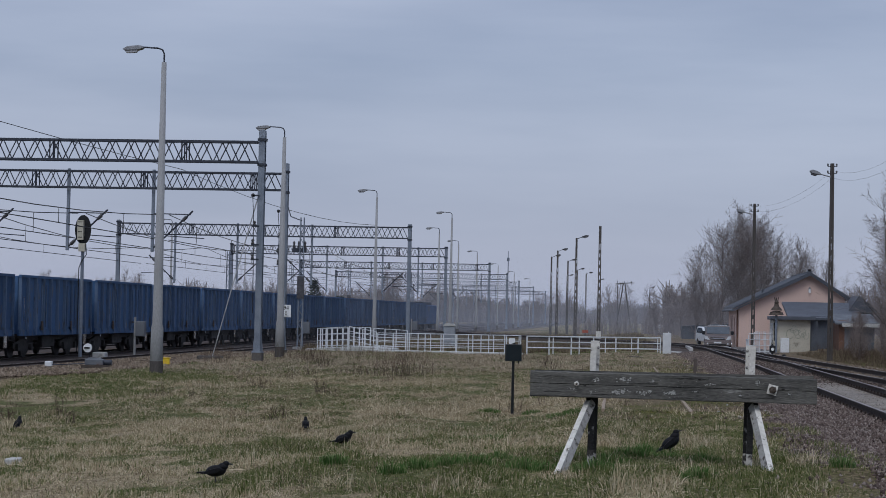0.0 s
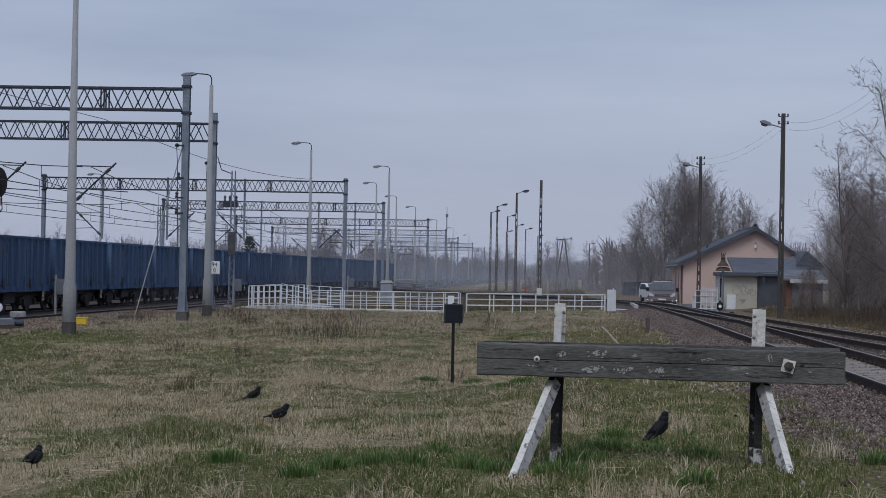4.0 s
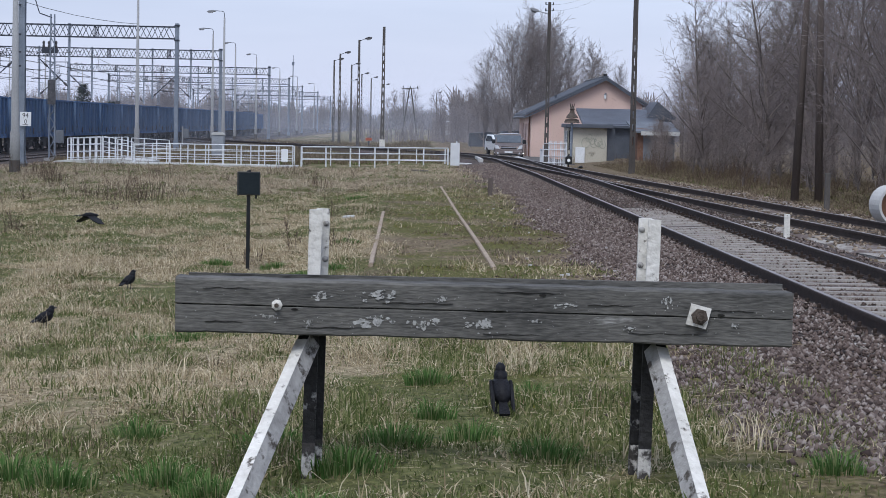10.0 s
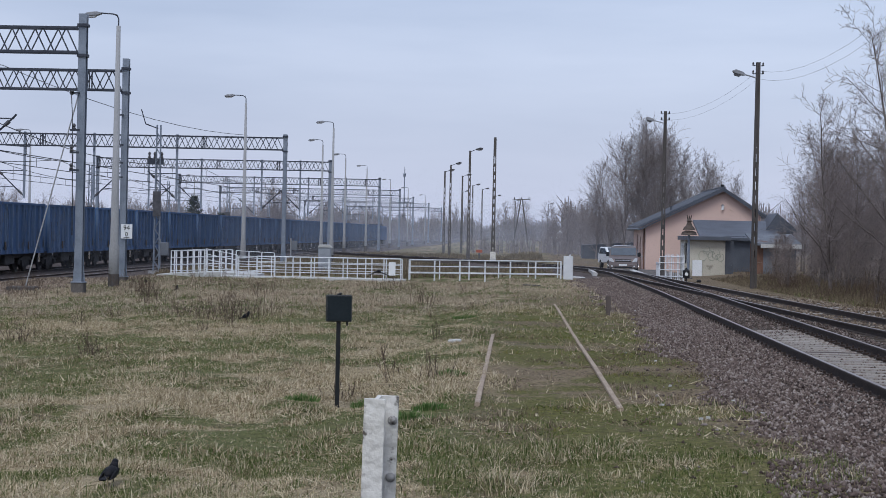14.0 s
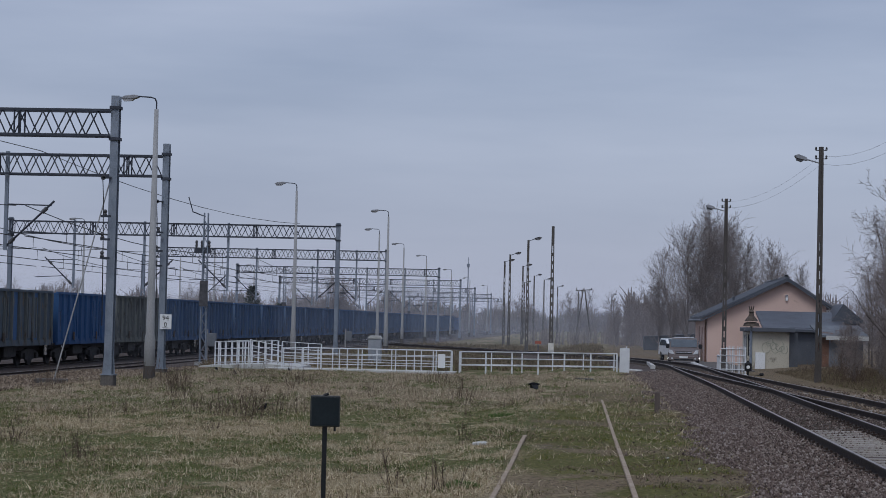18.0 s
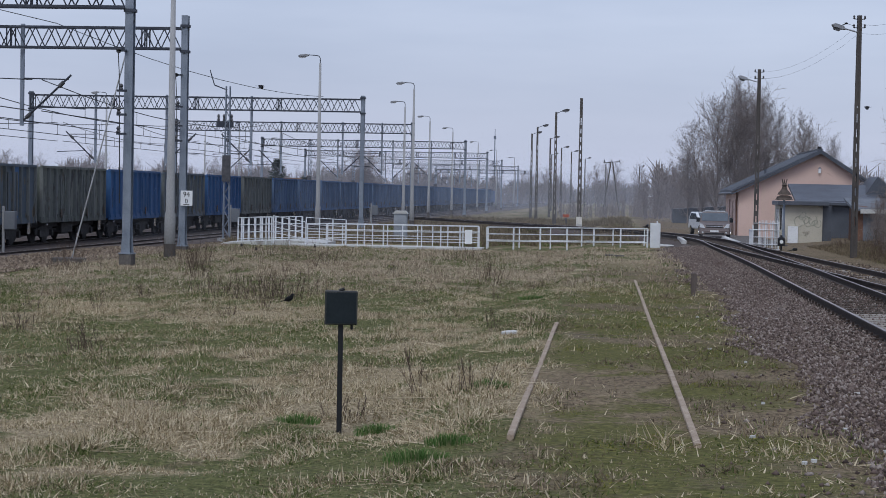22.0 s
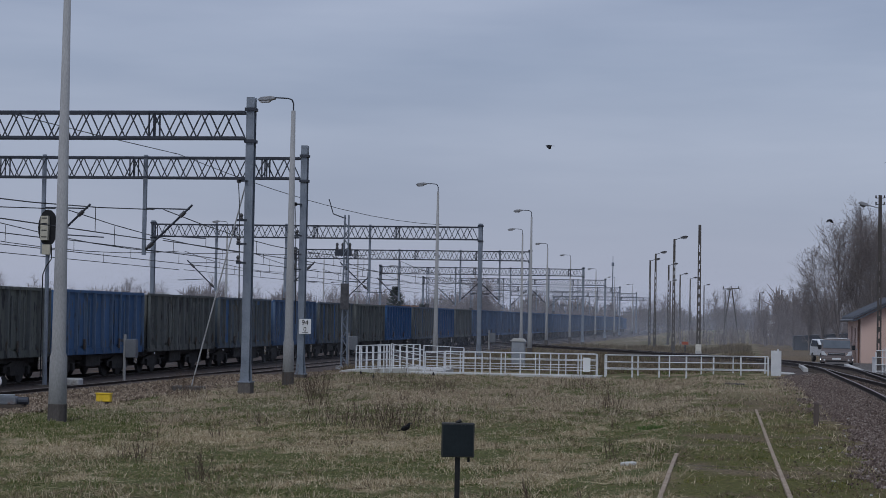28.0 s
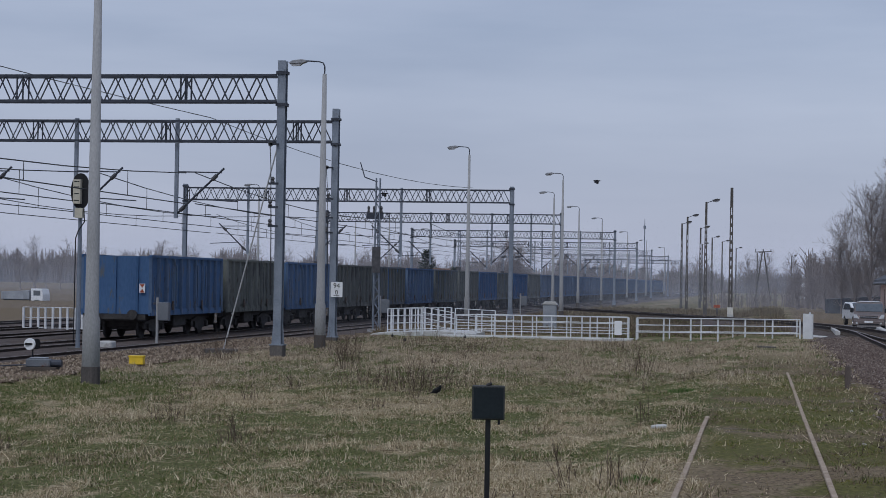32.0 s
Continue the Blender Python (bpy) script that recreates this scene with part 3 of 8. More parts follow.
def fastening_mesh():
    bm = B()
    box(bm, -0.05, 0.05, -0.09, 0.09, 0, 0.035)
    lathe(bm, [(0.02, 0.03), (0.02, 0.075), (0.012, 0.085)], 6)
    return mesh_of("rail_fastening", bm, M_RAIL)


def bed(name, x0, x1, y0, y1, zt, zb, label, material=None, slope=0.7, curve=None):
    """A ballast bed with sloping shoulders and an uneven top; curve(y) shifts it sideways."""
    ys = np.arange(y0, y1 + 0.1, 1.0 if y1 - y0 < 160 else 4.0)
    prof = [(x0 - slope, zb), (x0 - slope * 0.4, zb * 0.45 + zt * 0.55), (x0, zt), ((x0 + x1) / 2, zt + 0.0), (x1, zt), (x1 + slope, zb)]
    rng = np.random.default_rng(int(abs(x0) * 10))
    V, F = [], []
    n = len(prof)
    for y in ys:
        dx = curve(y) if curve else 0.0
        for k, (x, z) in enumerate(prof):
            V.append((x + dx + rng.normal(0, 0.09), y, z + rng.normal(0, 0.015)))
    for j in range(len(ys) - 1):
        for k in range(n - 1):
            a = j * n + k
            F.append((a, a + 1, a + n + 1, a + n))
    me = raw_mesh(name, np.array(V), np.array(F), material or M_BALLAST)
    return tagged(new(name, me), label, "ballast", kind="structure")


def stones(name, n, place, size, material, label, parent=None):
    """Loose broken stones: n low-poly lumps at place(rng) -> x, y, z."""
    rng = np.random.default_rng(n)
    P = place(rng, n)
    base = np.array([(1, 0, 0), (-1, 0, 0), (0, 1, 0), (0, -1, 0), (0, 0, 1), (0, 0, -0.6)], float)
    T = np.array([(0, 2, 4), (2, 1, 4), (1, 3, 4), (3, 0, 4), (2, 0, 5), (1, 2, 5), (3, 1, 5), (0, 3, 5)])
    s = size * rng.uniform(0.5, 1.5, (n, 1, 1)) * rng.uniform(0.6, 1.3, (n, 1, 3))
    a = rng.uniform(0, 6.28, n)
    R = np.zeros((n, 3, 3))
    R[:, 0, 0], R[:, 0, 1], R[:, 1, 0], R[:, 1, 1], R[:, 2, 2] = np.cos(a), -np.sin(a), np.sin(a), np.cos(a), 1
    tilt = rng.uniform(-0.5, 0.5, n)
    Q = np.zeros((n, 3, 3))
    Q[:, 0, 0], Q[:, 1, 1], Q[:, 1, 2], Q[:, 2, 1], Q[:, 2, 2] = 1, np.cos(tilt), -np.sin(tilt), np.sin(tilt), np.cos(tilt)
    V = np.einsum("nij,nkj->nki", R @ Q, base[None] * s) + P[:, None]
    F = (T[None] + 6 * np.arange(n)[:, None, None]).reshape(-1, 3)
    ob = new(name, raw_mesh(name, V.reshape(-1, 3), F, material))
    return tagged(ob, label, "stones", kind="stuff")


def track(name, label, cx, y0, y1, ztop, sleeper, y_near, y_far, gauge=1.505, top=M_RAILTOP, step=0.6, fasten=True, curve=None, y_wood=1e9):
    """Two rails on sleepers. cx: centre line, or curve(y) where it bends; beyond y_wood the sleepers are timber."""
    mid = curve or (lambda y: cx)
    root = thing(name, label, "railway track", kind="structure")
    zf = ztop - 0.16
    for s in (-1, 1):
        path = [(mid(y) + s * gauge / 2, y, zf) for y in np.linspace(y0, y1, 60)]
        r = part("rail", rail_strip(path, rail_profile()), M_RAIL, root)
        path = [(x, y, z + 0.1605) for x, y, z in path]
        part("running_surface", rail_strip(path, [(-0.027, 0), (0.027, 0), (0.02, 0.0025), (-0.02, 0.0025)]), top, r, "polished rail head")
    k = 0
    fm = fastening_mesh() if fasten else None
    rng = random.Random(int(abs(cx) * 100))
    y = y_near
    while y < y_far:
        x = mid(y)
        o = new("sleeper", sleeper if y < y_wood else SL_W)
        o.parent = root
        o.matrix_basis = pose(x + rng.uniform(-0.03, 0.03), y, zf - 0.155, 0, 0, rng.uniform(-1, 1))
        if fasten and y < 44:
            for s in (-1, 1):
                for e in (-0.1, 0.1):
                    f = new("rail_fastening", fm)
                    f.parent = root
                    f.matrix_basis = pose(x + s * gauge / 2 + e, y, zf)
        y += step
    return root


SL_C = sleeper_mesh("sleeper", M_SLEEPER, 2.4, 0.20)
SL_W = sleeper_mesh("sleeper", M_SLEEPER_W)
SL_S = sleeper_mesh("sleeper", mat("soil_grey_timber", (0.085, 0.068, 0.05), (0.20, 0.165, 0.125), 0.95, scale=3, fine=30, bump=0.5, stretch=(0.6, 3, 3)), 1.34, 0.18)


def main_line(y):
    """Centre of the running line: straight to the crossing, then swinging over towards the yard."""
    x = 4.78 - 0.28 * float(ease(np.array(float(y)), 55, 86))
    u = min(max(y - 85.0, 0.0), 34.0)
    x -= 0.0064 * u * u + 0.435 * min(max(y - 119.0, 0.0), 22.0)
    w = min(max(y - 141.0, 0.0), 44.0)
    return x - 0.435 * w + 0.00494 * w * w


def side_line(y):
    """Centre of the side track, which joins the running line at the crossing."""
    return main_line(y) + 3.0 * (max(95 - y, 0) / 65) ** 1.35


bed("ballast_bed_main", 3.2, 6.5, -22, 118, -0.09, -0.30, "purple-brown crushed stone ballast under the running line", slope=1.1, curve=lambda y: main_line(y) - 4.78)
bed("ballast_bed_second", 6.7, 9.6, -22, 84, -0.075, -0.22, "pale gritty ballast under the side track", M_GRIT, 0.5, curve=lambda y: -4.2 * float(ease(np.array(float(y)), 40, 92)))
track("track_main", "main line track with pale concrete sleepers, curving away beyond the barrier", 4.78, -22, 184, 0.11, SL_C, 6.0, 130.0, y_wood=36.0, curve=main_line)
track("track_second", "side track with dark timber sleepers sunk in grit", 7.35, -22, 94, 0.09, SL_W, 14.0, 93.0, fasten=False, top=M_RAILTOP, curve=side_line)


def yard():
    for k, cx in enumerate((-23.3, -27.5, -32.6, -37.2, -41.8)):
        bed(f"ballast_bed_yard_{k + 1}", cx - 2.2, cx + 2.2, 20, 640, -0.735, -0.95, "pale brown stone ballast of the station yard", slope=0.5)
        track(f"track_yard_{k + 1}", "station yard track on dark sleepers", cx, 20, 640, -0.65, SL_W, 44.0, 100.0 if k < 2 else 44.5, fasten=False)


yard()
def main_ballast(r, n):
    """Stones on the bank beside the running line, thinning out over a ragged edge, and between its rails."""
    y = -5 + 88 * r.random(n) ** 1.55
    wide = 2.0 + 0.35 * ease(-y, -16, -4) + 1.3 * (fbm(y / 1.7, y * 0 + 3.0, 81) - 0.5)
    out = 3.98 - wide * r.random(n) ** 0.95 - (r.random(n) < 0.05) * r.exponential(0.35, n)
    x = np.where(r.random(n) < 0.76, out, r.uniform(4.1, 6.5, n))
    bank = np.where(x > 3.3, -0.035 - 0.08 * np.maximum(3.6 - x, 0), -0.06 - 0.12 * np.maximum(3.3 - x, 0))
    z = np.where(x > 4.05, -0.072 + 0.03 * ease(y, 30, 40), np.maximum(bank, land(x, y) + bumps(x, y) + 0.004))
    return np.stack([x - 0.28 * ease(y, 55, 86), y, z], -1)


stones("ballast_stones_main", 105000, main_ballast, 0.022, M_STONE, "purple-brown crushed stones of the track bed")
stones("grit_stones_second", 9000, lambda r, n: np.stack([(y := 8 + 60 * r.random(n) ** 1.4) * 0 + r.uniform(6.7, 9.9, n) - 4.2 * ease(y, 40, 92), y, np.full(n, -0.07)], -1), 0.035, M_STONE_L, "pale loose grit beside the side track")
stones("ballast_stones_yard", 21000, lambda r, n: np.stack([x := -22.6 + 5.4 * r.random(n) ** 0.85, r.uniform(40, 84, n), land(x, np.full(n, 60.0)) + 0.10 * ease(-x, 18.0, 20.5) + 0.03], -1), 0.05, M_STONE_L, "pale brown crushed stones beside the yard track")


def siding():
    """The disused siding sunk in the turf."""
    root = thing("disused_siding", "two rusty disused rails sunk in grass", "railway track", kind="structure")
    for x0, x1, ya, yb in ((-0.76, -0.86, 15.6, 30.0), (0.76, 0.47, 15.4, 46.0)):
        path = [(x0 + (x1 - x0) * u, ya + (yb - ya) * u, -0.112 + 0.012 * math.sin(u * 9) - 0.02 * u) for u in np.linspace(0, 1, 24)]
        part("rail", rail_strip(path, rail_profile(0.029, 0.155)), M_RUSTRAIL, root, "rust-brown rail half buried in soil")
    rng = random.Random(5)
    for i in range(46):
        y = 15.6 + i * 0.62
        o = new("sleeper", SL_S)
        o.parent = root
        o.matrix_basis = pose(rng.uniform(-0.05, 0.05) - 0.008 * (y - 15), y, -0.178 + rng.uniform(-0.03, 0.012), 0, 0, rng.uniform(-2, 2))


siding()


# ---------------------------------------------------------------- the buffer stop
def flake(x, z, w, h, seed, y=-0.004):
    """A ragged fleck of paint on the beam's face."""
    r = random.Random(seed)
    n = 13
    pts = [(x + w * math.cos(6.283 * i / n) * r.uniform(0.35, 1.0), z + h * math.sin(6.283 * i / n) * r.uniform(0.35, 1.0)) for i in range(n)]
    return prism(B(), pts, "y", y - 0.0006, y + 0.002)


M_POSTG = mat("greyed_white_paint", (0.26, 0.25, 0.24), (0.46, 0.45, 0.43), 0.8, scale=5, fine=30, bump=0.5, stain=(0.07, 0.06, 0.05), stain_at=0.57, stain_scale=12)


def buffer_stop():
    root = thing("buffer_stop", "weathered timber buffer stop with flaking white and black posts", "buffer stop")
    rng = random.Random(2)
    for nm, za, zb in (("upper_plank", 1.0005, 1.112), ("lower_plank", 0.880, 0.9985)):
        bm = B()
        n = 40
        rings = []
        for i in range(n + 1):
            u = i / n
            x = -1.225 + 2.62 * u
            e = 0.003
            dz = -0.018 * u
            up = zb > 1.05
            t = zb + dz + (rng.uniform(-e, e) if up else rng.uniform(-0.002, 0.0005))
            b = za + dz + (rng.uniform(-e, e) if not up else rng.uniform(-0.0005, 0.002))
            yf = rng.uniform(-0.003, 0.003)
            c0, c1 = (0.009, 0.003) if up else (0.003, 0.007)
            rings.append([bm.verts.new(p) for p in ((x, c1 + yf, b), (x, yf, b + c1), (x, yf, t - c0), (x, c0 + yf, t), (x, 0.165, t - 0.002), (x, 0.17, b))])
        for a, c in zip(rings, rings[1:]):
            for k in range(6):
                bm.faces.new((a[k], a[(k + 1) % 6], c[(k + 1) % 6], c[k]))
        bm.faces.new(rings[0])
        bm.faces.new(rings[-1][::-1])
        p = part(nm, bm, M_BEAM, root, "dark grey weathered plank with white paint remains")
        if zb > 1.05:
            spots_ = ((-0.62, 1.045, 0.04, 0.016), (-0.36, 1.055, 0.065, 0.028), (-0.10, 1.04, 0.02, 0.012), (0.42, 1.02, 0.035, 0.012), (0.86, 1.05, 0.02, 0.02))
        else:
            spots_ = ((-0.40, 0.945, 0.075, 0.032), (-0.66, 0.925, 0.012, 0.02), (-0.16, 0.94, 0.05, 0.028), (0.06, 0.935, 0.055, 0.030), (-0.83, 0.955, 0.03, 0.010), (0.30, 0.955, 0.02, 0.008), (0.70, 0.93, 0.02, 0.01), (1.15, 0.95, 0.015, 0.008))
        for k, (x, z, w, h) in enumerate(spots_):
            for j in range(22):
                s = rng.uniform(0.06, 0.34) if j > 3 else rng.uniform(0.3, 0.55)
                part("paint_remnant", flake(x + rng.gauss(0, 0.6) * w, z + rng.gauss(0, 0.5) * h, max(w * s * 0.8, 0.003), max(h * s * 1.2, 0.003), k * 29 + j, -0.0022 - 0.00012 * j), M_FLAKE, p)
    # fine specks of paint over both planks, drying cracks and knots
    bm = B()
    for _ in range(170):
        x, z, w = rng.uniform(-1.2, 1.36), rng.uniform(0.885, 1.09), rng.uniform(0.0009, 0.0028)
        if abs(z - 0.991 + 0.007 * (x + 1.2)) > 0.012:
            prism(bm, [(x + w * math.cos(a) * rng.uniform(0.5, 1.3), z - 0.007 * (x + 1.2) + w * rng.uniform(0.5, 1.8) * math.sin(a)) for a in (0.2, 1.3, 2.6, 3.9, 5.1)], "y", -0.0036, 0.0)
    tagged(part("paint_specks", bm, M_FLAKE, root), kind="stuff")
    for x, z, w in ((-1.0, 1.072, 0.22), (-0.2, 1.028, 0.30), (0.25, 1.085, 0.26), (0.62, 1.04, 0.20), (-0.55, 0.915, 0.28), (0.2, 0.905, 0.24), (0.85, 0.925, 0.30), (1.12, 1.03, 0.22), (-1.02, 0.93, 0.16)):
        z -= 0.007 * (x + 1.2)
        k = 7
        up = [(x + w * (i / k - 0.5), z + 0.003 * math.sin(i * 2.1 + x * 9) + 0.0009 * math.sin(math.pi * i / k)) for i in range(k + 1)]
        low = [(px, pz - 0.0006 - 0.0015 * math.sin(math.pi * i / k)) for i, (px, pz) in enumerate(up)]
        part("drying_crack", prism(B(), up + low[::-1], "y", -0.0042, 0.004), M_CRACK, root)
    for x, z in ((1.09, 0.995), (-0.72, 0.985), (0.33, 1.066)):
        part("knot", lathe(B(), [(0.008, 0), (0.007, 0.0045)], 9, Matrix.Translation((x, 0, z)) @ Euler((radians(90), 0, 0)).to_matrix().to_4x4() @ Matrix.Diagonal((2.0, 0.7, 1, 1))), M_CRACK, root)
    bm = box(B(), -1.20, 1.37, 0.02, 0.15, 0.978, 1.004)
    part("split", bm, M_CRACK, root, "dark split between the planks")
    part("back_board", box(B(), -1.19, 1.38, 0.172, 0.20, 0.87, 1.118), M_BEAM, root)
    # uprights of old rail behind the beam
    for x, mir, top in ((-0.655, 1, 1.30), (0.790, -1, 1.285)):
        prof = [(-0.055, -0.06), (0.02, -0.06), (0.02, -0.042), (-0.005, -0.035), (-0.005, 0.045), (0.058, 0.05), (0.058, 0.075), (-0.02, 0.075), (-0.02, -0.035), (-0.055, -0.042)]
        prof = [(mir * px * 0.74, py) for px, py in prof]
        m = Matrix.Translation((x, 0.265, 0.10)) @ Euler((0, radians(0.9), 0)).to_matrix().to_4x4()
        part("post_head", prism(B(), prof, "z", 0.80, top, m), M_POSTW, root, "white painted post top with rust chips")
        p = part("post", prism(B(), prof, "z", 0.28, 0.80, m), M_POSTB, root, "black flaking lower post")
        part("post_foot", prism(B(), prof, "z", -0.3, 0.28, m), M_FOOT, root, "post foot with flaked remains of white paint")
        for z in (0.93, 1.08, 1.235):
            part("rivet", lathe(B(), [(0.014, 0), (0.013, 0.006), (0.008, 0.011), (0.002, 0.013)], 10, m @ Matrix.Translation((mir * 0.029, 0.05, z)) @ Euler((radians(90), 0, 0)).to_matrix().to_4x4()), M_POSTG, p, "domed rivet with greyed paint", smooth=True)
    # angle-iron struts towards the back
    for x, mir, foot in ((-0.655, 1, (-0.945, -0.98, 0.16)), (0.83, -1, (0.945, -0.92, 0.16))):
        top = Vector((x, 0.20, 0.885))
        d = Vector(foot) - top
        m = Matrix.Translation(top) @ d.to_track_quat("Z", "X").to_matrix().to_4x4()
        L = d.length + 0.1
        # flat face and folded flange
        side = Vector((mir, 0, 0))
        nrm = d.normalized().cross(side).normalized()
        side = nrm.cross(d.normalized()).normalized()
        if nrm.z < 0:
            nrm = -nrm
        def angle(profile, a, b):
            """Push a (sideways, outward) profile along the strut from a to b."""
            bm = B()
            lo, hi = [[bm.verts.new(top + d.normalized() * w + side * u + nrm * v) for u, v in profile] for w in (a, b)]
            n = len(profile)
            for k in range(n):
                bm.faces.new((lo[k], lo[(k + 1) % n], hi[(k + 1) % n], hi[k]))
            bm.faces.new(lo[::-1])
            bm.faces.new(hi)
            return bm
        st = part("strut", angle([(-0.046, -0.002), (0.004, 0.010), (0.004, -0.004), (-0.044, -0.014)], 0.09, L), M_POSTW, root, "slanting angle-iron strut with flaking white paint")
        # side flange takes the greyer paint, which stands in for its shade
        part("strut_flange", angle([(0.0045, 0.010), (0.046, -0.052), (0.035, -0.058), (0.0045, -0.006)], 0.05, L - 0.03), M_POSTG, st, "flaked flange, greyer in place of shade on the side face")
        part("strut_head", angle([(-0.042, -0.002), (0.004, 0.008), (0.004, -0.006), (-0.04, -0.014)], -0.03, 0.088), M_POSTB, st)
    m0 = Matrix.Translation((-0.795, 0.0, 1.002)) @ Euler((radians(90), 0, 0)).to_matrix().to_4x4()
    b0 = part("bolt", lathe(B(), [(0.024, 0), (0.024, 0.008), (0.015, 0.010), (0.015, 0.026)], 7, m0), M_POSTW, root, "white rimmed bolt")
    part("bolt_core", lathe(B(), [(0.010, 0.02), (0.010, 0.034)], 7, m0), M_BOLT, b0)
    m = Matrix.Translation((0.995, 0.0, 0.988)) @ Euler((radians(90), 0, radians(0))).to_matrix().to_4x4() @ Euler((0, 0, radians(-14))).to_matrix().to_4x4()
    w = part("washer_plate", box(B(), -0.046, 0.042, -0.045, 0.046, 0.0, 0.012, m), M_POSTW, root, "square washer plate with flaking paint")
    part("nut", lathe(B(), [(0.036, 0.010), (0.036, 0.032), (0.017, 0.034), (0.017, 0.055)], 6, m), M_BOLT, w)
    part("paint_rim", box(B(), 0.026, 0.041, -0.044, 0.045, 0.0125, 0.018, m), M_POSTW, w)
    part("paint_rim", box(B(), -0.01, 0.0255, -0.044, -0.034, 0.0125, 0.017, m), M_POSTW, w)


buffer_stop()


M_SIGNBOX = mat("dark_grey_sheet_case", (0.022, 0.024, 0.025), (0.055, 0.058, 0.058), 0.6, scale=6, fine=50, bump=0.1)
M_DARKPANE = mat("dark_blue_pane", (0.006, 0.011, 0.014), (0.014, 0.022, 0.027), 0.42, scale=4, fine=40, bump=0.04)


def stop_sign():
    root = thing("box_sign", "black square box sign on a thin black post", "sign", at=pose(-2.44, 17.4, 0, 0, 0, 9))
    bm = box(B(), -0.15, 0.15, -0.06, 0.06, 0.785, 1.095)
    part("box", bm, M_SIGNBOX, root, bevel=0.008)
    bm = box(B(), -0.135, 0.135, -0.064, -0.06, 0.80, 1.08)
    part("front_panel", bm, M_DARKPANE, root, "dark bluish front pane")
    part("post", box(B(), -0.024, 0.024, -0.024, 0.024, -0.45, 0.785), M_BLACK, root, bevel=0.004)
    part("drain_stub", bar(B(), (0.10, 0, 0.74), (0.10, 0, 0.785), 0.012, 6), M_BLACK, root)
    part("top_knob", bar(B(), (-0.02, 0, 1.095), (0.03, 0, 1.115), 0.016, 6), M_BLACK, root)


stop_sign()


# ---------------------------------------------------------------- lamps and poles
M_POLEB = mat("browned_concrete", (0.05, 0.046, 0.044), (0.125, 0.112, 0.106), 0.95, scale=1.5, fine=36, bump=0.35, stretch=(1, 1, 0.4))
def station_lamp(h=10.4, arm=1.15, thick=1.0):
    root = thing("street_lamp", "tapered grey concrete lamp post with a curved steel arm", "street lamp", "lamps along the yard")
    bm = lathe(B(), [(0.215 * thick, -0.3), (0.20 * thick, 1.5), (0.165 * thick, 1.62), (0.08 * thick, h - 0.45)], 12)
    part("column", bm, M_CONC, root, smooth=True)
    part("base_band", lathe(B(), [(0.222 * thick, -0.3), (0.216 * thick, 0.44), (0.20 * thick, 0.46)], 12), M_POLEB, root, "dark tarred base")
    bm = B()
    pts = [(0, 0, h - 0.5), (0, 0, h - 0.18), (-0.06, 0, h - 0.05), (-0.2, 0, h), (-arm * 0.6, 0, h + 0.03)]
    for a, b in zip(pts, pts[1:]):
        bar(bm, a, b, 0.028, 6)
    part("arm", bm, M_GALVD, root)
    m = Matrix.Translation((-arm * 0.6, 0, h + 0.03)) @ Euler((0, radians(-6), 0)).to_matrix().to_4x4()
    bm = prism(B(), [(0.02, -0.05), (-0.15, -0.085), (-0.60, -0.06), (-0.66, 0.0), (-0.5, 0.07), (-0.15, 0.075), (0.0, 0.03)], "y", -0.12, 0.12, m)
    hd = part("lamp_head", bm, M_LAMP, root, bevel=0.02)
    bm = prism(B(), [(-0.16, -0.084), (-0.6, -0.06), (-0.55, -0.13), (-0.25, -0.15)], "y", -0.09, 0.09, m)
    part("bowl", bm, M_GLASS, hd)
    return root


LAMP = station_lamp()
LAMP.matrix_basis = pose(-15.24, 41.9, -0.50)
copy_thing(LAMP, pose(-16.1, 68.0, -0.45))
SLIM_LAMP = station_lamp(thick=0.82)
SLIM_LAMP.matrix_basis = pose(-17.65, 111.6, -0.45)
for x, y in ((-15.0, 138.3), (-18.9, 167), (-19.8, 198), (-20.4, 232), (-21.8, 292), (-22.4, 345), (-22.8, 410), (-43.2, 158.4), (-45.2, 224.8), (-54.3, 247.4), (-52.0, 289.6)):
    copy_thing(SLIM_LAMP, pose(x, y, -0.45))


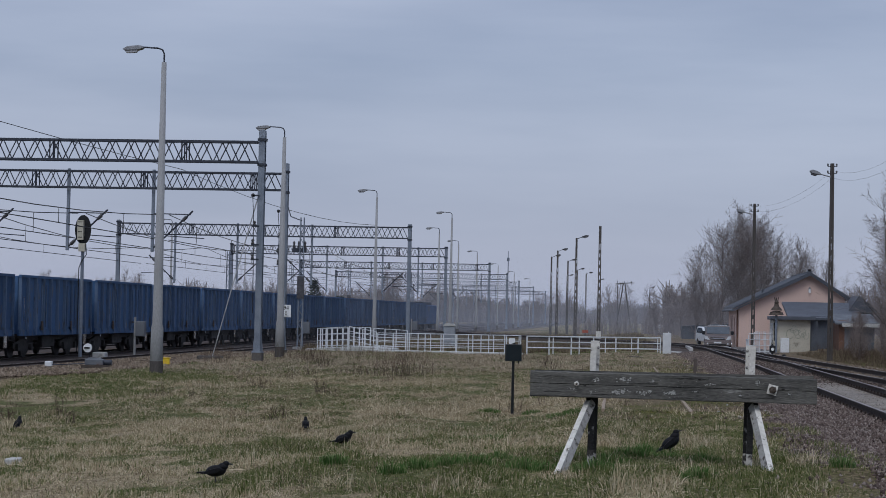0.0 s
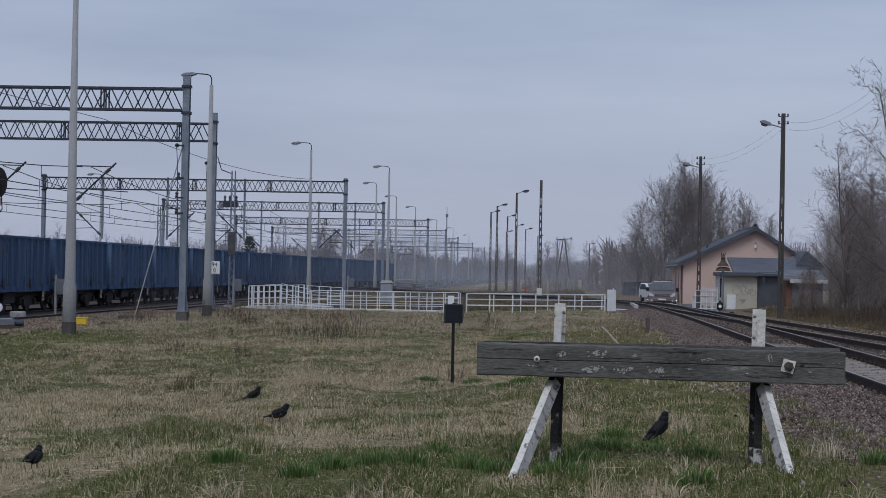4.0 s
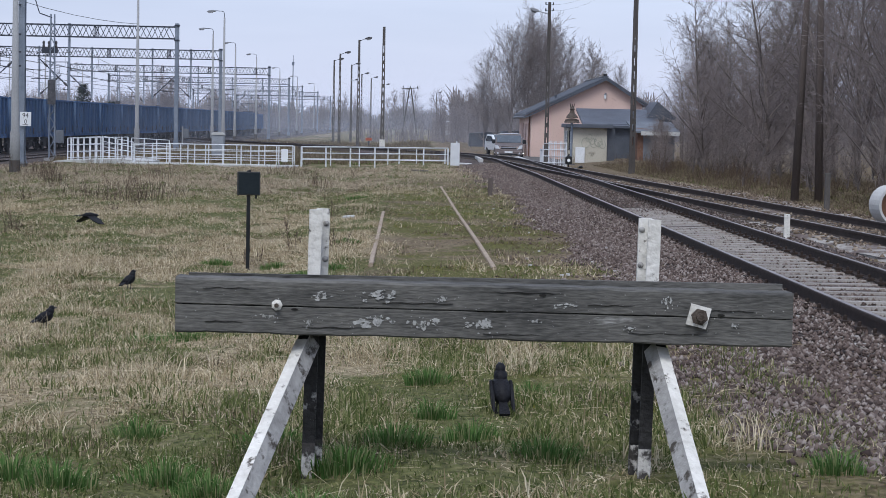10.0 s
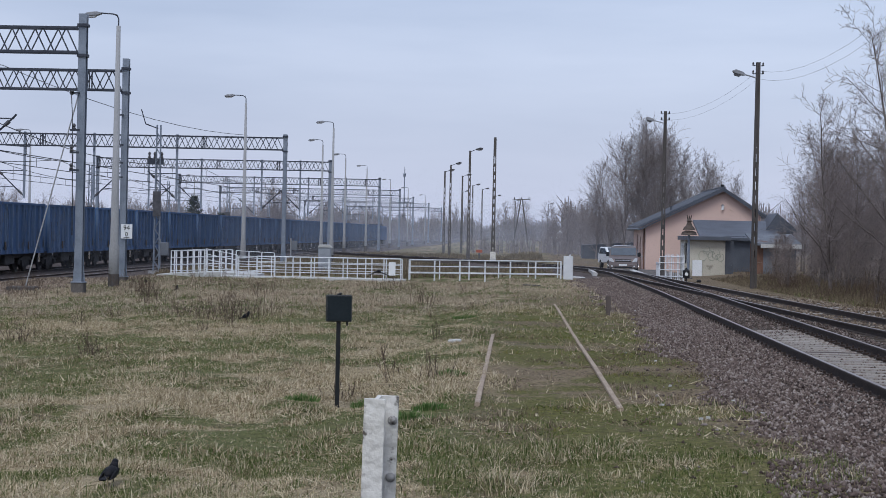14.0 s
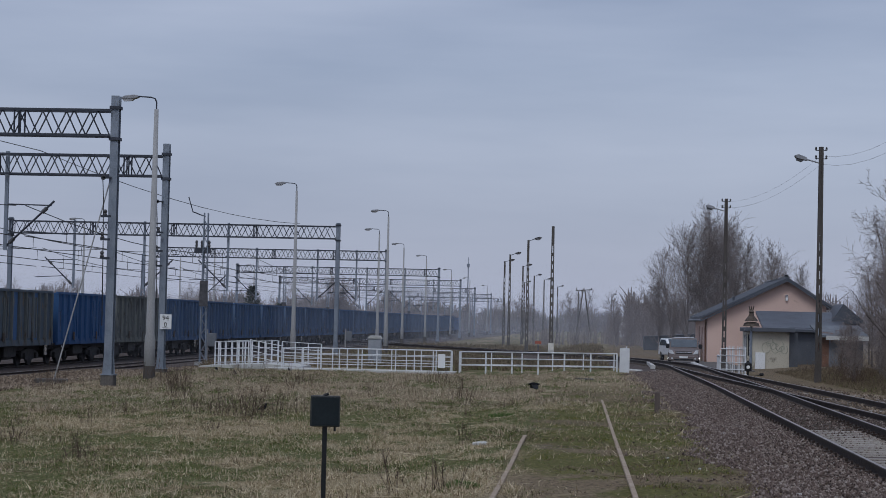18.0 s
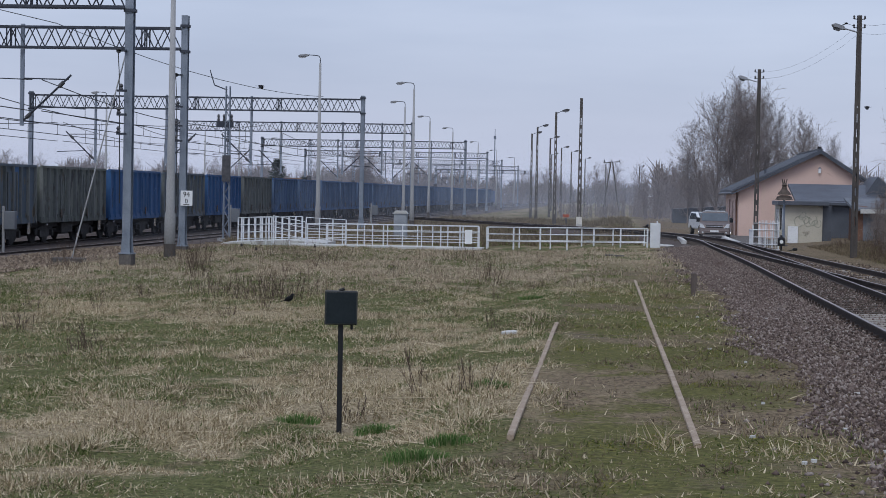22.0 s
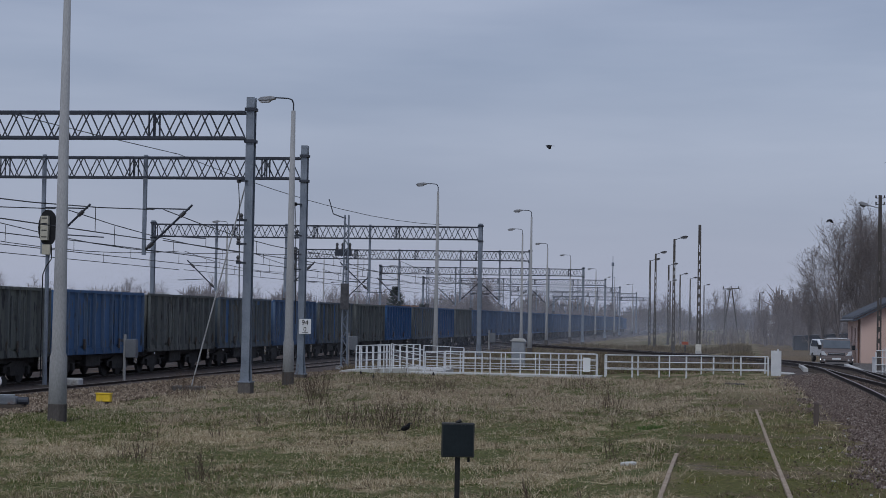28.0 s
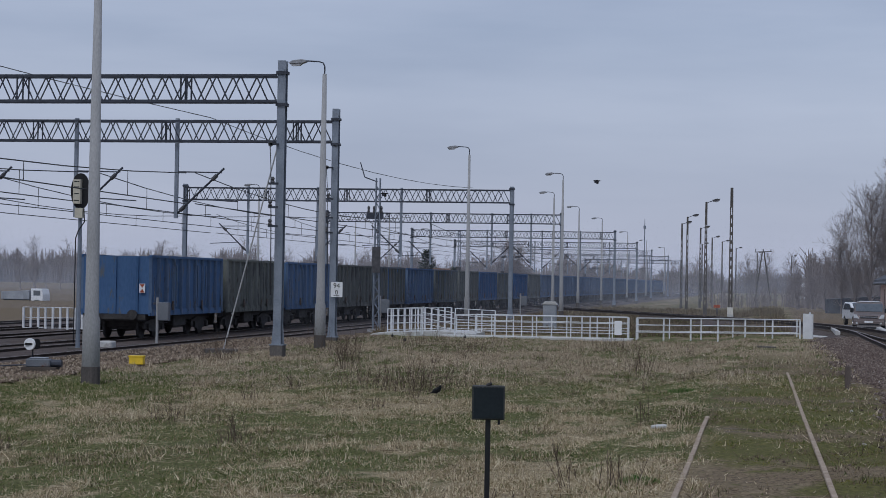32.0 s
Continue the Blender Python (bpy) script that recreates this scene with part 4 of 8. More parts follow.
def lattice_pole(root, h, w0=0.15, w1=0.095, material=None, slot=(0.12, 0.62), d=0.085):
    """A tapered concrete pole: two legs, solid foot and head, and rungs with narrow openings between them."""
    material = material or M_CONCD

    def wid(z):
        return w0 + (w1 - w0) * z / h

    def taper(xa0, xa1, xb0, xb1, z0, z1, e):
        bm = B()
        lo = [bm.verts.new((x, y, z0)) for x, y in ((xa0, -e), (xa1, -e), (xa1, e), (xa0, e))]
        hi = [bm.verts.new((x, y, z1)) for x, y in ((xb0, -e), (xb1, -e), (xb1, e), (xb0, e))]
        for k in range(4):
            bm.faces.new((lo[k], lo[(k + 1) % 4], hi[(k + 1) % 4], hi[k]))
        bm.faces.new(lo[::-1])
        bm.faces.new(hi)
        return bm
    a, b = wid(-0.3), wid(h)
    for s in (-1, 1):
        part("leg", taper(s * a, s * a * 0.27, s * b, s * b * 0.27, -0.3, h, d), material, root)
    z0, z1 = h * slot[0], h * slot[1]
    part("foot_web", taper(-a * 0.26, a * 0.26, -wid(z0) * 0.26, wid(z0) * 0.26, -0.3, z0, d * 0.8), material, root)
    part("head_web", taper(-wid(z1) * 0.26, wid(z1) * 0.26, -b * 0.26, b * 0.26, z1, h, d * 0.8), material, root)
    z = z0 + 0.34
    while z < z1 - 0.2:
        part("rung", box(B(), -wid(z) * 0.26, wid(z) * 0.26, -d * 0.8, d * 0.8, z, z + 0.26), material, root)
        z += 0.6


def yard_lamp(h, side=1):
    root = thing("lattice_lamp_post", "dark lattice concrete lamp post with an upturned lamp head", "street lamp", "lattice lamp posts")
    lattice_pole(root, h, 0.15, 0.085, slot=(0.1, 0.8))
    part("arm", bar(B(), (0, 0, h - 0.1), (side * 0.55, 0, h + 0.12), 0.03, 6), M_GALVD, root)
    m = Matrix.Translation((side * 0.5, 0, h + 0.1)) @ Euler((0, radians(-14 * side), 0)).to_matrix().to_4x4()
    hd = part("lamp_head", prism(B(), [(0, -0.07), (side * 0.55, -0.1), (side * 0.62, 0.0), (side * 0.4, 0.09), (0, 0.07)], "y", -0.12, 0.12, m), M_LAMPD, root)
    part("bowl", prism(B(), [(side * 0.1, -0.08), (side * 0.55, -0.1), (side * 0.4, -0.18), (side * 0.2, -0.17)], "y", -0.09, 0.09, m), M_GLASS, hd)
    return root


YL = yard_lamp(9.25)
YL.matrix_basis = pose(-5.33, 156.8, -0.45)
for x, y in ((-9.87, 212.2), (-8.33, 190.9), (-8.43, 228.2), (-8.5, 273.5), (-7.7, 297.2), (-6.6, 350.0), (-3.2, 395.0), (4.0, 430.0), (9.0, 470.0), (-11.5, 318)):
    copy_thing(YL, pose(x, y, -0.45))


def bare_pole():
    root = thing("bare_lattice_pole", "tall bare lattice concrete pole with a white foot", "pole", at=pose(-2.9, 138.5, -0.45))
    lattice_pole(root, 9.5, 0.16, 0.10, slot=(0.1, 0.85))
    part("foot_band", box(B(), -0.20, 0.20, -0.13, 0.13, 0.45, 0.95), M_POSTW, root, "white painted band")
    part("foot", box(B(), -0.22, 0.22, -0.16, 0.16, -0.3, 0.45), M_SLAB, root)


bare_pole()


def service_pole(name, x, y, z0, h, label, arm=0.9, timber=False, lean=0.0, at_rz=0, lattice=True):
    root = thing(name, label, "utility pole", "roadside poles", at=pose(x, y, z0, 0, lean, at_rz))
    if lattice:
        lattice_pole(root, h, 0.13, 0.085, M_POLEB)
    else:
        part("pole", lathe(B(), [(0.11, -0.3), (0.075, h)], 10), M_WOODP, root, smooth=True)
    for z, s in ((h - 0.15, 1), (h - 0.15, -1), (h - 0.5, 1), (h - 0.5, -1)):
        c = part("crossarm", bar(B(), (0, 0, z), (s * 0.22, 0, z), 0.018, 5), M_GALVD, root)
        part("insulator", lathe(B(), [(0.03, z), (0.055, z + 0.03), (0.03, z + 0.07), (0.05, z + 0.10), (0.02, z + 0.15)], 8, Matrix.Translation((s * 0.22, 0, 0))), M_LAMPD, c)
    if arm:
        za = h - 0.70
        part("arm", bar(B(), (0, 0, za), (-arm * 0.72, 0, za + 0.17), 0.032, 6), M_LAMP, root)
        m = Matrix.Translation((-arm * 0.62, 0, za + 0.16)) @ Euler((0, radians(15), 0)).to_matrix().to_4x4()
        hd = part("lamp_head", prism(B(), [(0.02, -0.05), (-0.15, -0.09), (-0.50, -0.09), (-0.60, 0.0), (-0.48, 0.09), (-0.12, 0.07)], "y", -0.13, 0.13, m), M_LAMP, root, bevel=0.02)
        part("bowl", prism(B(), [(-0.16, -0.088), (-0.50, -0.086), (-0.46, -0.17), (-0.24, -0.18)], "y", -0.10, 0.10, m), M_LAMPD, hd)
    return root


service_pole("utility_pole", 7.35, 104.5, -0.35, 9.35, "tall brown lattice concrete pole with a street lamp by the house")
service_pole("utility_pole", 9.6, 79.5, -0.15, 9.72, "tall lattice concrete pole with a street lamp by the bushes", at_rz=6)
service_pole("timber_pole", 9.75, 42.3, 0.0, 8.9, "brown timber pole with a street lamp and insulators", lattice=False, lean=1.7)
service_pole("timber_pole", 10.34, 42.1, 0.0, 8.8, "brown timber brace pole leaning on its neighbour", arm=0, lattice=False, lean=-1.25)


# ---------------------------------------------------------------- catenary gantries
def hbeam_mast(h, w=0.26, d=0.30):
    t, c = 0.03, 0.02
    return prism(B(), [(-w / 2, -d / 2), (w / 2, -d / 2), (w / 2, -d / 2 + t), (c, -d / 2 + t), (c, d / 2 - t), (w / 2, d / 2 - t), (w / 2, d / 2), (-w / 2, d / 2), (-w / 2, d / 2 - t), (-c, d / 2 - t), (-c, -d / 2 + t), (-w / 2, -d / 2 + t)], "z", 0, h)


def truss(x0, x1, z0, z1, seg=0.78, dep=0.5):
    """A lattice girder: four chords and zigzag lacing on its two faces."""
    ch, lace = [], B()
    for y in (-dep / 2, dep / 2):
        for z in (z0, z1):
            ch.append(box(B(), x0, x1, y - 0.04, y + 0.04, z - 0.04, z + 0.04))
        n = int((x1 - x0) / seg)
        s = (x1 - x0) / n
        for i in range(n):
            a = x0 + i * s
            off = 0 if y < 0 else s / 2
            xa, xm, xb = a + off, a + s / 2 + off, a + s + off
            if xb <= x1 + 0.01:
                bar(lace, (xa, y, z0), (xm, y, z1), 0.024, 4)
                bar(lace, (xm, y, z1), (xb, y, z0), 0.024, 4)
        for i in range(0, n, 7):
            bar(lace, (x0 + i * s, y, z0), (x0 + i * s, y, z1), 0.03, 4)
            bar(lace, (x0 + i * s + 0.2, y, z0), (x0 + i * s + 0.2, y, z1), 0.03, 4)
    return ch, lace


def gantry(xr, xl, y, base, top, t0, t1, drops, left_mast=True, rz=0):
    root = thing("catenary_gantry", "grey steel catenary gantry with a lattice girder on masts", "gantry", "catenary gantries", at=pose(xr, y, base, 0, 0, rz))
    for x in ([0.0, xl - xr] if left_mast else [0.0]):
        mst = part("mast", hbeam_mast(top - base), M_GALV, root)
        mst.matrix_basis = pose(x, 0, 0)
        ft = part("footing", box(B(), -0.20, 0.20, -0.24, 0.24, -0.6, 0.02), M_CONCD, mst)
        part("foot_plate", box(B(), -0.22, 0.22, -0.26, 0.26, 0.021, 0.06), M_GALV, mst)
        for s in (-1, 1):
            part("foot_gusset", prism(B(), [(s * 0.13, 0.06), (s * 0.21, 0.06), (s * 0.13, 1.1)], "y", -0.012, 0.012), M_GALV, mst)
        for zz in (t0 - base - 0.1, t1 - base + 0.1):
            part("clamp", box(B(), -0.17, 0.17, -0.2, 0.2, zz - 0.05, zz + 0.05), M_GALVD, mst)
    ch, lace = truss((xl - xr), -0.13, t0 - base, t1 - base)
    for c in ch:
        part("chord", c, M_GALVD, root)
    tagged(part("lacing", lace, M_GALVD, root), kind="stuff")
    for xd, zlow, arm in drops:
        x = xd - xr
        d = part("drop_tube", box(B(), x - 0.07, x + 0.07, -0.07, 0.07, zlow - base, t1 - base + 0.12), M_GALV, root)
        if arm:
            s = arm
            zc = zlow - base + 0.15
            part("register_arm", bar(B(), (x, 0, zc), (x + s * 2.0, 0, zc + 1.9), 0.045, 6), M_GALVD, d)
            part("top_tie", bar(B(), (x, 0, zc + 1.75), (x + s * 1.9, 0, zc + 1.72), 0.03, 6), M_GALVD, d)
            part("steady_arm", bar(B(), (x + s * 0.7, 0, zc + 0.65), (x + s * 2.6, 0, zc + 0.55), 0.025, 5), M_GALVD, d)
            for f in (0.08, 0.75):
                part("insulator", bar(B(), (x + s * 2.0 * f, 0, zc + 1.9 * f), (x + s * 2.0 * (f + 0.10), 0, zc + 1.9 * (f + 0.10)), 0.085, 8), M_LAMPD, d)
    return root


gantry(-15.42, -52.0, 59.4, -0.12, 8.98, 7.67, 8.49, [], True)
gantry(-17.28, -52.0, 75.1, -0.32, 8.87, 7.54, 8.35, [(-23.9, 4.4, 1), (-28.2, 4.4, 1), (-33.0, 4.4, 1), (-41.5, 4.4, 1)])
gantry(-16.9, -39.2, 125.0, -0.45, 8.3, 7.24, 8.05, [(-24.3, 3.6, -1), (-30.0, 3.6, 1), (-34.8, 3.6, -1)])
gantry(-18.3, -39.5, 168.0, -0.45, 8.2, 7.2, 8.0, [(-21.0, 3.5, -1), (-24.5, 3.5, 1), (-30.0, 3.5, -1), (-34.8, 3.5, 1)])
for k, (x, y) in enumerate(((-18.1, 223), (-19.6, 281), (-21.4, 344), (-22.0, 410), (-22.4, 480))):
    gantry(x, x - 24 - 3 * (k % 2), y, -0.45, 8.25, 7.2, 8.0, [(x - 4.0, 3.5, -1), (x - 8.5, 3.5, 1), (x - 15, 3.5, -1)])


def rope(pts, r):
    """One bent wire through all the points."""
    bm, rings = B(), []
    pts = [Vector(p) for p in pts]
    for i, p in enumerate(pts):
        q = (pts[min(i + 1, len(pts) - 1)] - pts[max(i - 1, 0)]).to_track_quat("Z", "Y")
        rings.append([bm.verts.new(p + q @ Vector((r * math.cos(1.5708 * k), r * math.sin(1.5708 * k), 0))) for k in range(4)])
    for a, b in zip(rings, rings[1:]):
        for k in range(4):
            bm.faces.new((a[k], a[(k + 1) % 4], b[(k + 1) % 4], b[k]))
    bm.faces.new(rings[0][::-1])
    bm.faces.new(rings[-1])
    return bm


def mast_gear(x, y, z):
    """Insulators, a tensioning wheel and small brackets clamped to a gantry mast."""
    root = thing("mast_gear", "dark insulators and a tensioning wheel clamped to a gantry mast", "line gear", "mast gear", at=pose(x, y, z))
    part("bracket", box(B(), -0.34, -0.05, -0.05, 0.05, -0.03, 0.03), M_GALVD, root)
    part("wheel", lathe(B(), [(0.075, -0.03), (0.085, 0.0), (0.075, 0.03)], 14, Matrix.Translation((-0.30, -0.02, 0)) @ Euler((radians(90), 0, 0)).to_matrix().to_4x4()), M_LAMPD, root)
    for k, zz in enumerate((-1.25, -2.0, -2.6)):
        part("insulator", lathe(B(), [(0.04, 0), (0.075, 0.05), (0.04, 0.1), (0.075, 0.15), (0.03, 0.22)], 8, Matrix.Translation((-0.24, -0.16 if k else 0.1, zz))), M_LAMPD, root)
        part("clamp", box(B(), -0.30, 0.02, -0.20, -0.151, zz - 0.05, zz + 0.02), M_GALVD, root)
    part("cable", rope([(-0.3, -0.1, 0.0), (-0.24, -0.16, -0.7), (-0.2, -0.17, -2.6), (-0.17, -0.17, -4.8)], 0.018), M_WIRE, root)


mast_gear(-15.42, 59.2, 6.3)
mast_gear(-17.28, 74.9, 6.5)


def single_mast(x, y, h, arm=True):
    root = thing("catenary_mast", "grey lattice steel catenary mast with bracket arm", "mast", "catenary masts", at=pose(x, y, -0.7))
    for sx in (-1, 1):
        for sy in (-1, 1):
            part("leg", bar(B(), (sx * 0.16, sy * 0.12, 0), (sx * 0.10, sy * 0.08, h), 0.035, 4), M_GALV, root)
    bm = B()
    for i, z in enumerate(np.arange(0.2, h - 0.4, 0.45)):
        s = 1 if i % 2 else -1
        for yy in (-0.1, 0.1):
            bar(bm, (-s * 0.14, yy, z), (s * 0.14, yy, z + 0.45), 0.015, 4)
    tagged(part("lacing", bm, M_GALV, root), kind="stuff")
    part("tension_weight", box(B(), -0.22, 0.22, -0.24, -0.13, h * 0.38, h * 0.55), M_LAMPD, root, "rusty tensioning weights")
    part("footing", box(B(), -0.4, 0.4, -0.3, 0.3, -0.3, 0.1), M_CONC, root)
    if arm:
        bm = bar(B(), (-0.05, 0, h - 0.2), (-0.75, 0, h + 0.05), 0.035, 6)
        bar(bm, (-0.75, 0, h + 0.05), (-1.0, 0, h + 0.85), 0.03, 6)
        part("arm", bm, M_GALVD, root)
        part("switch_gear", box(B(), -0.6, 0.3, -0.1, 0.1, h - 2.2, h - 1.9), M_GALVD, root)
        for xx in (-0.5, -0.2, 0.2):
            part("insulator", lathe(B(), [(0.05, h - 1.9), (0.08, h - 1.8), (0.05, h - 1.7), (0.08, h - 1.6), (0.04, h - 1.5)], 8, Matrix.Translation((xx, 0, 0))), M_LAMPD, root)
    return root


single_mast(-20.9, 101.0, 8.2)
for x, y, h in ((-36.0, 150, 7.5), (-31.0, 190, 7.6), (-40, 205, 7.6), (-35, 250, 7.6), (-29, 300, 7.6)):
    single_mast(x, y, h, False)


def wire(name, pts, r, label):
    return mesh_thing(name, rope(pts, r), M_WIRE, label, "wire", "overhead wires")


def sag(a, b, drop, n=8):
    a, b = Vector(a), Vector(b)
    return [a.lerp(b, i / n) - Vector((0, 0, drop * 4 * (i / n) * (1 - i / n))) for i in range(n + 1)]


SUPPORTS = [20.0, 75.1, 125.0, 168.0, 223.0, 281.0, 344.0, 410.0]
for k, cx in enumerate((-23.3, -27.5, -32.6, -37.2)):
    for ya, yb in zip(SUPPORTS, SUPPORTS[1:]):
        sp = thing("overhead_line", "sagging overhead line with droppers above a yard track", "overhead line", "overhead lines")
        part("carrier_wire", rope(sag((cx + 0.2, ya, 6.25), (cx - 0.2, yb, 6.25), 0.75), 0.020), M_WIRE, sp)
        part("contact_wire", rope([(cx + 0.2, ya, 5.0), (cx - 0.2, yb, 5.0)], 0.020), M_WIRE, sp)
        if ya < 160:
            for u in (0.14, 0.32, 0.5, 0.68, 0.86):
                z = 6.25 - 0.75 * 4 * u * (1 - u)
                y = ya + (yb - ya) * u
                part("dropper", rope([(cx, y, 5.0), (cx, y, z)], 0.013), M_WIRE, sp)
wire("feeder_wire", sag((-30, 20, 10.5), (-22.5, 75.0, 8.5), 0.4) + sag((-22.5, 75.0, 8.5), (-19.5, 125, 8.2), 0.6)[1:], 0.015, "slanting feeder wire over the gantries")
mesh_thing("guy_wire", bar(B(), (-17.6, 60.65, -0.45), (-15.6, 59.55, 6.2), 0.024, 5), M_GUY, "pale straight guy wire of the gantry mast", "guy wire")
mesh_thing("guy_anchor", box(B(), -0.55, 0.45, -0.3, 0.3, -0.3, 0.12), M_CONCD, "square concrete anchor block in the grass", "anchor block", at=pose(-17.6, 60.6, -0.42), bevel=0.03)
for z in (0.0, 0.35):
    wire("roadside_wire", sag((9.8, 42.3, 8.75 - z), (9.6, 79.5, 9.2 - z), 0.9) + sag((9.6, 79.5, 9.2 - z), (7.35, 104.5, 8.85 - z), 0.5)[1:] + sag((7.35, 104.5, 8.85 - z), (6.5, 150, 8.6 - z), 0.9)[1:], 0.004, "thin wire between the roadside poles")
    wire("roadside_wire", sag((9.8, 42.3, 8.75 - z), (12.0, -10, 8.7 - z), 0.9), 0.004, "thin wire between the roadside poles")


# kilometre plate on the second gantry mast
def km_plate():
    root = thing("kilometre_plate", "small white kilometre plate with black figures 94 over 0", "sign", at=pose(-17.08, 74.86, 1.62))
    part("plate", box(B(), -0.24, 0.24, -0.02, 0.0, -0.30, 0.30), M_SIGNW, root, bevel=0.006)
    for body, z, s in (("94", 0.06, 0.28), ("0", -0.2, 0.26)):
        cu = bpy.data.curves.new("figure", "FONT")
        cu.body, cu.size, cu.align_x, cu.extrude = body, s, "CENTER", 0.003
        tmp = bpy.data.objects.new("figure", cu)
        me = bpy.data.meshes.new_from_object(tmp)
        bpy.data.objects.remove(tmp)
        me.materials.clear()
        me.materials.append(M_INK)
        o = new("figures", me)
        o.parent = root
        o.matrix_basis = pose(0, -0.026, z, 90, 0, 0)
    part("small_print_bar", box(B(), -0.12, 0.12, -0.024, -0.02, -0.26, -0.235), M_INK, root)


km_plate()


# ---------------------------------------------------------------- yard furniture
def colour_signal():
    root = thing("railway_signal", "tall slim colour-light signal with an oval black backboard", "signal", at=pose(-25.4, 68.2, -0.80))
    part("mast", lathe(B(), [(0.09, 0), (0.075, 5.0)], 10), M_GALV, root)
    bm = lathe(B(), [(0.40, -0.02), (0.40, 0.02)], 20, Matrix.Translation((0, -0.02, 5.95)) @ Matrix.Diagonal((0.95, 1, 1.70, 1)) @ Euler((radians(90), 0, 0)).to_matrix().to_4x4())
    part("backboard", bm, M_BLACK, root)
    hd = part("light_case", box(B(), -0.21, 0.07, -0.25, -0.05, 5.48, 6.38), M_SIGBOX, root, "cream light housing")
    for z in (5.6, 5.85, 6.1, 6.3):
        part("case_seam", box(B(), -0.17, 0.03, -0.262, -0.25, z - 0.015, z + 0.015), M_BLACK, hd)
    part("base_box", box(B(), -0.15, 0.15, -0.2, 0.0, 4.95, 5.32), M_SIGBOX, root)
    bm = B()
    pts = [(0.17, -0.1, 5.3), (0.2, -0.1, 4.8), (0.0, -0.14, 4.5), (-0.12, -0.12, 4.2), (-0.13, -0.1, 0.3)]
    for a, b in zip(pts, pts[1:]):
        bar(bm, a, b, 0.022, 5)
    part("cable", bm, M_BLACK, root)
    part("foot", box(B(), -0.3, 0.3, -0.25, 0.25, -0.3, 0.12), M_CONCD, root)


colour_signal()


def point_machine():
    root = thing("point_machine", "grey point machine with a round black and white indicator", "point machine", at=pose(-19.1, 48.7, -0.48, 0, 0, 8) @ Matrix.Scale(0.72, 4))
    part("case", box(B(), -0.55, 0.35, -0.25, 0.25, 0.05, 0.36), M_SHEETD, root, bevel=0.04)
    part("rod", bar(B(), (-0.6, 0.1, 0.12), (-2.4, 0.3, 0.02), 0.03, 6), M_GALVD, root)
    part("rod_block", box(B(), -2.55, -2.2, 0.1, 0.5, -0.05, 0.2), M_SIGNW, root, "white and rusty rod bracket", bevel=0.03)
    part("lid", box(B(), -0.42, 0.22, -0.2, 0.2, 0.362, 0.42), M_SHEET, root, bevel=0.02)
    part("motor", lathe(B(), [(0.14, 0), (0.14, 0.4)], 10, Matrix.Translation((0.35, 0, 0.2)) @ Euler((0, radians(90), 0)).to_matrix().to_4x4()), M_GALVD, root)
    part("post", bar(B(), (-0.35, 0, 0.3), (-0.35, 0, 0.75), 0.03, 6), M_BLACK, root)
    d = part("indicator_disc", lathe(B(), [(0.22, 0), (0.22, 0.08)], 18, Matrix.Translation((-0.42, -0.1, 0.9)) @ Euler((radians(90), 0, radians(-15))).to_matrix().to_4x4()), M_SIGNW, root)
    part("disc_band", box(B(), -0.6, -0.24, -0.21, -0.185, 0.86, 0.94), M_BLACK, d)
    part("second_disc", lathe(B(), [(0.20, 0), (0.20, 0.05)], 18, Matrix.Translation((-0.25, 0.05, 0.9)) @ Euler((radians(90), 0, radians(60))).to_matrix().to_4x4()), M_BLACK, root)
    part("ties", box(B(), -0.7, 0.6, -0.35, 0.35, -0.12, 0.06), M_SLEEPER_W, root)


point_machine()


def yellow_box(x, y, z):
    root = thing("cable_marker_box", "small yellow trackside cable box on the stones", "cable box", "yellow boxes", at=pose(x, y, z, 0, 0, 6) @ Matrix.Scale(0.72, 4))
    part("case", box(B(), -0.28, 0.28, -0.18, 0.18, 0.05, 0.36), M_YELLOW, root, bevel=0.03)
    part("lid", box(B(), -0.30, 0.30, -0.20, 0.20, 0.34, 0.39), M_YELLOW, root, bevel=0.015)
    part("legs", box(B(), -0.2, 0.2, -0.1, 0.1, -0.2, 0.05), M_GALVD, root)


yellow_box(-17.2, 50.9, -0.45)


def relay_post(x, y, h=1.9):
    root = thing("relay_box_post", "grey relay box beside a thin steel post", "relay box", "relay box posts", at=pose(x, y, -0.75))
    part("post", bar(B(), (0, 0, 0), (0, 0, h), 0.06, 8), M_CONC, root)
    part("case", box(B(), 0.06, 0.52, -0.15, 0.15, h - 0.95, h - 0.2), M_SHEETD, root, bevel=0.02)
    part("bracket", box(B(), -0.18, 0.06, -0.02, 0.02, h - 0.3, h - 0.2), M_GALVD, root)


relay_post(-24.9, 76.0)
relay_post(-21.4, 104.5)
relay_post(-19.5, 150.0)
mesh_thing("concrete_block", box(B(), -0.3, 0.3, -0.3, 0.3, -0.1, 0.36), M_SLAB, "pale round-edged concrete block between the tracks", "concrete block", at=pose(-25.1, 70.5, -0.85), bevel=0.05)
mesh_thing("cable_duct", box(B(), -0.6, 0.6, -0.3, 0.3, -0.1, 0.14), M_CONCD, "grey concrete cable duct between the tracks", "cable duct", at=pose(-24.6, 74.0, -0.85), bevel=0.03)


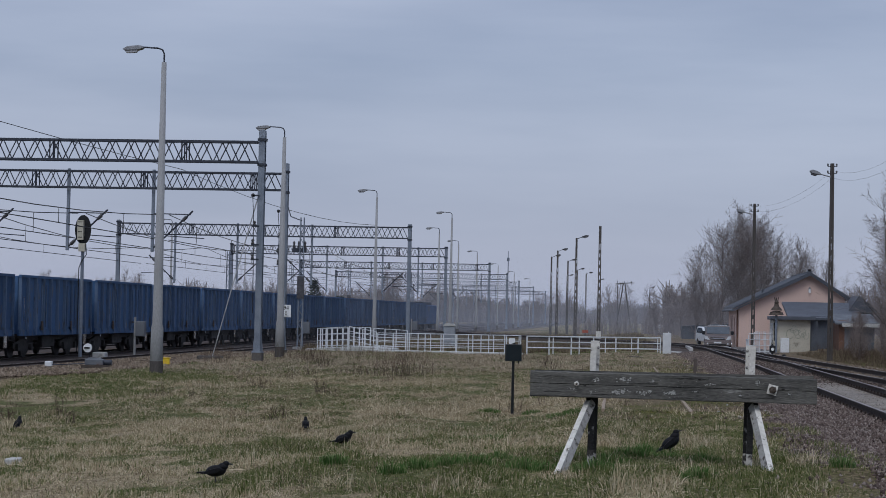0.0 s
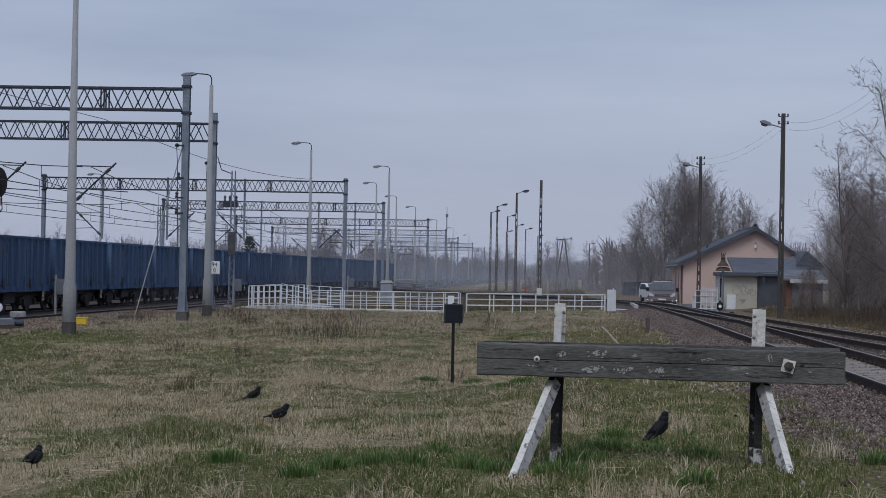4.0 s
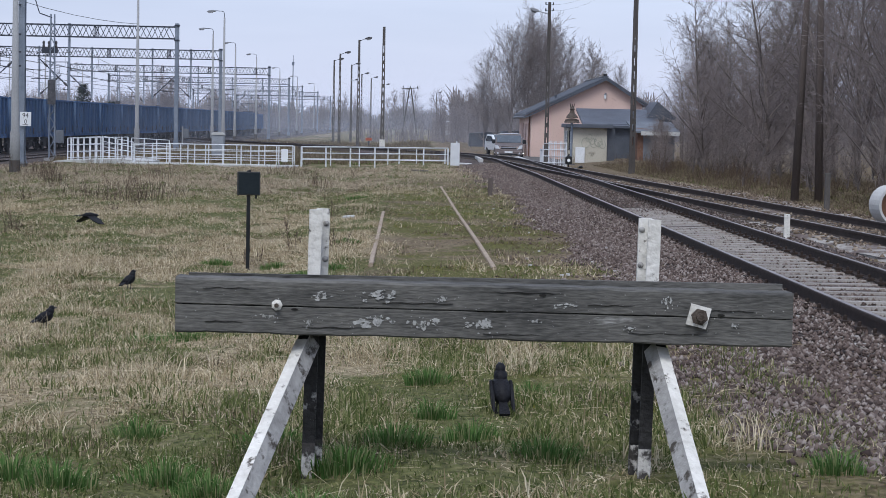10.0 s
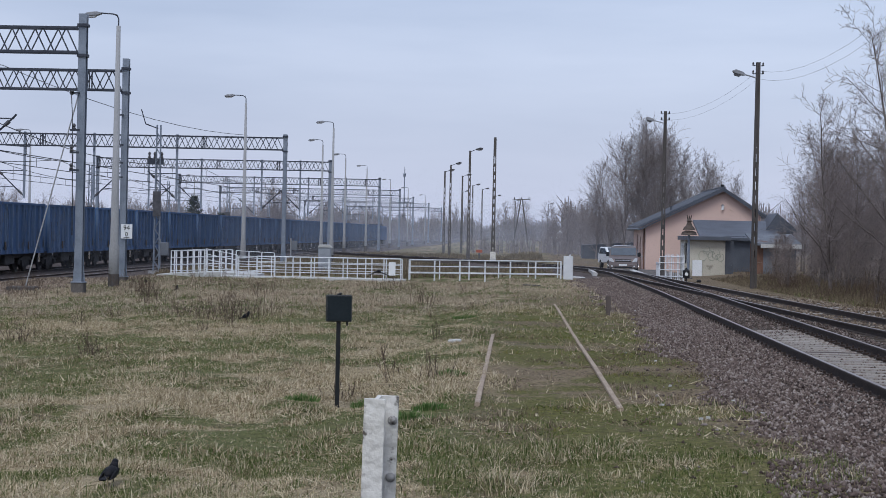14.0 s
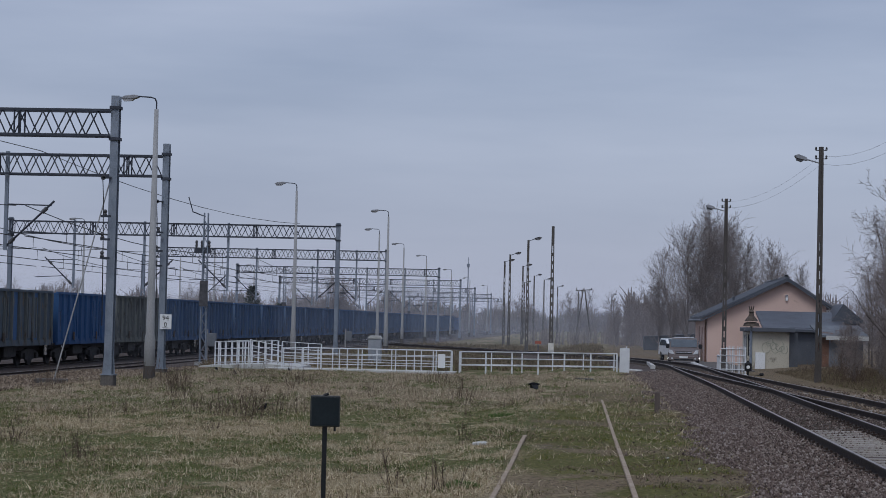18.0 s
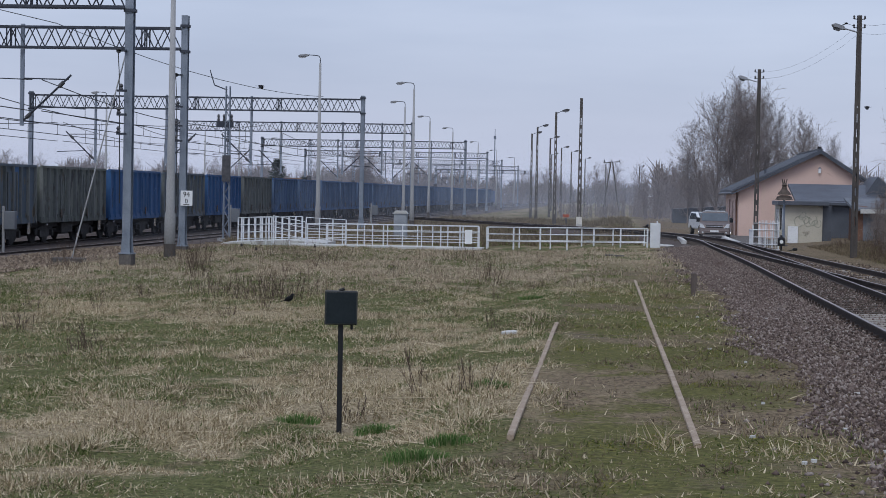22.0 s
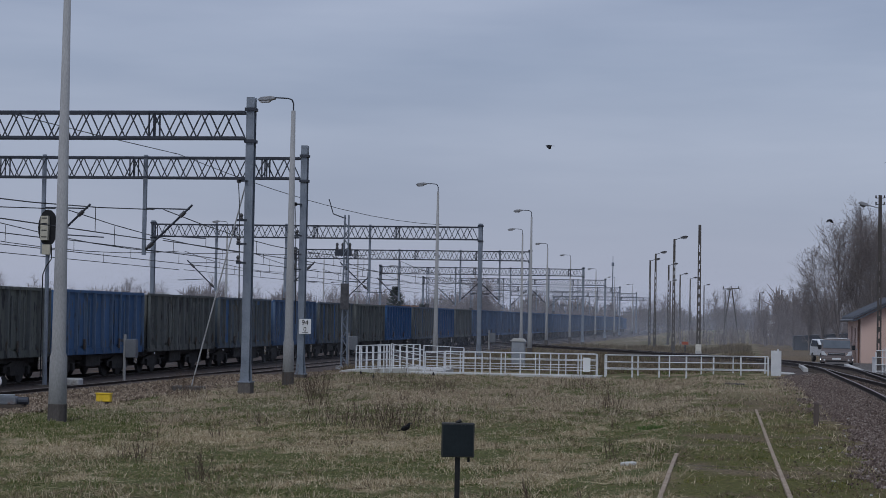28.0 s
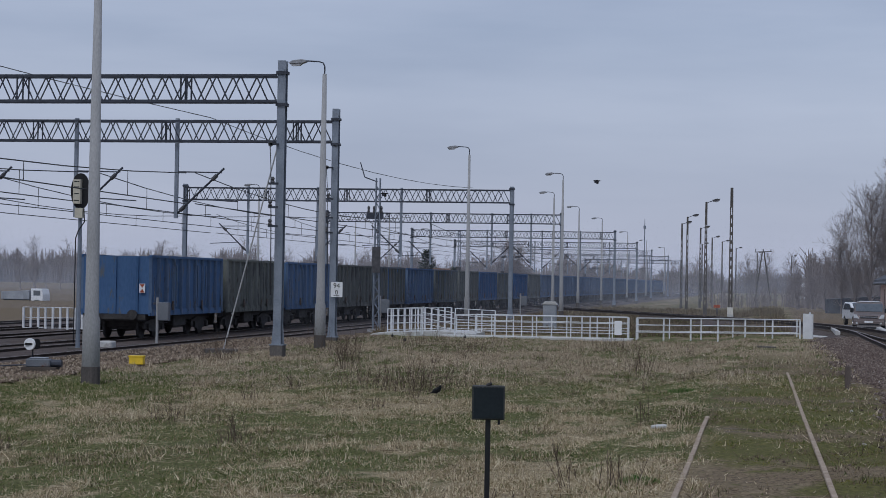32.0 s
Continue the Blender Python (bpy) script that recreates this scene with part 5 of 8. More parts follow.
def cabinet():
    root = thing("electric_cabinet", "pale grey slim electric cabinet with a pitched cap", "cabinet", at=pose(-11.4, 100.0, -0.6))
    part("body", box(B(), -0.34, 0.34, -0.25, 0.25, 0, 1.5), M_SHEET, root, bevel=0.02)
    part("cap", prism(B(), [(-0.4, 1.5), (0.4, 1.5), (0.25, 1.66), (-0.25, 1.66)], "y", -0.3, 0.3), M_SLAB, root)
    part("door", box(B(), -0.28, 0.28, -0.258, -0.25, 0.3, 1.4), M_SHEET, root)


cabinet()


# ---------------------------------------------------------------- foot crossing, railings, ramps
def railing(name, label, a, b, n, rails, h, post=0.025, rail=0.019, group="white railings"):
    a, b = Vector(a), Vector(b)
    root = thing(name, label, "railing", group)
    for i in range(n + 1):
        p = a.lerp(b, i / n)
        part("post", box(B(), p.x - post, p.x + post, p.y - post, p.y + post, p.z - 0.25, p.z + h), M_WHITE, root)
    for u in rails:
        part("rail", bar(B(), a + Vector((0, -0.045, h * u)), b + Vector((0, -0.045, h * u)), rail, 6), M_WHITE, root)
    return root


mesh_thing("crossing_slab", box(B(), -14.6, -6.0, 84.6, 86.2, -0.6, -0.38), M_SLAB, "long pale concrete edge under the white railing", "slab", kind="structure", bevel=0.02)
mesh_thing("ramp_slab", prism(B(), [(-18.6, -0.75), (-18.0, -0.42), (-15.0, -0.26), (-13.4, -0.36), (-13.4, -0.75)], "y", 86.5, 90.5), M_SLAB, "pale concrete ramp of the foot crossing", "ramp", kind="structure")
mesh_thing("ramp_apron", prism(B(), [(-20.0, -0.78), (-17.8, -0.58), (-16.2, -0.58), (-14.5, -0.7)], "y", 81.5, 86.0), M_SLAB, "worn pale concrete apron before the ramp", "apron", kind="structure")
railing("white_railing", "white tubular steel railing with four rails along the foot path", (-13.9, 85.2, -0.38), (-6.15, 85.0, -0.36), 9, (0.22, 0.48, 0.74, 1.0), 0.92)
railing("white_railing", "white tubular railing sloping down from the ramp", (-15.52, 85.58, -0.15), (-13.98, 85.22, -0.40), 2, (0.25, 0.5, 0.75, 1.0), 1.0)
railing("white_railing", "white railing with close uprights on the ramp", (-17.75, 88.6, -0.36), (-15.6, 85.6, -0.22), 6, (0.06, 0.35, 0.68, 1.0), 1.04)
railing("white_railing", "white railing with close uprights behind the ramp", (-17.6, 88.72, -0.36), (-14.98, 90.2, -0.26), 9, (0.06, 0.35, 0.68, 1.0), 1.04, post=0.036)
railing("white_railing", "white railing with close uprights behind the ramp", (-14.8, 90.25, -0.26), (-12.9, 90.4, -0.34), 3, (0.06, 0.35, 0.68, 1.0), 1.0)
railing("white_railing", "white three-rail steel barrier across the old road", (-5.85, 85.6, -0.42), (1.30, 86.0, -0.36), 6, (0.35, 0.68, 1.0), 0.96, post=0.036, rail=0.026)
railing("white_railing", "white three-rail steel barrier behind the first", (-6.0, 88.6, -0.42), (1.2, 88.9, -0.36), 5, (0.35, 1.0), 0.9, post=0.028)


railing("white_railing", "white railing along the far side of the foot path", (-13.4, 87.9, -0.40), (-6.4, 87.7, -0.38), 10, (0.30, 0.65, 1.0), 0.92)
mesh_thing("notice_plate", box(B(), -0.16, 0.16, -0.02, 0.02, 0.15, 0.78), M_SIGNW, "plain white steel plate fixed to the railing", "plate", at=pose(-6.62, 84.92, -0.37), bevel=0.008)


def end_panel():
    root = thing("barrier_end_panel", "solid white metal end panel of the barrier", "barrier panel", at=pose(1.62, 86.0, -0.35))
    part("panel", box(B(), -0.20, 0.22, -0.06, 0.06, 0.0, 1.22), M_WHITE, root, bevel=0.01)
    for x in (-0.17, 0.19):
        part("leg", box(B(), x - 0.03, x + 0.03, -0.05, 0.05, -0.35, 0.0), M_WHITE, root)
    part("cap_bolt", bar(B(), (0.1, 0, 1.22), (0.1, 0, 1.29), 0.03, 6), M_WHITE, root)
    part("side_strip", box(B(), 0.225, 0.25, -0.04, 0.04, 0.1, 1.2), M_WHITE, root)


end_panel()
mesh_thing("ramp_plate", prism(B(), [(1.95, -0.55), (1.95, -0.20), (3.15, -0.17), (3.15, -0.55)], "y", 88.6, 92.6), M_SLAB, "low pale concrete landing beside the track", "ramp", kind="structure", bevel=0.02)
mesh_thing("ramp_kerb", prism(B(), [(2.92, -0.55), (2.92, 0.10), (3.14, 0.06), (3.20, -0.55)], "y", 89.0, 97.0), M_SLAB, "white concrete kerb of the landing", "kerb", kind="structure", bevel=0.02)
mesh_thing("manhole_lid", prism(B(), [(-0.4, -0.1), (0.4, -0.1), (0.35, 0.08), (-0.35, 0.1)], "y", -0.3, 0.3), M_CONCD, "dark low drain cover in the grass", "drain cover", at=pose(-0.1, 70.0, -0.2))
railing("yard_railing", "wide white close-barred panel beyond the yard tracks", (-37.2, 92.0, -0.8), (-33.5, 92.5, -0.8), 10, (0.1, 0.55, 1.0), 1.15, post=0.05)


def crossing_panel():
    """White close-barred gate in two wings on a concrete landing."""
    root = thing("white_gate", "white close-barred steel gate beside the track", "gate", at=pose(6.30, 91.2, -0.38))
    for x in (0.0, 0.30, 0.60, 0.90, 1.20):
        part("upright", box(B(), x - 0.03, x + 0.03, -0.03, 0.03, -0.02, 1.36 if x else 1.2), M_WHITE, root)
    for z in (0.28, 0.62, 0.96, 1.27):
        part("crossbar", bar(B(), (0.0, -0.05, z), (1.20, -0.05, z), 0.022, 6), M_WHITE, root)
    for k in range(1, 14):
        if k % 3.5:
            part("infill_bar", bar(B(), (0.30 + k * 0.0643, 0, 0.1), (0.30 + k * 0.0643, 0, 1.42), 0.012, 5), M_WHITE, root)
    part("foot_plate", box(B(), -0.05, 1.26, -0.07, 0.07, -0.02, 0.06), M_WHITE, root)
    wing = part("side_wing", box(B(), -0.03, 0.03, 0.1, 2.2, 0.9, 0.95), M_WHITE, root)
    for y in (0.7, 1.4, 2.1):
        part("wing_post", box(B(), -0.03, 0.03, y - 0.03, y + 0.03, 0.0, 0.9), M_WHITE, wing)


crossing_panel()
mesh_thing("platform_edge", prism(B(), [(5.72, -0.6), (5.72, -0.10), (5.98, -0.08), (5.98, -0.6)], "y", 90.9, 108.0), M_SLAB, "long low white concrete platform edge", "platform edge", kind="structure", bevel=0.02)
mesh_thing("gate_footing", box(B(), 5.985, 7.95, 90.8, 91.9, -0.8, -0.38), M_SLAB, "pale concrete footing of the white gate", "footing", kind="structure", bevel=0.02)
mesh_thing("crossing_road", prism(B(), [(2.2, -0.55), (2.2, -0.30), (8.6, -0.30), (8.6, -0.55)], "y", 99.0, 124.0), M_ROAD, "worn grey road surface of the old level crossing", "road", kind="structure")


def switch_lantern():
    root = thing("point_indicator", "black point lever with a square lantern showing a white disc", "point indicator", at=pose(7.55, 90.2, -0.52) @ Matrix.Scale(0.85, 4))
    part("stand", box(B(), -0.2, 0.2, -0.15, 0.15, 0, 0.15), M_BLACK, root)
    part("stem", bar(B(), (0, 0, 0.1), (0, 0, 0.5), 0.05, 6), M_BLACK, root)
    lb = part("lantern", box(B(), -0.19, 0.19, -0.17, 0.17, 0.45, 0.9), M_BLACK, root, bevel=0.03)
    part("white_disc", lathe(B(), [(0.10, 0), (0.10, 0.01)], 14, Matrix.Translation((0, -0.17, 0.68)) @ Euler((radians(90), 0, 0)).to_matrix().to_4x4()), M_SIGNW, lb)
    part("lantern_cap", lathe(B(), [(0.14, 0.9), (0.06, 0.98), (0.06, 1.04)], 10), M_BLACK, lb)
    part("lever", bar(B(), (0.1, 0, 0.12), (0.85, 0, 0.3), 0.03, 6), M_BLACK, root)
    part("weight", lathe(B(), [(0.09, -0.08), (0.14, 0), (0.09, 0.08)], 10, Matrix.Translation((0.75, 0, 0.28))), M_BLACK, root)


switch_lantern()


def old_lantern():
    root = thing("roof_lantern", "dark ornate iron lantern cap on a slim post", "lantern", at=pose(8.62, 102.0, -0.3))
    part("post", bar(B(), (0, 0, 0), (0, 0, 2.3), 0.07, 8), M_GALV, root)
    part("lower_skirt", lathe(B(), [(0.47, 2.30), (0.40, 2.42), (0.40, 2.47), (0.2, 2.55)], 14), M_BOLT, root)
    part("hood", lathe(B(), [(0.36, 2.58), (0.30, 2.70), (0.16, 2.85), (0.12, 3.0)], 14), M_BOLT, root)
    part("finial", lathe(B(), [(0.10, 3.0), (0.16, 3.08), (0.05, 3.2), (0.02, 3.38)], 10), M_BOLT, root)
    for s in (-1, 1):
        part("prong", bar(B(), (s * 0.06, 0, 3.1), (s * 0.13, 0, 3.4), 0.03, 5), M_BOLT, root)


old_lantern()


# ---------------------------------------------------------------- the pink house and its sheds
def house():
    root = thing("house", "single-storey salmon rendered house with a dark pitched roof", "house", at=pose(0, 0, 0))
    x0, x1, xr, y0, y1, zb, ze, zr = 7.45, 14.95, 12.45, 122.0, 136.5, -0.6, 2.62, 4.98
    zf = 3.45
    part("gable_wall", prism(B(), [(x0, zb), (x1, zb), (x1, zf), (xr, zr), (x0, ze)], "y", y0, y0 + 0.35), M_PINK, root)
    part("back_wall", prism(B(), [(x0, zb), (x1, zb), (x1, zf), (xr, zr), (x0, ze)], "y", y1 - 0.35, y1), M_PINK, root)
    # side wall in pieces round its openings
    bm = B()
    openings = [(124.2, 125.6, 0.55, 2.0), (127.4, 128.7, -0.5, 1.9), (131.0, 132.4, 0.55, 2.0)]
    y = y0 + 0.35
    for a, b, lo, hi in openings:
        box(bm, x0, x0 + 0.35, y, a, zb, ze)
        box(bm, x0, x0 + 0.35, a, b, zb, lo)
        box(bm, x0, x0 + 0.35, a, b, hi, ze)
        y = b
    box(bm, x0, x0 + 0.35, y, y1 - 0.35, zb, ze)
    part("side_wall", bm, M_PINK, root)
    part("far_side_wall", box(B(), x1 - 0.35, x1, y0 + 0.35, y1 - 0.35, zb, zf), M_PINK, root)
    for k, (a, b, lo, hi) in enumerate(openings):
        w = part("door" if k == 1 else "window", box(B(), x0 + 0.10, x0 + 0.16, a, b, lo, hi), M_DARK, root, "dark glazed opening")
        for yy in (a, (a + b) / 2 - 0.03, b - 0.06):
            part("frame", box(B(), x0 + 0.06, x0 + 0.10, yy, yy + 0.06, lo, hi), M_RUST, w)
        part("sill", box(B(), x0 - 0.06, x0 + 0.06, a, b, lo - 0.06, lo - 0.003), M_SLAB, w)
    for nm, xa, xb, zw, s in (("roof_slope", x0 - 0.4, xr, ze, (zr - ze) / (xr - x0)), ("roof_slope", x1 + 0.4, xr, zf, (zr - zf) / (x1 - xr))):
        za, zc = zw - 0.4 * s + 0.03, zr + 0.05
        bm = prism(B(), [(xa, za), (xb, zc), (xb, zc + 0.16), (xa, za + 0.14)], "y", y0 - 0.45, y1 + 0.4)
        r = part(nm, bm, M_ROOF, root)
        for yy in np.arange(y0, y1, 1.0):
            m = B()
            bar(m, (xa, yy, za + 0.155), (xb, yy, zc + 0.175), 0.03, 4)
            part("seam", m, M_ROOF, r)
    part("verge_board", prism(B(), [(x0 - 0.4, ze - 0.32), (xr, zr - 0.04), (x1 + 0.4, zf - 0.38), (x1 + 0.4, zf - 0.28), (xr, zr + 0.06), (x0 - 0.4, ze - 0.22)], "y", y0 - 0.49, y0 - 0.452), M_ROOF, root)
    part("gutter", bar(B(), (x0 - 0.45, y0 - 0.4, ze - 0.25), (x0 - 0.45, y1 + 0.3, ze - 0.25), 0.08, 8), M_ROOF, root)
    part("downpipe", bar(B(), (x0 - 0.08, y0 + 0.5, zb), (x0 - 0.08, y0 + 0.5, ze - 0.2), 0.05, 6), M_RUST, root)
    part("ridge_cap", box(B(), xr - 0.15, xr + 0.15, y0 - 0.45, y1 + 0.4, zr + 0.2, zr + 0.27), M_ROOF, root)
    part("vent_cap", box(B(), xr - 0.12, xr + 0.12, y0 + 0.4, y0 + 0.65, zr + 0.27, zr + 0.42), M_DARK, root)
    part("roof_vent", bar(B(), (9.3, 125, 3.3), (9.3, 125, 3.95), 0.08, 8), M_ROOF, root)
    lm = part("gable_lamp", box(B(), 12.36, 12.50, y0 - 0.15, y0 - 0.003, 3.72, 4.02), M_SIGNW, root, "white lamp on the gable")
    part("lamp_hood", prism(B(), [(12.32, 4.02), (12.54, 4.02), (12.43, 4.12)], "y", y0 - 0.2, y0 - 0.003), M_CHROME, lm)


house()


def graffiti_shed():
    root = thing("plaster_shed", "small flat-roofed cream plaster shed with faded graffiti", "shed", at=pose(0, 0, 0))
    part("front_wall", box(B(), 9.2, 11.25, 108.0, 108.25, -0.5, 1.72), M_SHED, root)
    part("side_wall", box(B(), 8.9, 9.2, 108.05, 111.5, -0.5, 1.72), M_SHED, root)
    part("far_wall", box(B(), 11.0, 11.25, 108.25, 111.5, -0.5, 1.72), M_SHED, root)
    part("roof_slab", box(B(), 8.75, 11.55, 107.6, 111.8, 1.72, 1.96), M_ROOF, root, bevel=0.02)
    w = part("side_window", box(B(), 8.87, 8.895, 108.4, 109.9, 0.2, 1.5), M_DARK, root)
    for y in (108.4, 109.1, 109.84):
        part("frame", box(B(), 8.84, 8.87, y, y + 0.07, 0.2, 1.5), M_SIGNW, w)
    part("front_window", box(B(), 8.93, 9.14, 108.02, 108.048, 0.35, 1.55), M_DARK, root)
    part("front_frame", box(B(), 9.02, 9.05, 107.99, 108.018, 0.35, 1.55), M_SIGNW, root)
    part("dark_return", box(B(), 11.27, 11.75, 108.2, 111.5, -0.5, 1.7), M_ROOF, root)
    part("meter_box", box(B(), 9.35, 9.9, 107.8, 107.998, -0.4, 0.55), M_SIGNW, root, "white meter box on the wall")
    # looping strokes of faded spray paint
    rng = random.Random(8)
    for k in range(9):
        bm = B()
        cx, cz, r = 9.95 + k * 0.13, 0.95 + rng.uniform(-0.25, 0.25), rng.uniform(0.12, 0.3)
        a0 = rng.uniform(0, 6)
        pts = [(cx + r * 0.8 * math.cos(a0 + u * 5), 107.995, cz + r * math.sin(a0 + u * 5)) for u in np.linspace(0, 1, 14)]
        for a, b in zip(pts, pts[1:]):
            bar(bm, a, b, 0.018, 4)
        part("graffiti_stroke", bm, M_GRAFF, root)


graffiti_shed()


def annexes():
    root = thing("dark_annex", "low dark annex with a grey sheet roof behind the shed", "annex")
    part("wall", box(B(), 11.7, 15.4, 113.0, 113.3, -0.5, 2.0), M_ROOF, root)
    part("roof", prism(B(), [(112.6, 1.75), (118.5, 2.85), (118.5, 3.0), (112.6, 1.9)], "x", 10.2, 15.2), M_ROOF, root)
    part("side_wall", box(B(), 10.3, 10.6, 113.3, 118.4, -0.5, 1.9), M_PINK, root)
    root = thing("sheet_metal_shed", "patched brown and pale sheet metal shed with a low roof", "shed")
    part("brick_wall", box(B(), 12.75, 13.1, 105.0, 108.5, -0.3, 1.6), M_RUST, root)
    part("door_panel", box(B(), 13.1, 14.95, 105.0, 105.2, -0.3, 1.42), M_SHEETD, root)
    for x in np.arange(13.2, 14.9, 0.24):
        part("rib", box(B(), x, x + 0.05, 104.97, 104.998, -0.3, 1.42), M_SHEETD, root)
    part("roof", prism(B(), [(104.6, 1.5), (109, 2.1), (109, 2.2), (104.6, 1.62)], "x", 12.5, 15.2), M_SHEETD, root, "pale patched roof sheet")
    part("roof_lip", box(B(), 12.9, 15.2, 104.5, 104.6, 1.36, 1.6), M_SLAB, root)
    root = thing("tarred_roof_shed", "steep dark tarred roof of a shed among the trees", "shed")
    part("roof", prism(B(), [(14.4, 2.3), (15.2, 3.5), (16.4, 2.5), (16.4, 2.3)], "y", 115.5, 120), M_ROOF, root, "grey patched roof")
    part("wall", box(B(), 14.6, 16.2, 115.7, 119.8, -0.3, 2.3), M_ROOF, root)


annexes()
mesh_thing("distant_shed", prism(B(), [(0, 0), (14, 0), (14, 1.6), (7, 2.1), (0, 1.6)], "y", 0, 5), M_ROOF, "low dark shed far behind the van", "shed", at=pose(5.2, 190, -0.7))
mesh_thing("distant_white_roof", prism(B(), [(0, 0), (5, 0), (5, 2.2), (2.5, 4.4), (0, 2.2)], "y", 0, 8), M_SIGNW, "small white gabled house in the haze", "house", at=pose(4.5, 400, -1.0))
mesh_thing("distant_brown_roof", prism(B(), [(0, 0), (40, 0), (40, 2.5), (36, 5.2), (4, 5.2), (0, 2.5)], "y", 0, 12), M_RUST, "long brown roof behind the train", "warehouse", at=pose(-92, 330, -1.0))


# ---------------------------------------------------------------- vehicles
def van():
    root = thing("van", "bronze-brown delivery van facing the track beside the house", "van", at=pose(5.58, 113.5, -0.36, 0, 0, -3) @ Matrix.Scale(0.95, 4))
    w = 0.94
    # nose, bonnet, raked windscreen and roof, with the sides leaning in towards the roof
    prof = [(0.02, 0.30), (0.0, 0.62), (0.08, 0.86), (0.62, 1.02), (1.22, 1.60), (1.5, 1.67), (4.6, 1.68), (4.75, 1.3), (4.75, 0.30)]
    bm = B()
    rings = []
    for s in (-1, 1):
        rings.append([bm.verts.new((s * w * (1.0 if z < 1.05 else 1.0 - 0.16 * (z - 1.05) / 0.62), y, z)) for y, z in prof])
    n = len(prof)
    for k in range(n):
        bm.faces.new((rings[0][k], rings[0][(k + 1) % n], rings[1][(k + 1) % n], rings[1][k]))
    bm.faces.new(rings[0][::-1])
    bm.faces.new(rings[1])
    part("body", bm, M_VAN, root, bevel=0.05)
    part("windscreen", prism(B(), [(0.70, 1.085), (1.19, 1.56), (1.165, 1.585), (0.675, 1.11)], "x", -w + 0.13, w - 0.13), M_GLAZ, root, "pale reflecting windscreen")
    part("roof_panel", box(B(), -0.62, 0.62, 1.45, 4.6, 1.685, 1.72), M_CARW, root, "white roof")
    part("grille", box(B(), -0.52, 0.52, -0.012, 0.03, 0.70, 0.84), M_BLACK, root)
    part("chrome_bar", box(B(), -0.50, 0.50, -0.028, -0.013, 0.755, 0.80), M_CHROME, root)
    part("bumper", box(B(), -w + 0.01, w - 0.01, -0.10, 0.1, 0.26, 0.55), M_VAN, root, bevel=0.04)
    part("lower_intake", box(B(), -0.6, 0.6, -0.112, -0.10, 0.29, 0.37), M_BLACK, root)
    part("number_plate", box(B(), -0.26, 0.26, -0.122, -0.102, 0.42, 0.53), M_SIGNW, root)
    for s in (-1, 1):
        part("headlight", prism(B(), [(s * 0.56, 0.66), (s * 0.90, 0.70), (s * 0.92, 0.94), (s * 0.74, 0.92)], "y", -0.015, 0.2), M_HEADL, root)
        part("fog_light", lathe(B(), [(0.06, 0), (0.06, 0.03)], 10, Matrix.Translation((s * 0.72, -0.10, 0.40)) @ Euler((radians(90), 0, 0)).to_matrix().to_4x4()), M_HEADL, root)
        part("mirror", box(B(), s * 1.03 - 0.10, s * 1.03 + 0.10, 0.85, 1.0, 1.02, 1.30), M_BLACK, root, bevel=0.03)
        part("side_glass", prism(B(), [(1.0, 1.08), (1.35, 1.5), (2.0, 1.5), (2.0, 1.08)], "x", s * 0.915 - 0.02, s * 0.915 + 0.02), M_GLAZ, root)
        for y in (0.85, 3.85):
            wh = part("wheel", lathe(B(), [(0.31, -0.11), (0.33, -0.06), (0.33, 0.06), (0.31, 0.11)], 18, Matrix.Translation((s * 0.85, y, 0.33)) @ Euler((0, radians(90), 0)).to_matrix().to_4x4()), M_TYRE, root)
            part("rim", lathe(B(), [(0.21, -0.13), (0.2, 0.13)], 14, Matrix.Translation((s * 0.86, y, 0.33)) @ Euler((0, radians(90), 0)).to_matrix().to_4x4()), M_CHROME, wh)


van()


def white_car():
    root = thing("white_car", "white hatchback parked beside the van", "car", at=pose(6.25, 126.0, -0.40, 0, 0, 10))
    prof = [(0.0, 0.4), (0.0, 0.72), (0.25, 0.85), (1.1, 0.98), (1.9, 1.46), (3.6, 1.5), (4.2, 1.0), (4.3, 0.4)]
    part("body", prism(B(), prof, "x", -0.9, 0.9), M_CARW, root, bevel=0.05)
    part("windscreen", prism(B(), [(1.12, 1.0), (1.86, 1.44), (1.84, 1.47), (1.09, 1.02)], "x", -0.75, 0.75), M_GLAZ, root)
    for s in (-1, 1):
        part("side_glass", prism(B(), [(1.4, 1.02), (2.0, 1.4), (3.4, 1.42), (3.9, 1.02)], "x", s * 0.903 - 0.006, s * 0.903 + 0.006), M_GLAZ, root)
        part("headlight", box(B(), s * 0.68 - 0.17, s * 0.68 + 0.17, -0.02, 0.15, 0.62, 0.8), M_HEADL, root)
        for y in (0.85, 3.4):
            wh = part("wheel", lathe(B(), [(0.30, -0.1), (0.31, 0.0), (0.30, 0.1)], 16, Matrix.Translation((s * 0.82, y, 0.31)) @ Euler((0, radians(90), 0)).to_matrix().to_4x4()), M_TYRE, root)
            part("rim", lathe(B(), [(0.19, -0.12), (0.19, 0.12)], 12, Matrix.Translation((s * 0.82, y, 0.31)) @ Euler((0, radians(90), 0)).to_matrix().to_4x4()), M_CHROME, wh)


white_car()


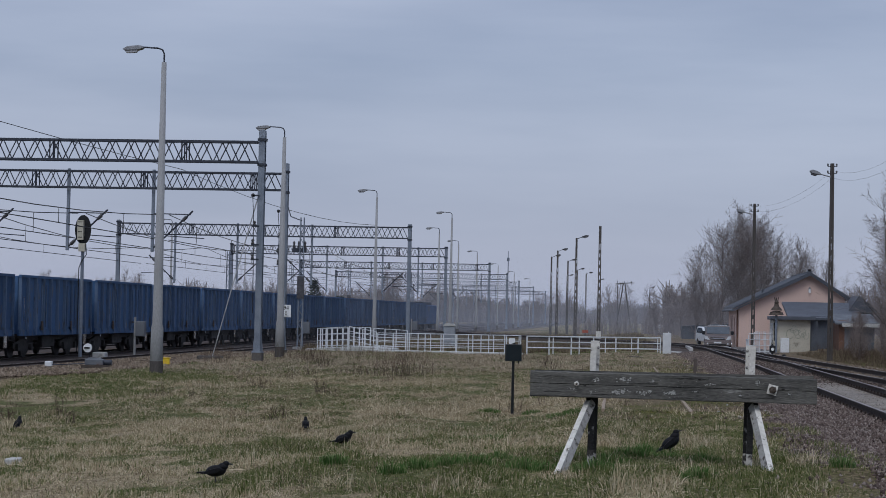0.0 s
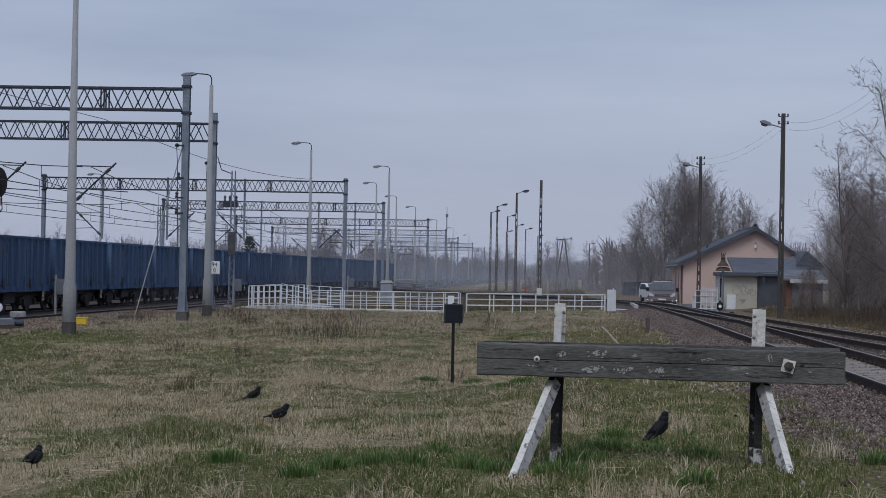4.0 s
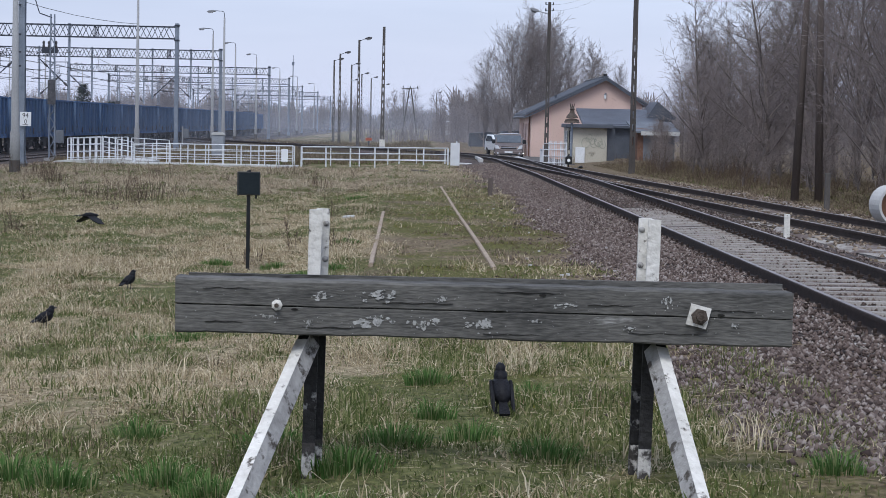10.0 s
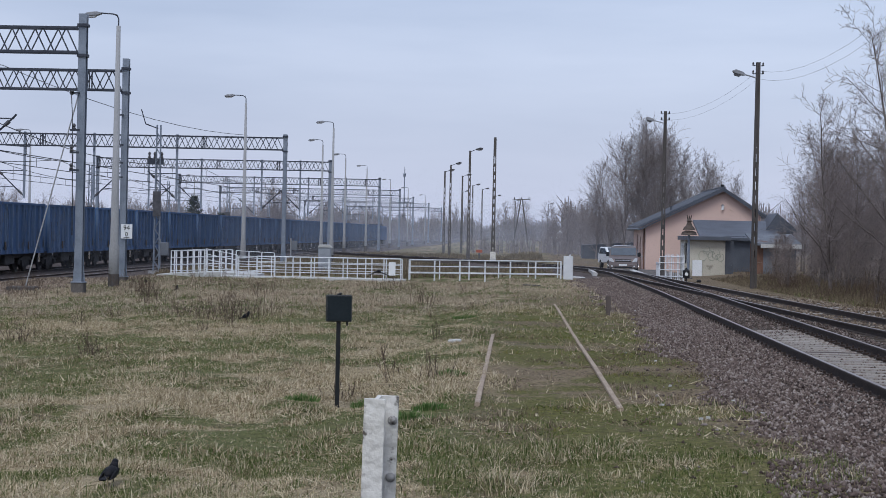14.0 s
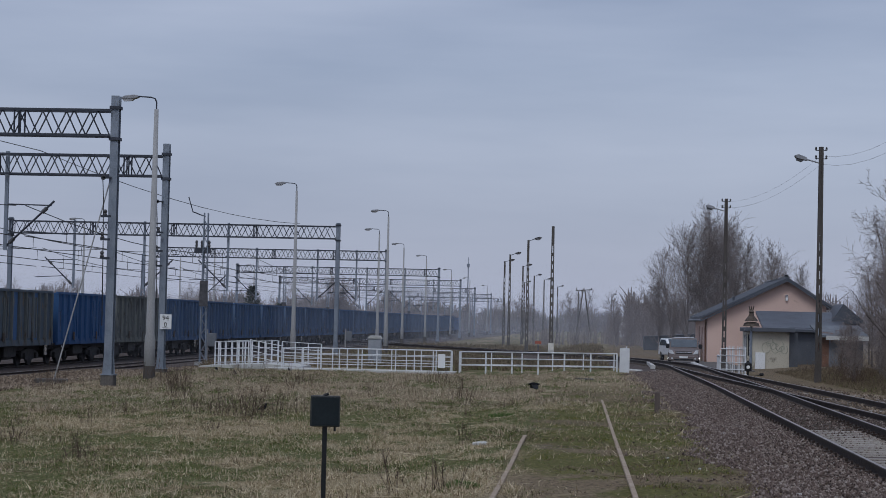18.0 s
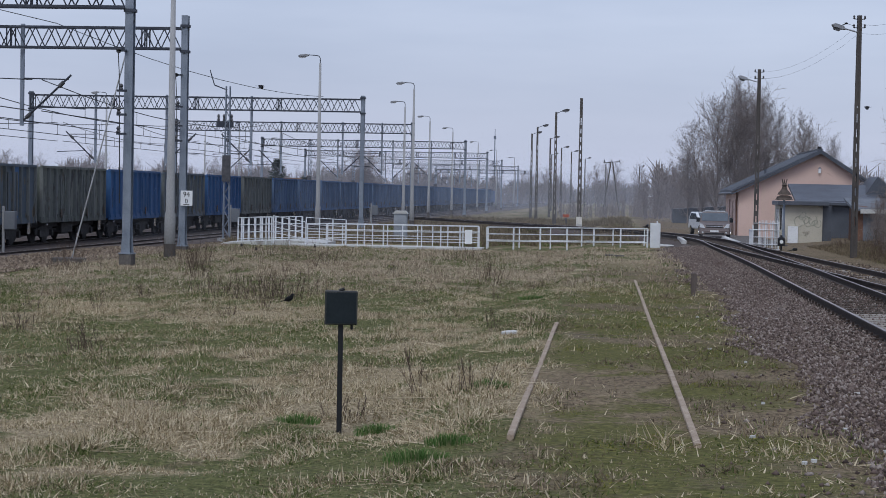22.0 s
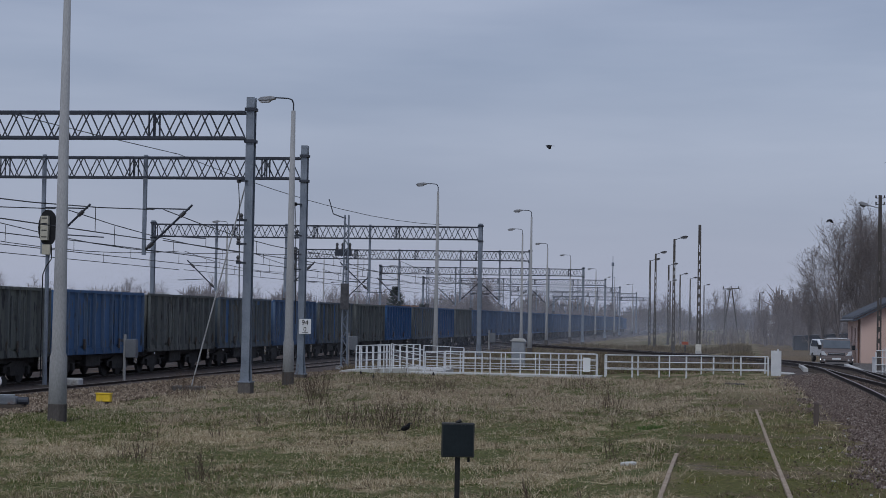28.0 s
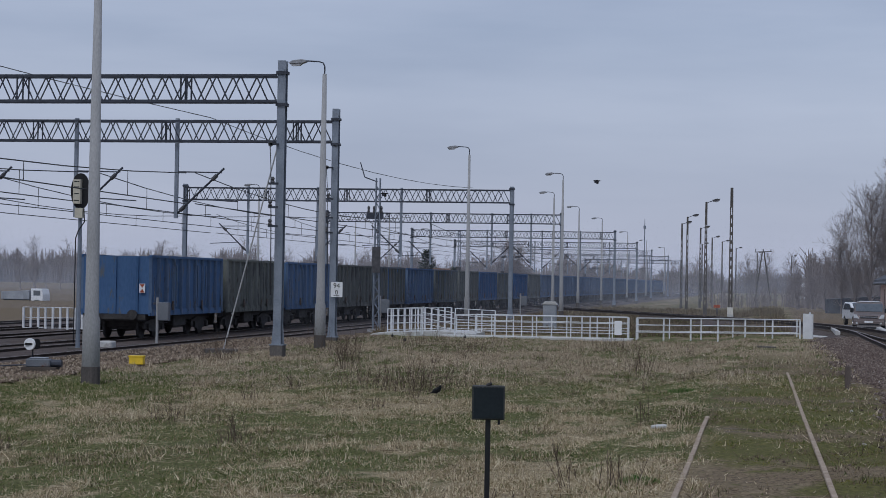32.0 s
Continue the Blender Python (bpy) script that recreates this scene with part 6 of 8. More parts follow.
def truck():
    root = thing("tipper_truck", "pale grey tipper truck far behind the yard", "truck", at=pose(-81.0, 200.0, -1.7))
    part("tipper_body", prism(B(), [(-2.2, 0.9), (1.0, 0.9), (1.0, 1.9), (-2.2, 1.75)], "y", -1.1, 1.1), M_SHEET, root, bevel=0.04)
    part("cab", prism(B(), [(1.2, 0.6), (2.6, 0.6), (2.6, 1.5), (2.4, 2.1), (1.2, 2.1)], "y", -1.05, 1.05), M_CARW, root, bevel=0.05)
    part("cab_window", box(B(), 1.5, 2.3, -1.058, -1.051, 1.35, 1.9), M_GLAZ, root)
    part("chassis", box(B(), -2.2, 2.5, -0.5, 0.5, 0.45, 0.9), M_BLACK, root)
    for x in (-1.6, -0.6, 1.9):
        part("wheel", lathe(B(), [(0.45, -0.15), (0.45, 0.15)], 14, Matrix.Translation((x, -0.9, 0.45)) @ Euler((radians(90), 0, 0)).to_matrix().to_4x4()), M_TYRE, root)


truck()


def drum():
    root = thing("concrete_pipe", "big pale concrete pipe ring lying on its side, rusty inside", "pipe", at=pose(9.46, 30.8, 0.06, 0, 0, 14) @ Matrix.Scale(0.64, 4))
    n = 26
    bm = B()
    ro, ri = 0.62, 0.54
    rings = []
    for i in range(n):
        a = 2 * math.pi * i / n
        rings.append([bm.verts.new((r * math.cos(a), y, 0.42 + r * math.sin(a))) for r, y in ((ro, -0.35), (ro, 0.35), (ri, 0.35), (ri, -0.35))])
    for i in range(n):
        a, b = rings[i], rings[(i + 1) % n]
        for k in range(4):
            bm.faces.new((a[k], a[(k + 1) % 4], b[(k + 1) % 4], b[k]))
    part("shell", bm, M_SLAB, root)
    part("inner_face", lathe(B(), [(0.535, -0.05), (0.535, 0.0)], 20, Matrix.Translation((0, -0.2, 0.42)) @ Euler((radians(90), 0, 0)).to_matrix().to_4x4()), M_RUST, root, "rust-brown end disc")


drum()
mesh_thing("track_marker", box(B(), -0.05, 0.05, -0.03, 0.03, -0.3, 0.36), M_POSTW, "short white-topped marker post by the side track", "marker post", at=pose(6.25, 25.2, -0.02), bevel=0.006)
mesh_thing("timber_stub", box(B(), -0.055, 0.055, -0.05, 0.05, -0.3, 0.52), M_WOODP, "weathered brown timber stub in the grass", "post", at=pose(1.62, 39.5, -0.05), bevel=0.01)
mesh_thing("timber_stub", box(B(), -0.06, 0.06, -0.05, 0.05, -0.3, 0.80), M_CONCD, "old concrete stub post at the wood's edge", "post", at=pose(9.62, 37.7, 0.0), bevel=0.01)


def pale_stone(x, y, z, s, rz, label="flat pale broken stone lying in the grass", tall=0.35):
    rng = random.Random(int(x * 100 + y * 10))
    bm = B()
    prism(bm, [(s * math.cos(a) * rng.uniform(0.7, 1), s * 0.6 * math.sin(a) * rng.uniform(0.7, 1)) for a in np.linspace(0, 5.4, 7)], "z", -0.03, s * tall)
    mesh_thing("pale_stone", bm, M_SLAB, label, "stone", "loose stones", at=pose(x, y, z, rng.uniform(-6, 6), rng.uniform(-6, 6), rz), bevel=s * 0.08)


pale_stone(-1.46, 27.5, 0.03, 0.14, 10, tall=0.12)
pale_stone(-6.9, 2.4, -0.1, 0.12, 40, "crumpled pale white scrap in the grass", 0.6)
rng_s = random.Random(21)
for i in range(30):
    x, y = rng_s.uniform(1.2, 3.0), 14 + 48 * rng_s.random() ** 1.3
    pale_stone(x, y, land1(x, y) + float(bumps(np.array(x), np.array(y))) + 0.01, rng_s.uniform(0.014, 0.038), rng_s.uniform(0, 180), "small pale stone on the mossy ground", 0.4)
op = thing("stop_board", "red-orange board on a low stand far off", "sign", at=pose(-4.6, 165, -0.45))
part("board", box(B(), -0.28, 0.28, -0.05, 0.05, 0.60, 0.85), M_ORANGE, op)
part("stand", box(B(), -0.06, 0.06, -0.05, 0.05, -0.3, 0.55), M_GALVD, op)
mesh_thing("radio_mast", lathe(B(), [(0.28, 0), (0.18, 24), (0.18, 24.1), (0.5, 24.2), (0.5, 25.4), (0.12, 25.5), (0.1, 28.0)], 8), M_GALV, "far slender radio mast with a round antenna head", "radio mast", at=pose(-48.7, 736, -1.0))


def a_pole():
    root = thing("a_frame_pole", "dark double-legged power pole with crossarm", "utility pole", at=pose(-1.5, 300.0, -0.6))
    for s in (-1, 1):
        part("leg", bar(B(), (s * 1.25, 0, 0), (s * 0.12, 0, 8.0), 0.11, 6), M_CONCD, root)
    part("crossarm", bar(B(), (-1.3, 0, 7.9), (1.3, 0, 8.05), 0.07, 5), M_CONCD, root)
    for x in (-1.15, 0, 1.15):
        part("insulator", bar(B(), (x, 0, 7.95), (x, 0, 8.35), 0.06, 6), M_BLACK, root)


a_pole()


# ---------------------------------------------------------------- bare trees and bushes
def tubes(segs, sides=3):
    """Verts and quads for rods given as rows ax ay az bx by bz ra rb."""
    S = np.asarray(segs, float)
    a, b, ra, rb = S[:, :3], S[:, 3:6], S[:, 6], S[:, 7]
    d = b - a
    d /= np.linalg.norm(d, axis=1, keepdims=True) + 1e-9
    h = np.where(np.abs(d[:, 2:3]) < 0.9, np.array([[0, 0, 1.0]]), np.array([[1.0, 0, 0]]))
    u = np.cross(d, h)
    u /= np.linalg.norm(u, axis=1, keepdims=True)
    v = np.cross(d, u)
    ang = 2 * np.pi * np.arange(sides) / sides
    ring = u[:, None] * np.cos(ang)[None, :, None] + v[:, None] * np.sin(ang)[None, :, None]
    V = np.concatenate([a[:, None] + ring * ra[:, None, None], b[:, None] + ring * rb[:, None, None]], 1).reshape(-1, 3)
    k = np.arange(sides)
    q = np.stack([k, (k + 1) % sides, (k + 1) % sides + sides, k + sides], -1)
    F = (q[None] + 2 * sides * np.arange(len(S))[:, None, None]).reshape(-1, 4)
    return V, F


def grow(rng, h, spread, limbs, depth, r0, upright=0.6, fine=2, wander=0.11, egg=0.0):
    """A leafless tree: lists of thick and of thin rods. Spread is the angle of the limbs in radians; egg makes a closed oval crown."""
    thick, thin = [], []

    def shoot(p, d, length, r, level):
        n = (10, 5, 3, 1)[level]
        for i in range(n):
            d = (d + Vector((rng.gauss(0, wander * (0.5, 1.0, 1.3, 1.3)[level]), rng.gauss(0, wander * (0.5, 1.0, 1.3, 1.3)[level]), rng.gauss(0, 0.06) + 0.075 * upright * (level > 0)))).normalized()
            q = p + d * (length / n)
            r2 = r * (0.84, 0.80, 0.78, 0.7)[level]
            (thick if level < 2 else thin).append((*p, *q, r, r2))
            if level < depth and (level or i > 0):
                kids = limbs if level == 0 else (rng.choice((1, 2, 2)) if level == 1 else fine)
                for _ in range(kids):
                    ax = d.orthogonal().normalized()
                    ax = Matrix.Rotation(rng.uniform(0, 6.283), 3, d) @ ax
                    a = spread * rng.uniform(0.7, 1.3)
                    d3 = (d * math.cos(a) + ax * math.sin(a)).normalized()
                    u = i / n
                    f = (0.46 - 0.33 * u) * (0.85 + 0.45 * egg * math.sin(3.14 * u)) if level == 0 else rng.uniform(0.30, 0.52)
                    shoot(p.lerp(q, rng.uniform(0.1, 1)), d3, length * f * rng.uniform(0.7, 1.25), max(r2 * 0.5, r0 * 0.06), level + 1)
            p, r = q, r2

    shoot(Vector((0, 0, -0.2)), Vector((rng.gauss(0, 0.05), rng.gauss(0, 0.05), 1)), h * 0.97, r0, 0)
    return thick, thin


def tree_proto(seed, name, label, h, spread, limbs, depth, r0, upright, twig, group, fine=2, wander=0.11, egg=0.0):
    rng = random.Random(seed)
    thick, thin = grow(rng, h, spread, limbs, depth, r0, upright, fine, wander, egg)
    root = thing(name, label, "tree", group)
    for nm, segs, m, sides in (("trunk", thick, M_BARK if twig is not M_TWIGF else M_TWIGF, 5), ("crown", thin, twig, 3)):
        V, F = tubes(segs, sides)
        o = tagged(new(nm, raw_mesh(nm, V, F, m)), kind="stuff" if nm == "crown" else "")
        o.parent = root
    return root


WOOD = [tree_proto(11 + i, "bare_tree", "leafless tree with fine brown branches at the wood's edge", 8.4 + i * 0.5, 0.72 + 0.05 * i, 4, 3, 0.11, 0.8, M_TWIG, "trees along the track", 2) for i in range(4)]
BUSH = [tree_proto(31 + i, "bare_bush", "dense leafless brown bush beneath the trees", 2.9, 0.85, 3, 3, 0.065, 0.5, M_BUSH, "bushes along the track", 2) for i in range(3)]
POPLAR = [tree_proto(51 + i, "bare_poplar", "tall leafless poplar with ascending branches behind the house", 12.8, 0.60, 6, 3, 0.17, 1.0, M_TWIGF, "poplars behind the house", 2, 0.06, 0.7) for i in range(2)]
FAR = [tree_proto(71 + i, "distant_tree", "leafless tree in the hazy distance", 9.0, 0.75, 3, 3, 0.16, 0.7, M_TWIGF, "distant trees", 2) for i in range(2)]
rt = random.Random(3)


PLACED = set()


def scatter(protos, spots, smin, smax):
    for x, y in spots:
        k = rt.randrange(len(protos))
        m = pose(x, y, land1(x, y), 0, 0, rt.uniform(0, 360)) @ Matrix.Scale(rt.uniform(smin, smax), 4)
        if protos[k].name not in PLACED:
            protos[k].matrix_basis = m
            PLACED.add(protos[k].name)
        else:
            c = copy_thing(protos[k], m)
            c.matrix_basis = m


def edge(y):
    """Where the wood begins beside the track; it opens before the house."""
    return max(10.7, 0.127 * (y + 8))


scatter(WOOD, [(edge(y) + rt.uniform(0.4, 6.5), y + rt.uniform(-1.2, 1.2)) for y in np.arange(34, 66, 1.35)], 0.85, 1.08)
scatter(WOOD, [(edge(y) + rt.uniform(0.8, 6.5), y + rt.uniform(-1.2, 1.2)) for y in np.arange(66, 100, 1.5)] + [(edge(90) + rt.uniform(5, 16), rt.uniform(50, 125)) for _ in range(14)] + [(13.4, 82), (14.6, 90), (15.8, 95), (16.4, 101), (15.6, 106), (17.4, 111), (18.6, 104), (19.5, 115), (16.8, 88)], 0.62, 0.85)
scatter(BUSH, [(edge(y) + rt.uniform(-0.6, 2.0), y + rt.uniform(-1, 1)) for y in np.arange(35, 104, 2.0)] + [(edge(y) + rt.uniform(1.5, 7), y) for y in np.arange(36, 92, 2.4)], 0.5, 0.95)
for x, y, k in ((10.3, 184, 1.0), (9.0, 182, 0.88), (11.9, 180, 0.86), (13.8, 184, 0.92), (12.8, 188, 0.9), (15.3, 187, 0.78), (16.9, 183, 0.74), (18.8, 188, 0.66), (8.0, 189, 0.72), (11.0, 190, 0.95), (6.6, 190, 0.5), (20.5, 185, 0.6)):
    scatter(POPLAR, [(x, y)], k, k)
scatter(FAR, [(rt.uniform(6.5, 22), rt.uniform(195, 260)) for _ in range(26)] + [(rt.uniform(2.5, 7.0), rt.uniform(200, 250)) for _ in range(9)], 0.5, 0.74)
scatter(FAR, [(rt.uniform(-30, 25), rt.uniform(430, 640)) for _ in range(50)] + [(rt.uniform(-150, -60), rt.uniform(330, 520)) for _ in range(60)] + [(rt.uniform(-42, -34), rt.uniform(260, 300)) for _ in range(9)], 0.7, 1.15)


def tree_belt(name, x0, x1, y, h, seed, label):
    """A far belt of woods: thousands of thin shoots in one sheet of stuff."""
    r = np.random.default_rng(seed)
    n = int(abs(x1 - x0) * 12)
    x = r.uniform(x0, x1, n)
    yy = y + r.uniform(-15, 15, n)
    hh = h * (0.45 + 0.40 * r.random(n) + 0.22 * np.sin(x * 0.09 + seed) * np.sin(x * 0.31))
    rows = [np.stack([x, yy, np.full(n, -2.0), x + r.normal(0, 0.04, n) * hh, yy, hh * 0.85, np.full(n, 0.018 * h), np.full(n, 0.006 * h)], -1)]
    for k in range(6):
        u = r.uniform(0.25, 0.8, n)
        side, up = r.normal(0, 0.16, n) * hh, r.uniform(0.12, 0.30, n) * hh
        z = hh * 0.85 * u - 2.0 * (1 - u)
        rows.append(np.stack([x, yy, z, x + side, yy + r.normal(0, 0.1, n) * hh, z + up, np.full(n, 0.012 * h), np.full(n, 0.004 * h)], -1))
    segs = np.concatenate(rows)
    V, F = tubes(segs, 3)
    tagged(new(name, raw_mesh(name, V, F, M_TWIGF)), label, "woods", kind="stuff")


tree_belt("far_woods_west", -330, -40, 620, 13, 5, "hazy grey belt of leafless woods on the horizon")
tree_belt("far_woods_ahead", -60, 60, 700, 10, 6, "hazy grey belt of leafless woods on the horizon")
tree_belt("far_woods_east", 5, 160, 300, 9, 7, "hazy grey thicket beyond the poplars")
tree_belt("embankment_scrub", -8, 30, 235, 3.4, 8, "brown leafless scrub beside the far tracks")


def pine(x, y, h):
    root = thing("pine_tree", "dark green young pine behind the train", "tree", "pines", at=pose(x, y, -0.9))
    part("trunk", bar(B(), (0, 0, 0), (0, 0, h), 0.12, 6, 0.03), M_BARK, root)
    r = np.random.default_rng(int(y))
    n = 900
    z = h * (0.25 + 0.75 * r.random(n))
    rad = (1 - z / h) * h * 0.42 + 0.15
    a = r.uniform(0, 6.28, n)
    p = np.stack([np.cos(a) * rad * r.random(n), np.sin(a) * rad * r.random(n), z], -1)
    q = p + np.stack([np.cos(a) * 0.45, np.sin(a) * 0.45, r.uniform(0.0, 0.4, n)], -1)
    V, F = tubes(np.concatenate([p, q, np.full((n, 1), 0.05), np.full((n, 1), 0.01)], 1), 3)
    o = new("crown", raw_mesh("crown", V, F, M_PINE))
    o.parent = root


pine(-41.5, 230, 6.5)
pine(-39.0, 236, 4.5)


# ---------------------------------------------------------------- flat sheets standing in for haze in the distance
def haze_sheet(y, dens, top):
    """A flat translucent sheet added in place of haze, densest near the ground."""
    m = bpy.data.materials.new("haze_veil")
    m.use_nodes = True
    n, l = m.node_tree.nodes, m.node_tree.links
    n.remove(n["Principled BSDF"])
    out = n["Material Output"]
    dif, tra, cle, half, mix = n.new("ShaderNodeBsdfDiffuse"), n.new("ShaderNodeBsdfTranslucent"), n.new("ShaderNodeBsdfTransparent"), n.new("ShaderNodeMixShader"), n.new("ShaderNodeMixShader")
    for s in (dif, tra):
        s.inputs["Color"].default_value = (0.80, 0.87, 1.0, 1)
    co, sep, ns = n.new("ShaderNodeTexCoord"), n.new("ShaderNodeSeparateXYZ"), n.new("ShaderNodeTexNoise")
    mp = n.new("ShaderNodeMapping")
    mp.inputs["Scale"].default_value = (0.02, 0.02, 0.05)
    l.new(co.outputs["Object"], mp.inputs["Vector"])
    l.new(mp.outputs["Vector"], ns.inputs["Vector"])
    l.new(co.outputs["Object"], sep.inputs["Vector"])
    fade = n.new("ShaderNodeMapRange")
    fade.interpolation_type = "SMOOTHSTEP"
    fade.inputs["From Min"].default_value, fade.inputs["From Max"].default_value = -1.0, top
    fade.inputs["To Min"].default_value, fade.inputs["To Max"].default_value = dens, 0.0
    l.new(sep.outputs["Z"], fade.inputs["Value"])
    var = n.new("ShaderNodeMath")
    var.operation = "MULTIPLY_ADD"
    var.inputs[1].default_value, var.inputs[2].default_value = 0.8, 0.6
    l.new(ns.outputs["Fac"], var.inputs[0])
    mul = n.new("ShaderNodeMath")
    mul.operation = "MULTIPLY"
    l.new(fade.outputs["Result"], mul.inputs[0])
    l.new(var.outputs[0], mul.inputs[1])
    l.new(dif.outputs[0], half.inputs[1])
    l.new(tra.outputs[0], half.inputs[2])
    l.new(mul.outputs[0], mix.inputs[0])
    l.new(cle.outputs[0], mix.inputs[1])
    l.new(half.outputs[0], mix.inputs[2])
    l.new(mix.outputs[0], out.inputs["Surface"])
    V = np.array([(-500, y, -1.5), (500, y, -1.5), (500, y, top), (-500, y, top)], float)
    ob = tagged(new("haze_sheet", raw_mesh("haze_sheet", V, np.array([[0, 1, 2, 3]]), m)), "added translucent sheet, thin and bluish, imitating haze over the far tracks", "mist", kind="stuff")
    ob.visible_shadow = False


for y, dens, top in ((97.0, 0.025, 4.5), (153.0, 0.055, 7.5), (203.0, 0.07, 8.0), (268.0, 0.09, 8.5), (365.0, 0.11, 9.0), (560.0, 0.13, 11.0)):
    haze_sheet(y, dens, top)


# ---------------------------------------------------------------- grass and weeds
def blades(name, spots, hmin, hmax, width, lean, material, label, seed, bent=False):
    """Single grass blades, each a thin triangle, or a bent two-piece strip close by."""
    r = np.random.default_rng(seed)
    n = len(spots)
    x, y = spots[:, 0], spots[:, 1]
    z = land(x, y) + bumps(x, y) - 0.012
    tall = 0.35 + 1.5 * lattice_noise(x * 2.3, y * 1.7, 31) ** 1.6
    h = r.uniform(hmin, hmax, n) * tall
    a = r.uniform(0, 6.283, n)
    k = np.abs(r.normal(0, lean, n))
    dx, dy = np.cos(a), np.sin(a)
    w = width * r.uniform(0.6, 1.4, n)
    b = r.uniform(-0.9, 0.9, n)
    W = np.stack([np.cos(b) * w, np.sin(b) * w, r.normal(0, 0.3, n) * w], -1)
    P0 = np.stack([x, y, z], -1)
    P1 = P0 + np.stack([dx * h * k * 0.35, dy * h * k * 0.35, h * np.maximum(0.25, 0.62 - 0.10 * k)], -1)
    P2 = P0 + np.stack([dx * h * k, dy * h * k, h * np.maximum(0.25, 1 - 0.22 * k)], -1)
    if bent:
        V = np.stack([P0 - W, P0 + W, P1 + W * 0.7, P1 - W * 0.7, P2], 1).reshape(-1, 3)
        i = 5 * np.arange(n)
        T = np.concatenate([np.stack([i, i + 1, i + 2], -1), np.stack([i, i + 2, i + 3], -1), np.stack([i + 3, i + 2, i + 4], -1)])
    else:
        V = np.stack([P0 - W, P0 + W, P2], 1).reshape(-1, 3)
        T = np.arange(3 * n).reshape(-1, 3)
    tagged(new(name, raw_mesh(name, V, T, material)), label, "grass", kind="stuff")


def spots(n, x0, x1, y0, y1, seed, keep, power=1.0):
    r = np.random.default_rng(seed)
    x = r.uniform(x0, x1, n)
    y = y0 + (y1 - y0) * r.random(n) ** power
    # clumps: most blades gather round tuft centres
    m = n // 16
    c = r.integers(0, m, n)
    tuft = r.random(n) < 0.55
    x = np.where(tuft, x[c] + r.normal(0, 0.06, n), x)
    y = np.where(tuft, y[c] + r.normal(0, 0.06, n), y)
    ok = keep(x, y, r)
    return np.stack([x[ok], y[ok]], -1)


def off_tracks(x, y):
    return (x < 2.5 - 0.45 * ease(y, 5, 25)) & (x > -17.7 + 1.4 * (lattice_noise(x * 0.9, y * 0.5, 66) - 0.5))


def sparse(x, y, r, share):
    """True where the soil between and beside the old rails stays almost bare."""
    bare = np.maximum((0.985 - 0.16 * ease(y, 22, 32)) * ease(x + 0.8 * (lattice_noise(x * 1.5, y * 0.8, 61) - 0.5), -1.0, -0.45) * ease(y + 5 * (lattice_noise(x * 2, y * 0.7, 62) - 0.5), 8, 17), 0.8 * ease(x, 0.8, 1.6))
    near = (np.abs(x + 0.76 + 0.007 * (y - 15)) < 0.10) | (np.abs(x - 0.76 + 0.0095 * (y - 15)) < 0.10)
    return (r.random(len(x)) < bare * share) | (near & (y > 14) & (r.random(len(x)) < 0.85))


def green_at(x, y, r):
    return off_tracks(x, y) & (r.random(len(x)) < 0.12 + 0.85 * greenness(x, y)) & ~sparse(x, y, r, 0.84)


def straw_at(x, y, r):
    return off_tracks(x, y) & (r.random(len(x)) < 1.0 - 0.72 * greenness(x, y)) & ~sparse(x, y, r, 1.0)


blades("grass_near", spots(170000, -4.6, 2.7, -8.5, 12, 1, green_at), 0.03, 0.10, 0.0038, 0.8, M_GRASS, "fresh green grass tufts round the buffer stop", 1, True)
blades("dry_grass_near", spots(230000, -4.6, 2.9, -8.5, 12, 2, straw_at), 0.03, 0.085, 0.0034, 2.4, M_STRAW, "dry straw-coloured grass in matted tufts", 2, True)
blades("grass_mid", spots(330000, -12, 2.6, 11, 45, 3, green_at, 1.3), 0.022, 0.062, 0.009, 1.3, M_GRASS, "patchy green grass of the field", 3)
blades("dry_grass_mid", spots(470000, -12, 2.6, 11, 45, 4, straw_at, 1.3), 0.03, 0.10, 0.008, 2.2, M_HAY, "patchy straw-coloured grass of the field", 4)
blades("grass_far", spots(80000, -20, 2.4, 42, 84, 5, green_at), 0.03, 0.09, 0.014, 0.8, M_GRASS, "thin green grass towards the railing", 5)
blades("dry_grass_far", spots(200000, -20, 2.4, 42, 84, 6, straw_at), 0.05, 0.17, 0.012, 1.8, M_RUSSET, "tall russet dry grass towards the railing", 6)
blades("verge_grass", spots(60000, 9.6, 14.5, 22, 100, 7, lambda x, y, r: r.random(len(x)) < 0.9), 0.05, 0.22, 0.012, 1.6, M_THATCH, "dry brown grass and litter at the wood's edge", 7)
blades("verge_green", spots(6000, 9.5, 12.5, 22, 90, 8, lambda x, y, r: greenness(x, y) > 0.4), 0.04, 0.14, 0.012, 0.5, M_GRASS, "green grass at the wood's edge", 8)
blades("dry_grass_left", spots(170000, -10.5, -4.5, -4, 14, 9, straw_at), 0.03, 0.085, 0.006, 2.4, M_STRAW, "matted dry grass of the field", 9)
blades("grass_left", spots(100000, -10.5, -4.5, -4, 14, 10, green_at), 0.03, 0.09, 0.006, 0.8, M_GRASS, "green grass of the field", 10)
blades("dry_grass_yard", spots(80000, -18.6, -11.5, 24, 46, 14, straw_at), 0.03, 0.10, 0.009, 2.0, M_HAY, "matted dry grass beside the yard", 14)
blades("grass_yard", spots(60000, -18.2, -11.5, 24, 46, 15, green_at), 0.04, 0.10, 0.010, 0.7, M_GRASS, "green grass beside the yard", 15)
